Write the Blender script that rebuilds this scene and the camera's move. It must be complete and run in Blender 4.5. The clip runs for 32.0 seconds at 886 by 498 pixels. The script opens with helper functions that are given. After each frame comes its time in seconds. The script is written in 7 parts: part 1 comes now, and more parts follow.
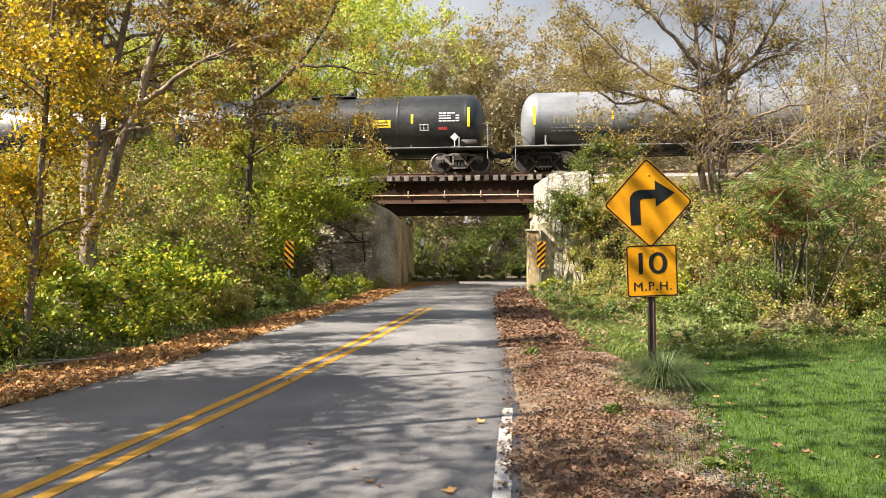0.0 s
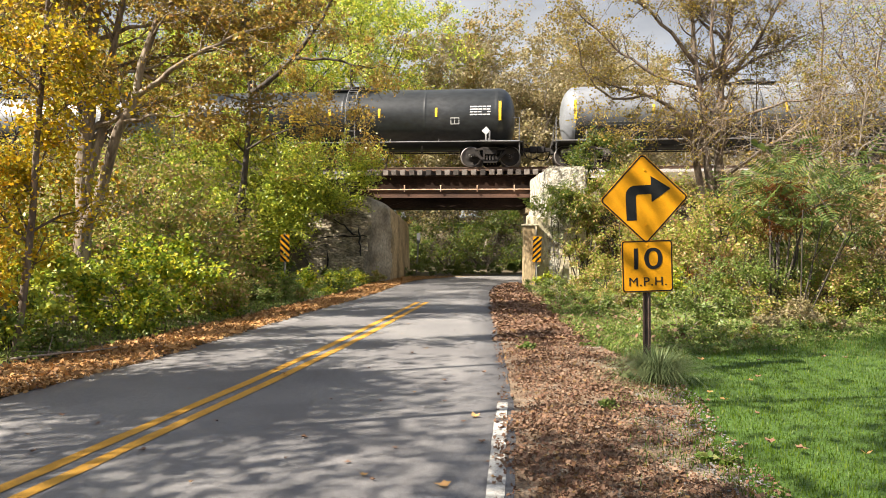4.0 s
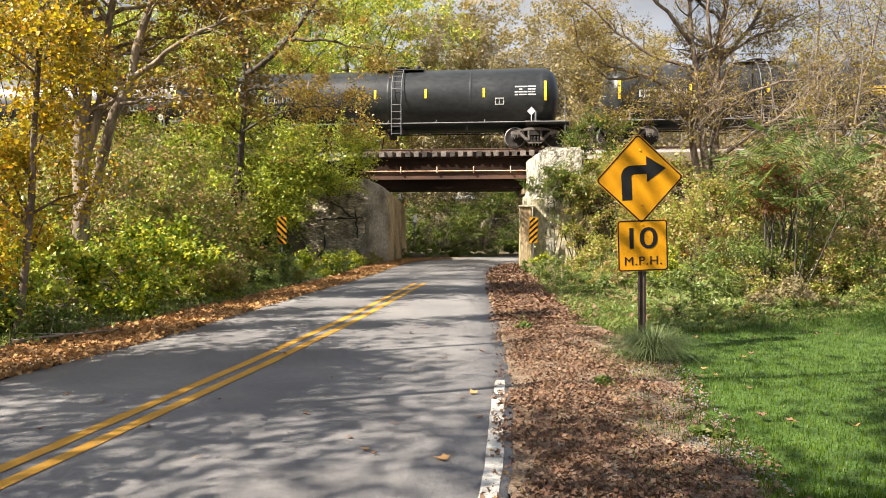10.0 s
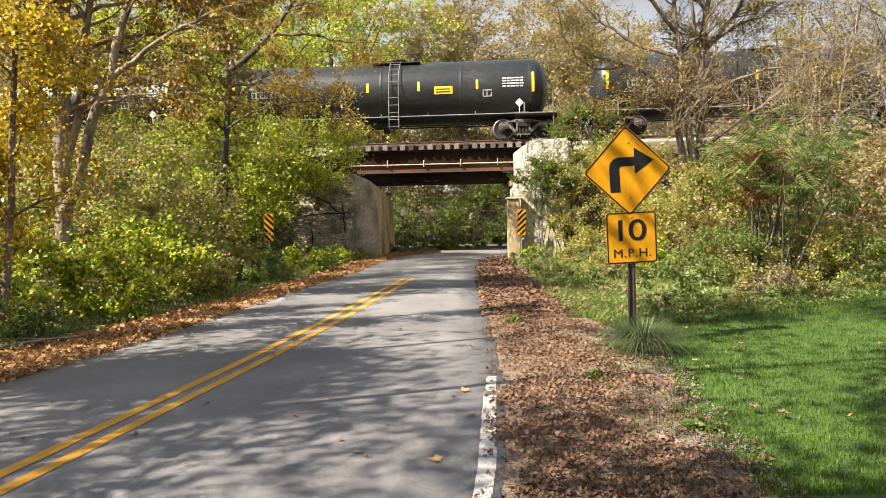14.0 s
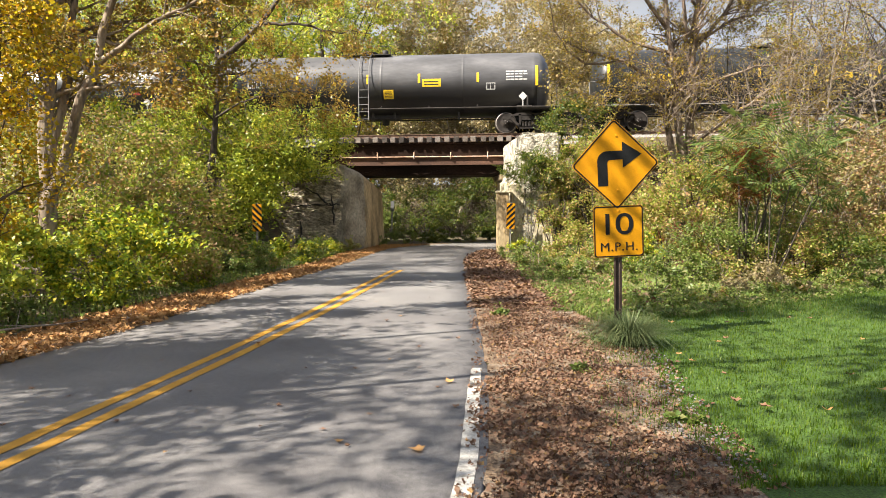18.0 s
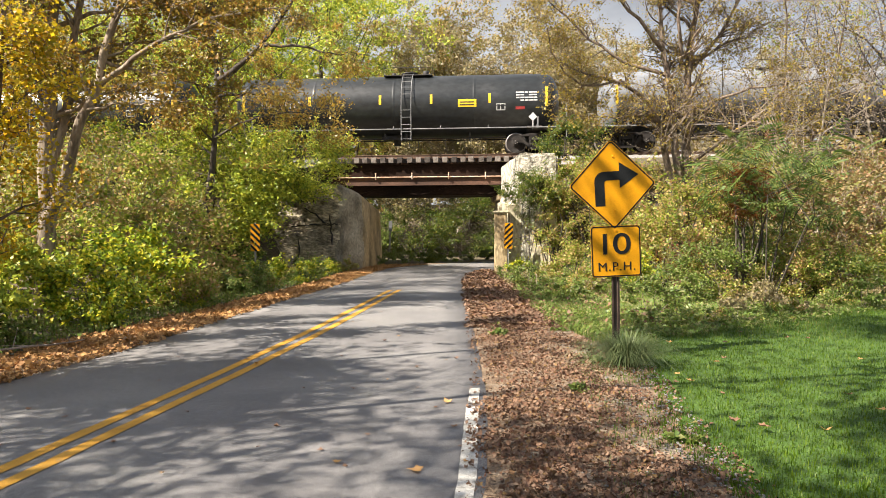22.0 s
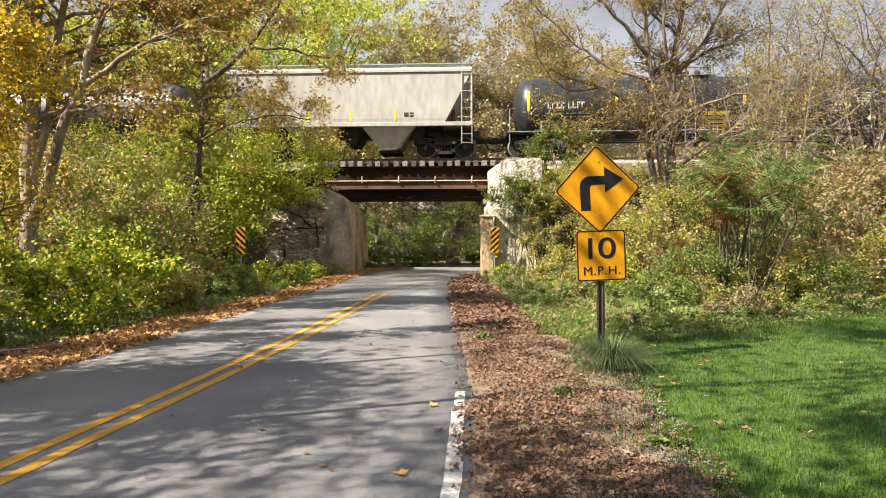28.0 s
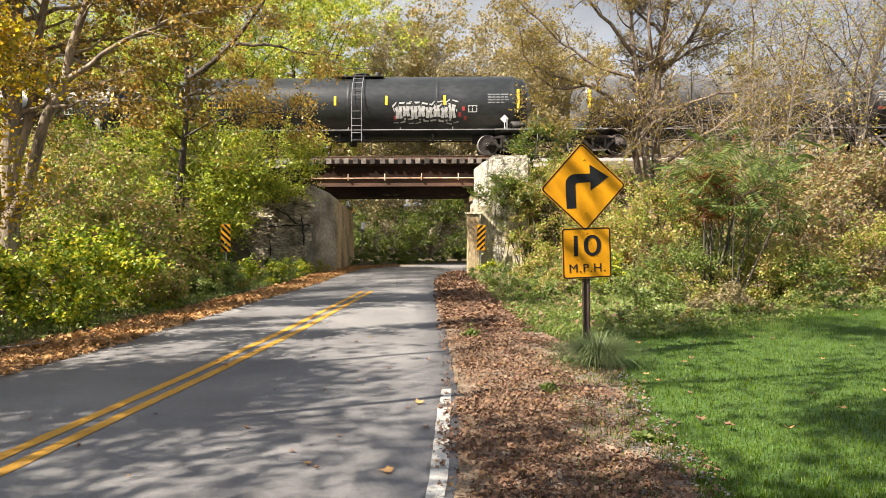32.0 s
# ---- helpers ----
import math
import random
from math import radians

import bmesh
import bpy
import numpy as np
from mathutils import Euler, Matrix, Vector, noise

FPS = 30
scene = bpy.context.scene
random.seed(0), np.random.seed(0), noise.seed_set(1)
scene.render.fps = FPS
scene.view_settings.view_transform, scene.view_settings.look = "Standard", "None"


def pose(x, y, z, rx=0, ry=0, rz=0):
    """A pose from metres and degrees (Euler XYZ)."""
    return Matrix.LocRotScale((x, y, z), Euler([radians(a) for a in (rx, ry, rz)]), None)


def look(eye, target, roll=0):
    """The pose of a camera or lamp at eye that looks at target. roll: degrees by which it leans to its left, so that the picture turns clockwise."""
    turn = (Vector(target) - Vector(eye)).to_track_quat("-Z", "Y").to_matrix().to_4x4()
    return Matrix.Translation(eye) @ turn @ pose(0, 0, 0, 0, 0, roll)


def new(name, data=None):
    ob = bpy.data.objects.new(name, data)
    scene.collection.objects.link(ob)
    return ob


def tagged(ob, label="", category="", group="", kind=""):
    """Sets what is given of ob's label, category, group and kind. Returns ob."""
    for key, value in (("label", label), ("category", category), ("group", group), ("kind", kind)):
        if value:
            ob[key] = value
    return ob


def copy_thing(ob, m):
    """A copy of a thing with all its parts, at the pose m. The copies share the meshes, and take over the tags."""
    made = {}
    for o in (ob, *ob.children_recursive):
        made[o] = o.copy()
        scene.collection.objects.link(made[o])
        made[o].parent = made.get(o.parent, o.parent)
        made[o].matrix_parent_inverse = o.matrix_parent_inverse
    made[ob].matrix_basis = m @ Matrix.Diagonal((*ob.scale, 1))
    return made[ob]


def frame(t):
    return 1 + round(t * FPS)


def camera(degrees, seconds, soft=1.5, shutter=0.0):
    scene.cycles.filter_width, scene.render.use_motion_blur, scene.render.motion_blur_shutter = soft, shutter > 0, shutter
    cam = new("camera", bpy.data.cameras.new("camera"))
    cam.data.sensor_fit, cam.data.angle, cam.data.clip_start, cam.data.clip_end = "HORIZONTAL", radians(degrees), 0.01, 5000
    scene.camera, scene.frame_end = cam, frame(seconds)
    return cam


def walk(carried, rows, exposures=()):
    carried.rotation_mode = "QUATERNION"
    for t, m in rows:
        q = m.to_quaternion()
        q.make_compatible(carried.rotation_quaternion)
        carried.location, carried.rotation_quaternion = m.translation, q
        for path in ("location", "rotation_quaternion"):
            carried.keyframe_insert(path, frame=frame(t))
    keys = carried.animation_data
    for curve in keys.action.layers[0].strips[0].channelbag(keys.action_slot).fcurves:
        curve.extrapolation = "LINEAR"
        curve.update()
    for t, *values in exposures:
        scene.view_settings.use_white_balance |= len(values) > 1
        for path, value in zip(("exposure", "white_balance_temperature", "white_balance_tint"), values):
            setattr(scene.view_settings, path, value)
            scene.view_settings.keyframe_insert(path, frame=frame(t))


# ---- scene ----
cam = camera(65, 32.0, soft=0.6)
PATH = [
    (0, look((-0.001, 0.003, 1.550), (-0.001, 10.003, 1.550), 0.01)),
    (0.5, look((-0.001, 0.002, 1.549), (0.003, 10.002, 1.542), -0.06)),
    (1, look((-0.001, 0.008, 1.551), (0.011, 10.008, 1.529), -0.12)),
    (1.5, look((-0.003, 0.003, 1.549), (0.017, 10.003, 1.511), 0.00)),
    (2, look((0.001, 0.008, 1.546), (0.023, 10.008, 1.501), 0.00)),
    (2.5, look((-0.005, 0.005, 1.548), (0.025, 10.005, 1.495), 0.10)),
    (3, look((0.005, 0.002, 1.554), (0.034, 10.002, 1.496), 0.11)),
    (3.5, look((0.004, 0.005, 1.552), (0.045, 10.005, 1.485), 0.22)),
    (5.5, look((-0.005, -0.001, 1.541), (0.070, 9.998, 1.381), 0.39)),
    (6, look((-0.001, -0.030, 1.532), (0.063, 9.968, 1.330), 0.38)),
    (6.5, look((-0.003, -0.086, 1.544), (0.056, 9.910, 1.286), 0.30)),
    (7, look((-0.002, -0.129, 1.556), (0.056, 9.866, 1.269), 0.27)),
    (7.5, look((-0.006, -0.137, 1.564), (0.063, 9.859, 1.269), 0.22)),
    (8, look((-0.010, -0.125, 1.559), (0.070, 9.871, 1.275), 0.14)),
    (8.5, look((-0.011, -0.119, 1.555), (0.076, 9.877, 1.276), 0.10)),
    (9, look((-0.017, -0.120, 1.555), (0.078, 9.876, 1.266), 0.17)),
    (9.5, look((-0.015, -0.112, 1.553), (0.080, 9.883, 1.240), 0.14)),
    (10, look((-0.013, -0.076, 1.534), (0.097, 9.917, 1.193), 0.03)),
    (10.5, look((-0.017, -0.040, 1.516), (0.117, 9.953, 1.152), -0.17)),
    (11, look((-0.020, -0.025, 1.514), (0.140, 9.967, 1.136), -0.33)),
    (11.5, look((-0.021, -0.008, 1.508), (0.156, 9.984, 1.139), -0.40)),
    (12, look((-0.015, -0.008, 1.508), (0.207, 9.983, 1.149), -0.53)),
    (12.5, look((-0.017, -0.028, 1.514), (0.248, 9.961, 1.142), -0.53)),
    (13, look((-0.014, -0.069, 1.527), (0.277, 9.919, 1.120), -0.60)),
    (13.5, look((-0.010, -0.029, 1.545), (0.292, 9.957, 1.097), -0.72)),
    (14, look((-0.011, -0.009, 1.573), (0.263, 9.977, 1.122), -1.06)),
    (14.5, look((-0.001, -0.001, 1.575), (0.242, 9.987, 1.155), -1.44)),
    (16.5, look((0.007, 0.011, 1.562), (0.225, 9.994, 1.036), -0.87)),
    (17, look((0.026, 0.017, 1.557), (0.314, 9.996, 0.972), -0.71)),
    (17.5, look((0.027, -0.002, 1.557), (0.393, 9.974, 0.965), -0.49)),
    (18, look((0.021, 0.007, 1.546), (0.442, 9.983, 1.002), -0.30)),
    (18.5, look((0.020, -0.002, 1.549), (0.434, 9.978, 1.075), -0.23)),
    (19, look((0.019, -0.004, 1.544), (0.400, 9.981, 1.151), -0.17)),
    (19.5, look((0.020, 0.003, 1.548), (0.368, 9.991, 1.219), -0.18)),
    (20, look((0.011, -0.002, 1.546), (0.342, 9.988, 1.265), -0.15)),
    (20.5, look((0.013, -0.007, 1.546), (0.342, 9.984, 1.283), -0.15)),
    (21, look((0.017, -0.011, 1.549), (0.385, 9.979, 1.290), -0.24)),
    (21.5, look((0.018, -0.010, 1.545), (0.434, 9.978, 1.287), -0.23)),
    (22, look((0.017, -0.016, 1.547), (0.470, 9.970, 1.288), -0.29)),
    (22.5, look((0.016, -0.013, 1.542), (0.481, 9.973, 1.296), -0.41)),
    (23, look((0.015, -0.013, 1.543), (0.480, 9.974, 1.311), -0.47)),
    (23.5, look((0.014, -0.015, 1.546), (0.480, 9.972, 1.334), -0.45)),
    (24, look((0.023, -0.014, 1.542), (0.497, 9.973, 1.347), -0.46)),
    (24.5, look((0.019, -0.022, 1.550), (0.522, 9.963, 1.368), -0.39)),
    (25, look((0.017, -0.025, 1.550), (0.544, 9.960, 1.381), -0.28)),
    (25.5, look((0.016, -0.030, 1.550), (0.566, 9.953, 1.384), -0.19)),
    (27.5, look((0.020, -0.029, 1.548), (0.637, 9.950, 1.350), -0.19)),
    (28, look((0.019, -0.027, 1.544), (0.668, 9.950, 1.341), -0.08)),
    (28.5, look((0.020, -0.029, 1.543), (0.700, 9.945, 1.325), -0.09)),
    (29, look((0.015, -0.037, 1.544), (0.725, 9.935, 1.306), -0.03)),
    (29.5, look((0.019, -0.025, 1.543), (0.752, 9.945, 1.288), -0.10)),
    (30, look((0.018, -0.024, 1.545), (0.778, 9.943, 1.279), -0.15)),
    (30.5, look((0.021, -0.037, 1.546), (0.802, 9.929, 1.286), -0.17)),
    (31, look((0.019, -0.035, 1.549), (0.825, 9.929, 1.293), -0.13)),
    (31.5, look((0.019, -0.034, 1.545), (0.850, 9.928, 1.301), -0.10)),
    (32, look((0.021, -0.032, 1.545), (0.865, 9.930, 1.305), -0.04)),
]
walk(cam, PATH)

# world, sun, exposure
SUN_FROM = Vector((-0.88, -0.43, 0.0)).normalized()
SUN_ELEV = radians(44)
sun = new("sun", bpy.data.lights.new("sun", "SUN"))
sun.data.energy, sun.data.angle, sun.data.color = 5.0, radians(0.5), (1.0, 0.905, 0.78)
sun_dir = SUN_FROM * math.cos(SUN_ELEV) + Vector((0, 0, math.sin(SUN_ELEV)))
sun.matrix_world = look(sun_dir * 50, (0, 0, 0))

world = bpy.data.worlds.new("sky")
scene.world = world
world.use_nodes = True
wn, wl = world.node_tree.nodes, world.node_tree.links
for nd in list(wn):
    wn.remove(nd)
w_out, w_bg = wn.new("ShaderNodeOutputWorld"), wn.new("ShaderNodeBackground")
w_sky = wn.new("ShaderNodeTexSky")
w_sky.sky_type, w_sky.sun_disc = "NISHITA", False
w_sky.sun_elevation, w_sky.sun_rotation = SUN_ELEV, math.atan2(SUN_FROM.x, SUN_FROM.y)
w_tc, w_map, w_noise = wn.new("ShaderNodeTexCoord"), wn.new("ShaderNodeMapping"), wn.new("ShaderNodeTexNoise")
w_map.inputs["Scale"].default_value = (1.0, 1.0, 2.6)
w_noise.inputs["Scale"].default_value, w_noise.inputs["Detail"].default_value = 2.3, 6.0
w_ramp = wn.new("ShaderNodeValToRGB")
w_ramp.color_ramp.elements[0].position, w_ramp.color_ramp.elements[1].position = 0.36, 0.58
w_mix = wn.new("ShaderNodeMixRGB")
w_mix.inputs["Color2"].default_value = (3.6, 3.9, 4.4, 1)
wl.new(w_tc.outputs["Generated"], w_map.inputs["Vector"])
wl.new(w_map.outputs["Vector"], w_noise.inputs["Vector"])
wl.new(w_noise.outputs["Fac"], w_ramp.inputs["Fac"])
# a grey cloud bank low down, broken cloud above
w_sep, w_low, w_max = wn.new("ShaderNodeSeparateXYZ"), wn.new("ShaderNodeMapRange"), wn.new("ShaderNodeMath")
w_low.inputs["From Min"].default_value, w_low.inputs["From Max"].default_value = 0.30, 0.62
w_low.inputs["To Min"].default_value, w_low.inputs["To Max"].default_value = 0.92, 0.0
w_max.operation = "MAXIMUM"
wl.new(w_tc.outputs["Generated"], w_sep.inputs["Vector"])
wl.new(w_sep.outputs["Z"], w_low.inputs["Value"])
wl.new(w_ramp.outputs["Color"], w_max.inputs[0])
wl.new(w_low.outputs["Result"], w_max.inputs[1])
wl.new(w_max.outputs[0], w_mix.inputs["Fac"])
w_tone = wn.new("ShaderNodeValToRGB")
w_tone.color_ramp.elements[0].position, w_tone.color_ramp.elements[1].position = 0.35, 0.65
w_tone.color_ramp.elements[0].color, w_tone.color_ramp.elements[1].color = (1.70, 1.78, 1.95, 1), (2.65, 2.72, 2.85, 1)
w_n2 = wn.new("ShaderNodeTexNoise")
w_n2.inputs["Scale"].default_value, w_n2.inputs["Detail"].default_value = 5.0, 5.0
wl.new(w_map.outputs["Vector"], w_n2.inputs["Vector"])
wl.new(w_n2.outputs["Fac"], w_tone.inputs["Fac"])
wl.new(w_tone.outputs["Color"], w_mix.inputs["Color2"])
wl.new(w_sky.outputs["Color"], w_mix.inputs["Color1"])
wl.new(w_mix.outputs["Color"], w_bg.inputs["Color"])
w_bg.inputs["Strength"].default_value = 0.088
wl.new(w_bg.outputs["Background"], w_out.inputs["Surface"])
scene.view_settings.exposure = 1.62
# ---- materials ----
def mat(name, cols, scale=4.0, rough=0.7, metal=0.0, bump=0.25, fine=40.0, by="noise", detail=6.0, spread=(0.3, 0.7), dist=0.02, squash=(1, 1, 1), spec=0.5, speck=0.12):
    """Procedural surface: a ramp of colours over broad noise, fine grain over it, and relief."""
    m = bpy.data.materials.new(name)
    m.use_nodes = True
    nt = m.node_tree
    nd, ln = nt.nodes, nt.links
    bsdf = nd["Principled BSDF"]
    tc, mp = nd.new("ShaderNodeTexCoord"), nd.new("ShaderNodeMapping")
    mp.inputs["Scale"].default_value = squash
    ln.new(tc.outputs["Object"], mp.inputs["Vector"])
    n1, n2 = nd.new("ShaderNodeTexNoise"), nd.new("ShaderNodeTexNoise")
    n1.inputs["Scale"].default_value, n1.inputs["Detail"].default_value = scale, detail
    n2.inputs["Scale"].default_value, n2.inputs["Detail"].default_value = fine, 3.0
    ln.new(mp.outputs["Vector"], n1.inputs["Vector"])
    ln.new(mp.outputs["Vector"], n2.inputs["Vector"])
    ramp = nd.new("ShaderNodeValToRGB")
    el = ramp.color_ramp.elements
    while len(el) < len(cols):
        el.new(0.5)
    for i, c in enumerate(cols):
        el[i].position = spread[0] + (spread[1] - spread[0]) * i / max(1, len(cols) - 1)
        el[i].color = (*c, 1)
    if by == "island":
        g = nd.new("ShaderNodeNewGeometry")
        el[0].position, el[len(cols) - 1].position = 0.0, 1.0
        for i in range(len(cols)):
            el[i].position = i / max(1, len(cols) - 1)
        ln.new(g.outputs["Random Per Island"], ramp.inputs["Fac"])
    elif by == "object":
        g = nd.new("ShaderNodeObjectInfo")
        mx = nd.new("ShaderNodeMath")
        mx.operation, mx.use_clamp = "MULTIPLY_ADD", True
        ln.new(g.outputs["Random"], mx.inputs[0])
        mx.inputs[1].default_value = 0.6
        sc = nd.new("ShaderNodeMath")
        sc.operation = "MULTIPLY"
        sc.inputs[1].default_value = 0.5
        ln.new(n1.outputs["Fac"], sc.inputs[0])
        ln.new(sc.outputs[0], mx.inputs[2])
        ln.new(mx.outputs[0], ramp.inputs["Fac"])
    else:
        ln.new(n1.outputs["Fac"], ramp.inputs["Fac"])
    hsv = nd.new("ShaderNodeHueSaturation")
    vr = nd.new("ShaderNodeMapRange")
    vr.inputs["To Min"].default_value, vr.inputs["To Max"].default_value = 1 - speck * 2.2, 1 + speck * 2.2
    vr.inputs["From Min"].default_value, vr.inputs["From Max"].default_value = 0.25, 0.75
    ln.new(n2.outputs["Fac"], vr.inputs["Value"])
    ln.new(vr.outputs["Result"], hsv.inputs["Value"])
    ln.new(ramp.outputs["Color"], hsv.inputs["Color"])
    ln.new(hsv.outputs["Color"], bsdf.inputs["Base Color"])
    bsdf.inputs["Roughness"].default_value, bsdf.inputs["Metallic"].default_value = rough, metal
    bsdf.inputs["Specular IOR Level"].default_value = spec
    if bump:
        bp = nd.new("ShaderNodeBump")
        bp.inputs["Strength"].default_value, bp.inputs["Distance"].default_value = bump, dist
        ln.new(n2.outputs["Fac"], bp.inputs["Height"])
        ln.new(bp.outputs["Normal"], bsdf.inputs["Normal"])
    return m


def leaf_mat(name, cols, trans=0.47, rough=0.42):
    """Leaves: colour varies leaf by leaf; thin, so that light passes through."""
    m = bpy.data.materials.new(name)
    m.use_nodes = True
    nd, ln = m.node_tree.nodes, m.node_tree.links
    bsdf, out = nd["Principled BSDF"], nd["Material Output"]
    g, ramp = nd.new("ShaderNodeNewGeometry"), nd.new("ShaderNodeValToRGB")
    el = ramp.color_ramp.elements
    while len(el) < len(cols):
        el.new(0.5)
    for i, c in enumerate(cols):
        el[i].position, el[i].color = i / max(1, len(cols) - 1), (*c, 1)
    ln.new(g.outputs["Random Per Island"], ramp.inputs["Fac"])
    ln.new(ramp.outputs["Color"], bsdf.inputs["Base Color"])
    bsdf.inputs["Roughness"].default_value = rough
    bsdf.inputs["Specular IOR Level"].default_value = 0.5
    tr, mx = nd.new("ShaderNodeBsdfTranslucent"), nd.new("ShaderNodeMixShader")
    mx.inputs["Fac"].default_value = trans
    ln.new(ramp.outputs["Color"], tr.inputs["Color"])
    ln.new(bsdf.outputs["BSDF"], mx.inputs[1])
    ln.new(tr.outputs["BSDF"], mx.inputs[2])
    ln.new(mx.outputs["Shader"], out.inputs["Surface"])
    return m


M = {}
M["asphalt"] = mat("asphalt", [(0.123, 0.117, 0.116), (0.175, 0.168, 0.165), (0.224, 0.215, 0.204)], scale=0.55, rough=0.85, bump=0.4, fine=150, dist=0.005, speck=0.6, detail=10.0)
# coarser mottling of the worn surface
_nt = M["asphalt"].node_tree
_hs = next(n for n in _nt.nodes if n.bl_idname == "ShaderNodeHueSaturation")
_n3, _mr, _mu = _nt.nodes.new("ShaderNodeTexNoise"), _nt.nodes.new("ShaderNodeMapRange"), _nt.nodes.new("ShaderNodeMath")
_n3.inputs["Scale"].default_value, _n3.inputs["Detail"].default_value = 24.0, 4.0
_mr.inputs["From Min"].default_value, _mr.inputs["From Max"].default_value = 0.3, 0.7
_mr.inputs["To Min"].default_value, _mr.inputs["To Max"].default_value = 0.72, 1.22
_mu.operation = "MULTIPLY"
_nt.links.new(next(n for n in _nt.nodes if n.bl_idname == "ShaderNodeTexCoord").outputs["Object"], _n3.inputs["Vector"])
_nt.links.new(_n3.outputs["Fac"], _mr.inputs["Value"])
_nt.links.new(_hs.inputs["Value"].links[0].from_socket, _mu.inputs[0])
_nt.links.new(_mr.outputs["Result"], _mu.inputs[1])
_nt.links.new(_mu.outputs[0], _hs.inputs["Value"])
M["yellow_line"] = mat("yellow_line", [(0.20, 0.14, 0.06), (0.50, 0.25, 0.025), (0.56, 0.29, 0.03), (0.50, 0.27, 0.05)], scale=7, rough=0.75, bump=0.4, fine=130, dist=0.004, speck=0.25, spread=(0.22, 0.7))
M["white_line"] = mat("white_line", [(0.180, 0.165, 0.145), (0.480, 0.465, 0.425), (0.560, 0.545, 0.505)], scale=14, rough=0.7, bump=0.4, fine=120, dist=0.004, speck=0.2)
M["soil"] = mat("soil", [(0.06, 0.045, 0.03), (0.10, 0.075, 0.045), (0.07, 0.08, 0.03)], scale=1.2, rough=0.95, bump=0.8, fine=18, dist=0.04, speck=0.25)
M["litter_bed"] = mat("litter_bed", [(0.135, 0.086, 0.053), (0.198, 0.138, 0.086), (0.243, 0.203, 0.155)], scale=3, rough=0.95, bump=0.9, fine=40, dist=0.03, speck=0.3)
M["lawn_bed"] = mat("lawn_bed", [(0.030, 0.068, 0.006), (0.046, 0.097, 0.008), (0.060, 0.113, 0.012)], scale=1.6, rough=0.9, bump=0.8, fine=60, dist=0.02, speck=0.25)
M["verge_bed"] = mat("verge_bed", [(0.09, 0.12, 0.03), (0.15, 0.17, 0.05), (0.18, 0.15, 0.07)], scale=2.5, rough=0.95, bump=0.9, fine=30, dist=0.05, speck=0.3)
M["concrete"] = mat("concrete", [(0.138, 0.108, 0.061), (0.359, 0.277, 0.161), (0.496, 0.385, 0.230)], scale=1.3, rough=0.9, bump=0.6, fine=16, dist=0.05, squash=(0.750, 0.750, 0.345), speck=0.2)
M["concrete_pale"] = mat("concrete_pale", [(0.272, 0.238, 0.160), (0.486, 0.430, 0.303), (0.564, 0.505, 0.370)], scale=2.0, rough=0.9, bump=0.7, fine=14, dist=0.05, squash=(0.750, 0.750, 0.478), speck=0.2)
M["rust_brown"] = mat("rust_brown", [(0.035, 0.018, 0.012), (0.085, 0.042, 0.026), (0.14, 0.07, 0.042)], scale=1.8, rough=0.85, bump=0.4, fine=40, squash=(0.3, 0.5, 0.9), speck=0.2)
# rust darkened so that the shade under the ties sits in its colour
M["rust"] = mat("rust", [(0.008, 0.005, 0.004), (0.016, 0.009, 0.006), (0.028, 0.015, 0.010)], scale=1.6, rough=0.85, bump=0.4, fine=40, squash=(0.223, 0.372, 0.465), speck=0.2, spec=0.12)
M["concrete_panel"] = mat("concrete_panel", [(0.15, 0.125, 0.09), (0.28, 0.245, 0.185), (0.38, 0.34, 0.265)], scale=1.6, rough=0.9, bump=0.5, fine=14, dist=0.03, squash=(1, 1, 0.7), speck=0.15)
M["concrete_rough"] = mat("concrete_rough", [(0.146, 0.120, 0.083), (0.419, 0.355, 0.255), (0.655, 0.564, 0.419)], scale=2.2, rough=0.95, bump=1.0, fine=9, dist=0.12, squash=(0.8, 1, 1.6), speck=0.3)
M["concrete_tan"] = mat("concrete_tan", [(0.22, 0.15, 0.075), (0.40, 0.30, 0.165), (0.50, 0.40, 0.24)], scale=2.2, rough=0.9, bump=0.6, fine=18, dist=0.04, squash=(1, 1, 0.35), speck=0.2)
M["concrete_mottled"] = mat("concrete_mottled", [(0.15, 0.13, 0.10), (0.36, 0.33, 0.26), (0.58, 0.54, 0.45), (0.64, 0.60, 0.52)], scale=4.5, rough=0.95, bump=1.0, fine=14, dist=0.08, speck=0.3)
# pale rust: sunlight on flange and brackets is put into the colour
M["rust_lit"] = mat("rust_lit", [(0.351, 0.199, 0.129), (0.643, 0.421, 0.281), (0.702, 0.562, 0.445)], scale=5, rough=0.7, bump=0.3, fine=50)
M["tie"] = mat("tie", [(0.04, 0.033, 0.028), (0.10, 0.083, 0.07), (0.18, 0.155, 0.135)], scale=3, rough=0.9, bump=0.6, fine=30, by="object", squash=(3, 0.5, 3))
M["rail"] = mat("rail", [(0.10, 0.06, 0.04), (0.16, 0.10, 0.07)], scale=8, rough=0.6, metal=0.4)
M["ballast"] = mat("ballast", [(0.16, 0.15, 0.14), (0.30, 0.285, 0.27), (0.22, 0.20, 0.18)], scale=14, rough=0.95, bump=1.0, fine=26, dist=0.05, speck=0.3)
M["bark"] = mat("bark", [(0.078, 0.055, 0.040), (0.164, 0.122, 0.090), (0.242, 0.192, 0.148)], scale=4, rough=0.95, bump=0.9, fine=22, dist=0.03, squash=(0.750, 0.750, 0.200), speck=0.25)
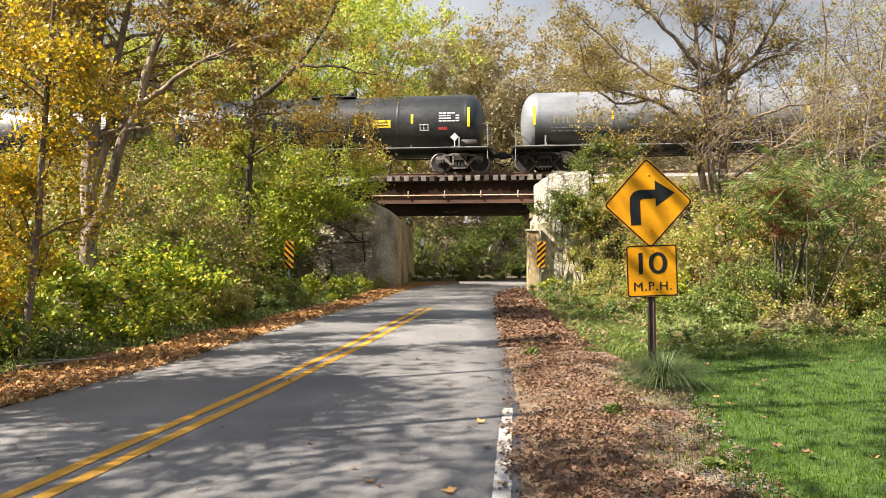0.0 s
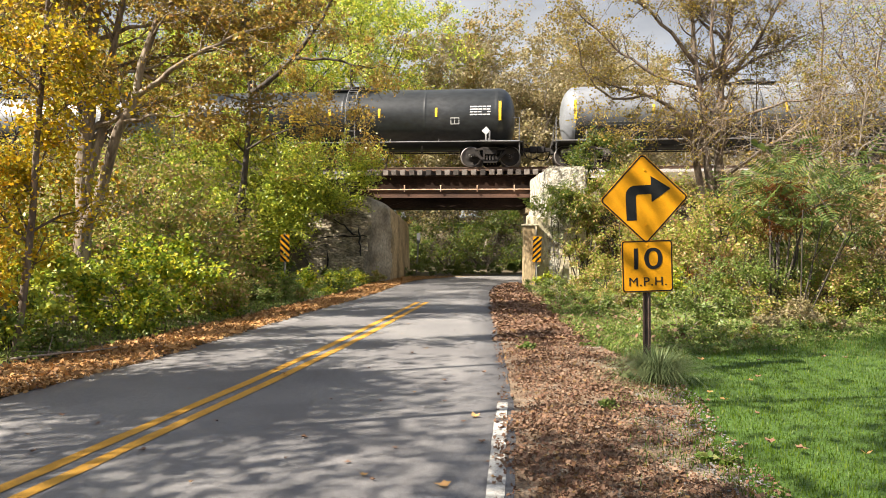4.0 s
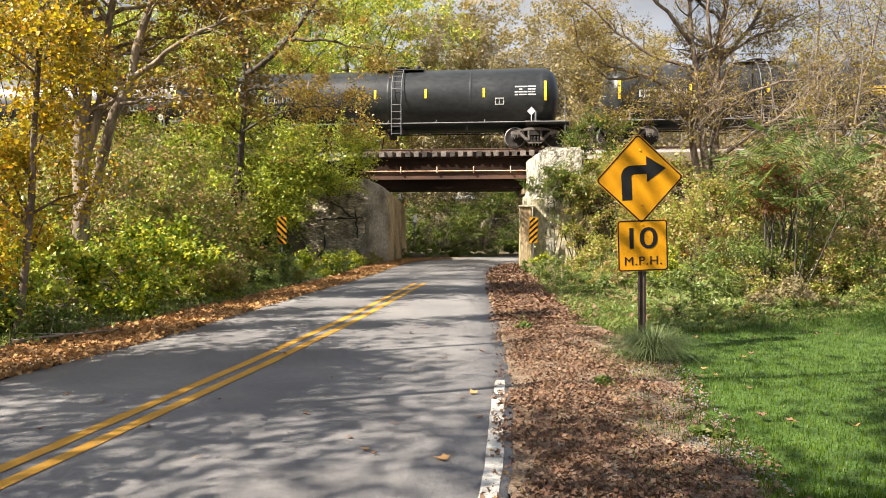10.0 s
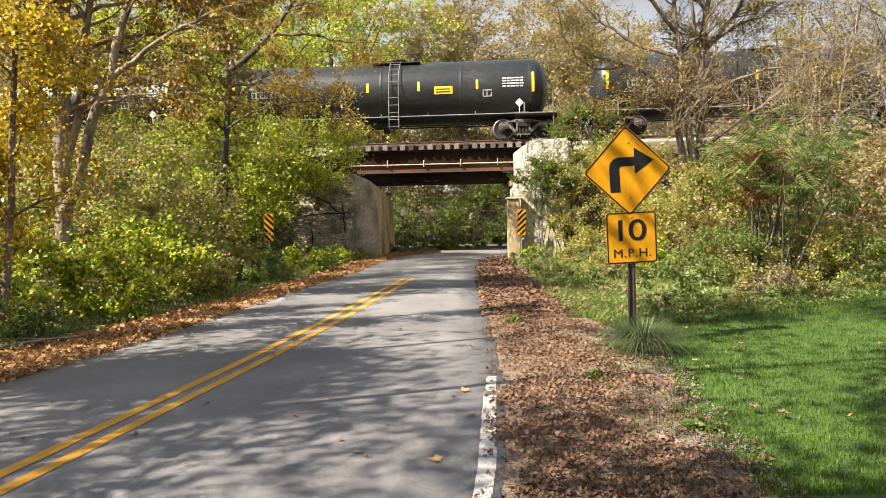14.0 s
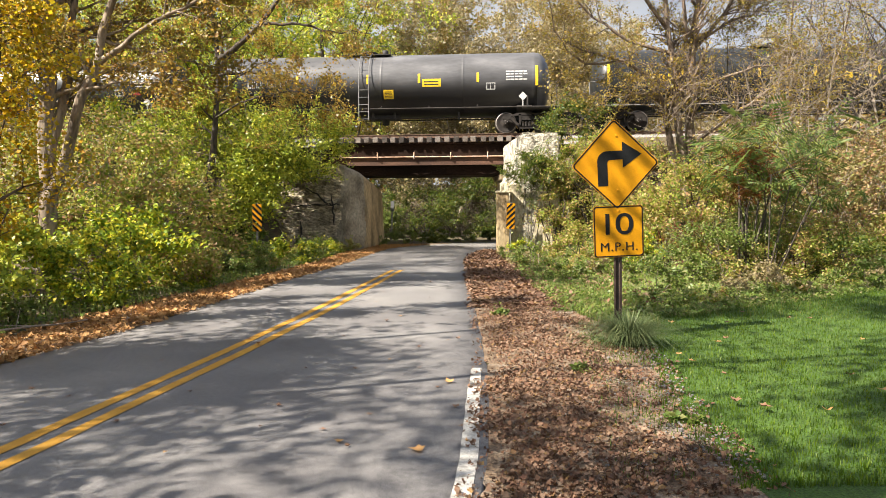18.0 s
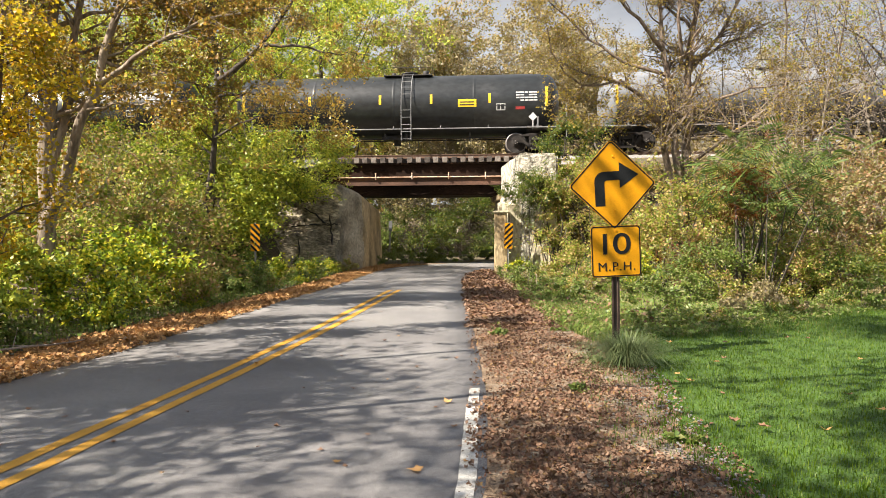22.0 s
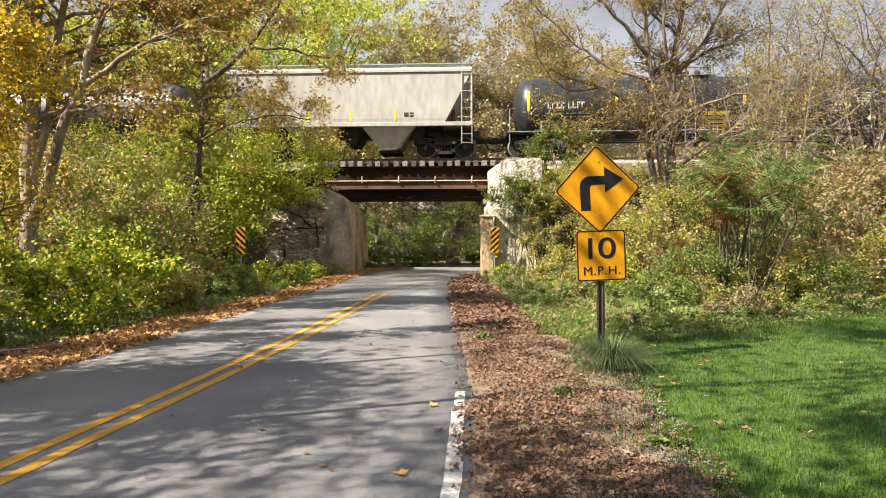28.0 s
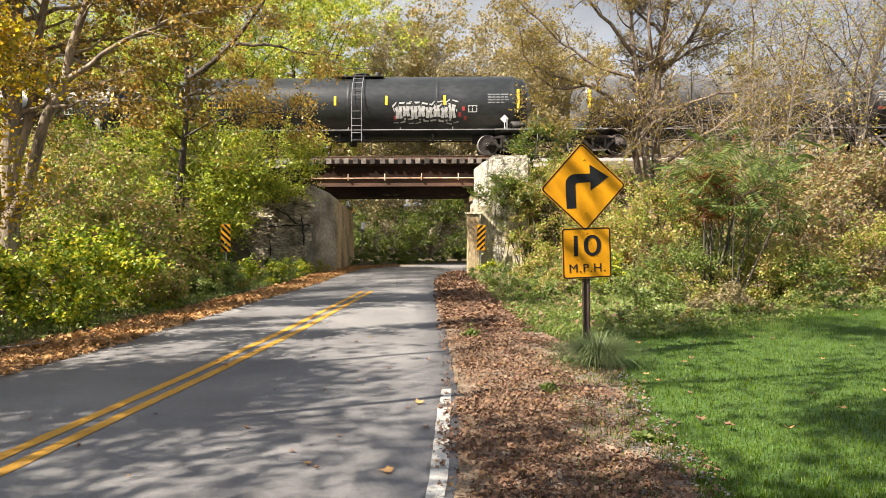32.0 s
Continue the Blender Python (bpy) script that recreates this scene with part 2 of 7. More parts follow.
M["bark_dark"] = mat("bark_dark", [(0.035, 0.028, 0.022), (0.075, 0.06, 0.048), (0.11, 0.09, 0.075)], scale=4, rough=0.95, bump=0.8, fine=22, dist=0.03, squash=(1, 1, 0.25), speck=0.25)
M["bark_pale"] = mat("bark_pale", [(0.10, 0.075, 0.052), (0.22, 0.172, 0.125), (0.32, 0.265, 0.20)], scale=4, rough=0.95, bump=0.9, fine=22, dist=0.03, squash=(0.75, 0.75, 0.2), speck=0.25)
M["stem_red"] = mat("stem_red", [(0.09, 0.035, 0.022), (0.16, 0.065, 0.04)], scale=5, rough=0.9, bump=0.4, fine=20)
M["twig_pale"] = mat("twig_pale", [(0.176, 0.138, 0.105), (0.286, 0.237, 0.187), (0.374, 0.319, 0.264)], scale=5, rough=0.95, bump=0.4, fine=20)
M["sign_yellow"] = mat("sign_yellow", [(0.624, 0.266, 0.003), (0.672, 0.296, 0.005), (0.592, 0.251, 0.005)], scale=3, rough=0.6, bump=0.06, fine=120, speck=0.05, spec=0.2)
M["sign_black"] = mat("sign_black", [(0.008, 0.009, 0.010), (0.014, 0.015, 0.016)], scale=6, rough=0.75, bump=0.05, fine=90, spec=0.2)
M["sign_back"] = mat("sign_back", [(0.35, 0.36, 0.37), (0.45, 0.46, 0.47)], scale=4, rough=0.4, metal=0.7)
M["post_brown"] = mat("post_brown", [(0.035, 0.022, 0.016), (0.065, 0.042, 0.032), (0.10, 0.06, 0.045)], scale=5, rough=0.7, bump=0.3, fine=60, metal=0.2)
M["post_grey"] = mat("post_grey", [(0.22, 0.21, 0.19), (0.34, 0.33, 0.31)], scale=5, rough=0.6, metal=0.4)
M["tank_black"] = mat("tank_black", [(0.012, 0.014, 0.015), (0.022, 0.024, 0.025), (0.051, 0.051, 0.053)], scale=0.9, rough=0.38, bump=0.05, fine=8, squash=(0.505, 0.750, 0.750), speck=0.2, spread=(0.25, 0.85))
M["frame_black"] = mat("frame_black", [(0.012, 0.011, 0.011), (0.028, 0.025, 0.023), (0.05, 0.042, 0.036)], scale=3, rough=0.7, bump=0.2, fine=30)
M["truck_iron"] = mat("truck_iron", [(0.052, 0.040, 0.034), (0.109, 0.092, 0.081), (0.176, 0.157, 0.146)], scale=4, rough=0.8, bump=0.4, fine=30)
M["truck_dark"] = mat("truck_dark", [(0.007, 0.005, 0.004), (0.015, 0.011, 0.009), (0.024, 0.018, 0.015)], scale=4, rough=0.8, bump=0.4, fine=30)
M["wheel_rim"] = mat("wheel_rim", [(0.202, 0.180, 0.166), (0.302, 0.281, 0.266)], scale=9, rough=0.45, metal=0.6, bump=0.1)
M["rail_white"] = mat("rail_white", [(0.15, 0.15, 0.155), (0.27, 0.27, 0.275)], scale=4, rough=0.5, bump=0.1)
M["mark_yellow"] = mat("mark_yellow", [(0.70, 0.45, 0.02), (0.82, 0.55, 0.03)], scale=5, rough=0.45, bump=0.0, speck=0.08)
M["mark_faded"] = mat("mark_faded", [(0.16, 0.14, 0.08), (0.30, 0.25, 0.10)], scale=9, rough=0.6, bump=0.0)
M["mark_white"] = mat("mark_white", [(0.400, 0.400, 0.392), (0.600, 0.600, 0.592)], scale=7, rough=0.5, bump=0.0)
M["mark_grey"] = mat("mark_grey", [(0.100, 0.105, 0.110), (0.190, 0.195, 0.200)], scale=9, rough=0.6, bump=0.0)
M["mark_red"] = mat("mark_red", [(0.30, 0.03, 0.03), (0.42, 0.05, 0.05)], scale=7, rough=0.5, bump=0.0)
M["hopper_cream"] = mat("hopper_cream", [(0.248, 0.233, 0.198), (0.327, 0.312, 0.273), (0.357, 0.342, 0.308)], scale=0.8, rough=0.6, bump=0.1, fine=10, squash=(0.465, 0.465, 0.149), speck=0.08)
M["stone"] = mat("stone", [(0.132, 0.126, 0.120), (0.240, 0.228, 0.210)], scale=7, rough=0.9, bump=0.5)
M["deadwood"] = mat("deadwood", [(0.20, 0.15, 0.11), (0.34, 0.28, 0.22)], scale=6, rough=0.95, bump=0.5)


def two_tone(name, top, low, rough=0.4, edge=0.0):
    """Two-tone tank paint: light above, stain plus painted shade below a wavering line."""
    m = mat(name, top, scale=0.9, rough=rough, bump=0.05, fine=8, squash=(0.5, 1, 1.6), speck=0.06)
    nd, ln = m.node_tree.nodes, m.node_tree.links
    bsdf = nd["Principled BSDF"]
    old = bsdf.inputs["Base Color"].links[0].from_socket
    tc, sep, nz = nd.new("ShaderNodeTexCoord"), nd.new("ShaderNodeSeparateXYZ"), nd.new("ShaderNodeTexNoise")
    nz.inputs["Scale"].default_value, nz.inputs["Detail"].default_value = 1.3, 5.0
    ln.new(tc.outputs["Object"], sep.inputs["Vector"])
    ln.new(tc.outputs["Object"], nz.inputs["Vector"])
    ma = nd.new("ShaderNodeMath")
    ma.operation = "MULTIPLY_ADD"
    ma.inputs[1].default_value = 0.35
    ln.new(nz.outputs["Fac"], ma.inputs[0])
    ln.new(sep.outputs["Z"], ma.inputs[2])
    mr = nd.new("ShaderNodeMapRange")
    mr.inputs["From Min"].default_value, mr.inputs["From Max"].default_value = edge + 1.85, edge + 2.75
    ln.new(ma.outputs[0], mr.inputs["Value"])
    # end caps stay light to the bottom, painted as facing the sun
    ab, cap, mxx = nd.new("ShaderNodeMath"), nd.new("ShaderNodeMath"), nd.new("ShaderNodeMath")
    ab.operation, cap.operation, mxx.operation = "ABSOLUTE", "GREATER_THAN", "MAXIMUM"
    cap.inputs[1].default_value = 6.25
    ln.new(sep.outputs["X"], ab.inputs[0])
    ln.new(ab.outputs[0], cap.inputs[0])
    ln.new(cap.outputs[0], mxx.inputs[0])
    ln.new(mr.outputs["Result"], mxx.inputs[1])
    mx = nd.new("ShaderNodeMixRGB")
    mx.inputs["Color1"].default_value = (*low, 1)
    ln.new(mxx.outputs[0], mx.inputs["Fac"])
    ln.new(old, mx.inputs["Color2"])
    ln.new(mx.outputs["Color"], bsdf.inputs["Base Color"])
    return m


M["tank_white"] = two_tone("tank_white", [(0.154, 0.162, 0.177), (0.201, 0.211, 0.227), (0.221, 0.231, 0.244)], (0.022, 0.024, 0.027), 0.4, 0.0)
# upper tone holds dust plus a painted sheen of sun and sky
M["tank_dust_sheen"] = two_tone("tank_dust_sheen", [(0.07, 0.07, 0.072), (0.10, 0.10, 0.105), (0.16, 0.16, 0.165)], (0.014, 0.014, 0.016), 0.42, 0.15)

M["leaf_green"] = leaf_mat("leaf_green", [(0.094, 0.167, 0.013), (0.200, 0.290, 0.024), (0.309, 0.402, 0.034), (0.525, 0.535, 0.043), (0.738, 0.603, 0.051)])
M["leaf_bright"] = leaf_mat("leaf_bright", [(0.182, 0.262, 0.033), (0.327, 0.426, 0.057), (0.544, 0.582, 0.077), (0.763, 0.681, 0.088)])
M["leaf_yellow"] = leaf_mat("leaf_yellow", [(0.324, 0.257, 0.018), (0.583, 0.420, 0.018), (0.648, 0.493, 0.020), (0.626, 0.326, 0.018), (0.389, 0.389, 0.030), (0.281, 0.221, 0.025)], 0.5)
M["leaf_olive"] = leaf_mat("leaf_olive", [(0.157, 0.126, 0.032), (0.278, 0.206, 0.038), (0.406, 0.280, 0.044), (0.348, 0.175, 0.042), (0.244, 0.221, 0.034), (0.522, 0.335, 0.053)])
M["leaf_tan"] = leaf_mat("leaf_tan", [(0.24, 0.195, 0.115), (0.34, 0.275, 0.15), (0.40, 0.33, 0.18), (0.30, 0.28, 0.11), (0.37, 0.265, 0.13)], 0.4)
M["leaf_orange"] = leaf_mat("leaf_orange", [(0.32, 0.215, 0.08), (0.40, 0.265, 0.085), (0.30, 0.26, 0.08), (0.24, 0.25, 0.065), (0.43, 0.28, 0.08)], 0.4)
M["leaf_mixed"] = leaf_mat("leaf_mixed", [(0.142, 0.225, 0.028), (0.282, 0.354, 0.038), (0.372, 0.367, 0.070), (0.522, 0.403, 0.153), (0.397, 0.214, 0.100), (0.226, 0.328, 0.038)])
M["leaf_gold"] = leaf_mat("leaf_gold", [(0.200, 0.150, 0.034), (0.330, 0.255, 0.045), (0.430, 0.325, 0.060), (0.280, 0.165, 0.038), (0.250, 0.255, 0.050)])
M["leaf_red"] = leaf_mat("leaf_red", [(0.170, 0.044, 0.016), (0.224, 0.079, 0.020), (0.190, 0.123, 0.024), (0.136, 0.035, 0.016)])
M["leaf_rusty"] = leaf_mat("leaf_rusty", [(0.224, 0.127, 0.059), (0.335, 0.196, 0.095), (0.179, 0.207, 0.059), (0.380, 0.276, 0.142), (0.268, 0.287, 0.071), (0.302, 0.138, 0.071)], 0.4)
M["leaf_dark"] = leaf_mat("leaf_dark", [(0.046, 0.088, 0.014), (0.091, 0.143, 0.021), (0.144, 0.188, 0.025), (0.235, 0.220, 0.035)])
M["leaf_weed"] = leaf_mat("leaf_weed", [(0.084, 0.144, 0.024), (0.144, 0.228, 0.036), (0.216, 0.300, 0.054), (0.288, 0.252, 0.108), (0.120, 0.192, 0.036), (0.336, 0.360, 0.084)], 0.45)
# browns and dull greens lowered to hold the shade of the woods
M["leaf_brown_shaded"] = leaf_mat("leaf_brown_shaded", [(0.05, 0.042, 0.026), (0.10, 0.075, 0.042), (0.085, 0.10, 0.03), (0.15, 0.11, 0.05), (0.06, 0.08, 0.022), (0.13, 0.09, 0.06)], 0.35)
M["leaf_sumac"] = leaf_mat("leaf_sumac", [(0.070, 0.125, 0.032), (0.115, 0.180, 0.042), (0.165, 0.225, 0.052), (0.24, 0.24, 0.06)])
M["litter"] = leaf_mat("litter", [(0.057, 0.030, 0.018), (0.313, 0.207, 0.136), (0.107, 0.053, 0.030), (0.167, 0.086, 0.047), (0.207, 0.113, 0.065), (0.256, 0.162, 0.102), (0.139, 0.060, 0.036), (0.264, 0.162, 0.058)], 0.15, 0.8)
M["litter_gold"] = leaf_mat("litter_gold", [(0.283, 0.139, 0.052), (0.458, 0.245, 0.083), (0.544, 0.319, 0.123), (0.327, 0.160, 0.062)], 0.2, 0.75)
M["grass"] = leaf_mat("grass", [(0.045, 0.095, 0.004), (0.068, 0.131, 0.005), (0.095, 0.167, 0.006), (0.139, 0.197, 0.011)], 0.45, 0.5)
M["grass_weed"] = leaf_mat("grass_weed", [(0.06, 0.12, 0.014), (0.10, 0.17, 0.022), (0.16, 0.21, 0.04), (0.22, 0.20, 0.07)], 0.4, 0.6)
M["grass_tuft"] = leaf_mat("grass_tuft", [(0.060, 0.095, 0.035), (0.105, 0.145, 0.055), (0.190, 0.215, 0.090)], 0.3, 0.55)
# ---- building helpers ----
def part(name, bm, material, parent=None, label="", m=None, smooth=False):
    """Links a bmesh as one mesh object under a thing or a part."""
    me = bpy.data.meshes.new(name)
    if smooth:
        for f in bm.faces:
            f.smooth = True
    bm.to_mesh(me)
    bm.free()
    for one in (material if isinstance(material, (list, tuple)) else (material,)):
        me.materials.append(M[one] if isinstance(one, str) else one)
    return put(name, me, parent, label, m)


def put(name, me, parent=None, label="", m=None):
    """Links ready mesh data as an object."""
    ob = new(name, me)
    ob.parent = parent
    if m is not None:
        ob.matrix_basis = m
    if label:
        tagged(ob, label)
    return ob


def holder(name, m, label, category, group="", kind=""):
    ob = new(name)
    ob.empty_display_size = 0.2
    ob.matrix_basis = m
    return tagged(ob, label, category, group, kind)


def box(bm, x0, x1, y0, y1, z0, z1, mi=0):
    v = [bm.verts.new((x, y, z)) for z in (z0, z1) for y in (y0, y1) for x in (x0, x1)]
    for q in ((0, 2, 3, 1), (4, 5, 7, 6), (0, 1, 5, 4), (2, 6, 7, 3), (0, 4, 6, 2), (1, 3, 7, 5)):
        bm.faces.new([v[i] for i in q]).material_index = mi


def rbox(bm, x0, x1, y0, y1, z0, z1, b=0.02, seg=1):
    """A box with bevelled edges."""
    t = bmesh.new()
    box(t, x0, x1, y0, y1, z0, z1)
    bmesh.ops.bevel(t, geom=t.edges[:], offset=b, segments=seg, affect="EDGES")
    merge(bm, t)


def merge(bm, t):
    vs = {v: bm.verts.new(v.co) for v in t.verts}
    for f in t.faces:
        bm.faces.new([vs[v] for v in f.verts]).material_index = f.material_index
    t.free()


def prism(bm, outline, y0, y1, mi=0):
    """An outline in x, z, drawn out from y0 to y1."""
    a = [bm.verts.new((x, y0, z)) for x, z in outline]
    b = [bm.verts.new((x, y1, z)) for x, z in outline]
    n = len(a)
    bm.faces.new(a).material_index = mi
    bm.faces.new(b[::-1]).material_index = mi
    for i in range(n):
        bm.faces.new((a[i], b[i], b[(i + 1) % n], a[(i + 1) % n])).material_index = mi


def tube(bm, pts, radii, n=6, caps=True, mi=0):
    """A round bar along points, with a radius at each."""
    pts = [Vector(p) for p in pts]
    if not isinstance(radii, (list, tuple)):
        radii = [radii] * len(pts)
    rings = []
    for i, p in enumerate(pts):
        d = (pts[min(i + 1, len(pts) - 1)] - pts[max(i - 1, 0)]).normalized()
        a = d.orthogonal().normalized() if i == 0 else (a - d * a.dot(d)).normalized()
        b = d.cross(a)
        rings.append([bm.verts.new(p + (a * math.cos(k * 2 * math.pi / n) + b * math.sin(k * 2 * math.pi / n)) * radii[i]) for k in range(n)])
    for r, s in zip(rings, rings[1:]):
        for k in range(n):
            bm.faces.new((r[k], r[(k + 1) % n], s[(k + 1) % n], s[k])).material_index = mi
    if caps:
        bm.faces.new(rings[0][::-1]).material_index = mi
        bm.faces.new(rings[-1]).material_index = mi


def lathe(bm, prof, n=24, axis="y", at=(0, 0, 0), mi=0, caps=True):
    """A profile of (place along the axis, radius) turned round it."""
    rings = []
    for p, r in prof:
        ring = []
        for k in range(n):
            c, s = math.cos(k * 2 * math.pi / n) * r, math.sin(k * 2 * math.pi / n) * r
            co = (p, c, s) if axis == "x" else (c, p, s) if axis == "y" else (c, s, p)
            ring.append(bm.verts.new(Vector(co) + Vector(at)))
        rings.append(ring)
    for r, s in zip(rings, rings[1:]):
        for k in range(n):
            bm.faces.new((r[k], r[(k + 1) % n], s[(k + 1) % n], s[k])).material_index = mi
    if caps:
        bm.faces.new(rings[0][::-1]).material_index = mi
        bm.faces.new(rings[-1]).material_index = mi


def bulk(name, verts, faces, material, parent=None, label="", smooth=False, m=None):
    """Mesh object out of large arrays; faces: (n, k) with one k."""
    verts, faces = np.asarray(verts, np.float32), np.asarray(faces, np.int32)
    me = bpy.data.meshes.new(name)
    me.vertices.add(len(verts))
    me.vertices.foreach_set("co", verts.ravel())
    k = faces.shape[1]
    me.loops.add(faces.size)
    me.loops.foreach_set("vertex_index", faces.ravel())
    me.polygons.add(len(faces))
    me.polygons.foreach_set("loop_start", np.arange(0, faces.size, k, dtype=np.int32))
    me.polygons.foreach_set("loop_total", np.full(len(faces), k, np.int32))
    me.materials.append(M[material])
    me.update(calc_edges=True)
    if smooth:
        me.polygons.foreach_set("use_smooth", np.ones(len(faces), bool))
    return put(name, me, parent, label, m)


# leaf shapes in their own plane: along y, folded up at the sides
LEAF = (np.array([(0, 0, 0), (-0.36, 0.5, 0.10), (0, 1, -0.06), (0.36, 0.5, 0.10)]), np.array([(0, 1, 2), (0, 2, 3)]))
SLIP = (np.array([(-0.34, 0.05, 0.06), (0.34, 0.25, 0.06), (0, 1, -0.06)]), np.array([(0, 1, 2)]))
_ang = [(-90, 0.10), (-35, 0.42), (-5, 0.30), (18, 0.52), (48, 0.33), (90, 0.62), (132, 0.33), (162, 0.52), (185, 0.30), (215, 0.42)]
MAPLE = (np.array([(0, 0.4, 0.0)] + [(math.cos(radians(a)) * r, 0.4 + math.sin(radians(a)) * r, 0.10 * (i % 2) + 0.16 * r * r) for i, (a, r) in enumerate(_ang)]),
         np.array([(0, 1 + i, 1 + (i + 1) % 10) for i in range(10)]))
_lob = [(-90, 0.12), (-30, 0.40), (15, 0.26), (55, 0.50), (90, 0.36), (125, 0.50), (165, 0.26), (210, 0.40)]
LOBED = (np.array([(math.cos(radians(a)) * r, 0.4 + math.sin(radians(a)) * r, 0.9 * (math.cos(radians(a)) * r) ** 2 + 0.12 * (i % 2)) for i, (a, r) in enumerate(_lob)]),
         np.array([(0, 1, 7), (1, 2, 6), (1, 6, 7), (2, 3, 4), (2, 4, 6), (4, 5, 6)]))
_pin = []
for _i in range(7):
    for _s in (-1, 1):
        _pin.append((_s, 0.12 + 0.13 * _i))
PINNATE = (np.array([p for s, y in _pin for p in ((0, y, 0), (s * 0.16, y + 0.055, 0.02), (s * 0.33 * (1 - 0.5 * abs(y - 0.45)), y + 0.07, -0.05), (s * 0.16, y - 0.02, 0.0))]),
           np.array([t for i in range(len(_pin)) for t in ((4 * i, 4 * i + 1, 4 * i + 2), (4 * i, 4 * i + 2, 4 * i + 3))]))


def leaves(name, pts, size, material, rng, parent=None, shape=LEAF, tilt=1.0, up=0.3, vary=0.45, label=""):
    """Many leaves, one at each point, turned at random; up: how much they face the sky."""
    pts = np.asarray(pts, np.float64)
    n = len(pts)
    nz = rng.normal(size=(n, 3)) * tilt
    nz[:, 2] = np.abs(nz[:, 2]) + up
    nz /= np.linalg.norm(nz, axis=1, keepdims=True)
    a = rng.normal(size=(n, 3))
    a[:, 2] -= 0.3
    a -= nz * np.sum(a * nz, axis=1, keepdims=True)
    a /= np.linalg.norm(a, axis=1, keepdims=True)
    b = np.cross(a, nz)
    s = size * (1 + vary * rng.uniform(-1, 1, n))
    sv, sf = shape
    v = pts[:, None] + s[:, None, None] * (sv[None, :, :1] * b[:, None] + sv[None, :, 1:2] * a[:, None] + sv[None, :, 2:3] * nz[:, None])
    f = sf[None] + (np.arange(n) * len(sv))[:, None, None]
    return bulk(name, v.reshape(-1, 3), f.reshape(-1, 3), material, parent, label)


def blades(name, pts, height, width, material, rng, parent=None, lean=0.45, label=""):
    """Grass blades: two bent triangles each."""
    pts = np.asarray(pts, np.float64)
    n = len(pts)
    az = rng.uniform(0, 2 * np.pi, n)
    h = height * rng.uniform(0.5, 1.3, n)
    d = np.stack([np.cos(az), np.sin(az), np.zeros(n)], 1)
    w = np.stack([-np.sin(az), np.cos(az), np.zeros(n)], 1) * width * 0.5
    ln = rng.uniform(0.1, 1.0, n)[:, None] * lean
    mid = pts + d * (h[:, None] * ln * 0.35) + np.array([0, 0, 1]) * (h * 0.6)[:, None]
    tip = pts + d * (h[:, None] * ln) + np.array([0, 0, 1]) * (h * (1 - 0.25 * ln[:, 0]))[:, None]
    v = np.stack([pts - w, pts + w, mid + w * 0.8, mid - w * 0.8, tip], 1)
    f = np.array([(0, 1, 2), (0, 2, 3), (3, 2, 4)])[None] + (np.arange(n) * 5)[:, None, None]
    return bulk(name, v.reshape(-1, 3), f.reshape(-1, 3), material, parent, label)


def tubes_mesh(name, lines, material, parent=None, label=""):
    """Branches as tapered tubes: lines of (points, radii, sides)."""
    vs, fs, base = [], [], 0
    for pts, rad, n in lines:
        pts = np.asarray(pts, float)
        k = len(pts)
        d = np.gradient(pts, axis=0)
        d /= np.linalg.norm(d, axis=1, keepdims=True) + 1e-9
        ref = np.array([1.0, 0, 0]) if abs(d[0, 0]) < 0.8 else np.array([0, 1.0, 0])
        a = ref - d * (d @ ref)[:, None]
        a /= np.linalg.norm(a, axis=1, keepdims=True) + 1e-9
        b = np.cross(d, a)
        th = np.arange(n) * 2 * np.pi / n
        ring = pts[:, None] + np.asarray(rad)[:, None, None] * (np.cos(th)[None, :, None] * a[:, None] + np.sin(th)[None, :, None] * b[:, None])
        vs.append(ring.reshape(-1, 3))
        i = np.arange(k - 1)[:, None] * n
        j = np.arange(n)[None]
        j2 = (j + 1) % n
        fs.append(np.stack([i + j, i + j2, i + n + j2, i + n + j], -1).reshape(-1, 4) + base)
        base += k * n
    return bulk(name, np.concatenate(vs), np.concatenate(fs), material, parent, label, smooth=True)
# ---- ground, road, bridge ----
TRACK_TURN = math.degrees(math.atan(-0.118))
TRACK = pose(0, 32.63, 0, 0, 0, TRACK_TURN)
TU = np.array([math.cos(radians(TRACK_TURN)), math.sin(radians(TRACK_TURN))])
TN = np.array([-TU[1], TU[0]])
RAIL_TOP = 5.03


def smooth(a, b, x):
    t = np.clip((x - a) / (b - a), 0, 1)
    return t * t * (3 - 2 * t)


def ground_z(x, y):
    """Height of the land: flat by the road, railway bank across, rising woods beyond."""
    x, y = np.asarray(x, float), np.asarray(y, float)
    s = x * TU[0] + (y - 32.63) * TU[1]
    d = x * TN[0] + (y - 32.63) * TN[1]
    bank = 4.62 * (1 - smooth(2.3, 8.5, np.abs(d)))
    gap = smooth(-4.3, -6.5, s) + smooth(5.6, 7.6, s)
    gap = np.clip(gap, 0, 1)
    near = smooth(-2.5, -4.5, s) + smooth(4.2, 5.8, s)
    gap = np.where(np.abs(d) < 2.6, np.clip(near, 0, 1), gap)
    side = smooth(9, 30, x) * 0.6 + smooth(-9, -30, x) * 0.8
    hill = smooth(14, 60, d) * 5.0
    left = smooth(-5.0, -9.0, x) * 0.35
    return bank * gap + side + hill + left - 0.02


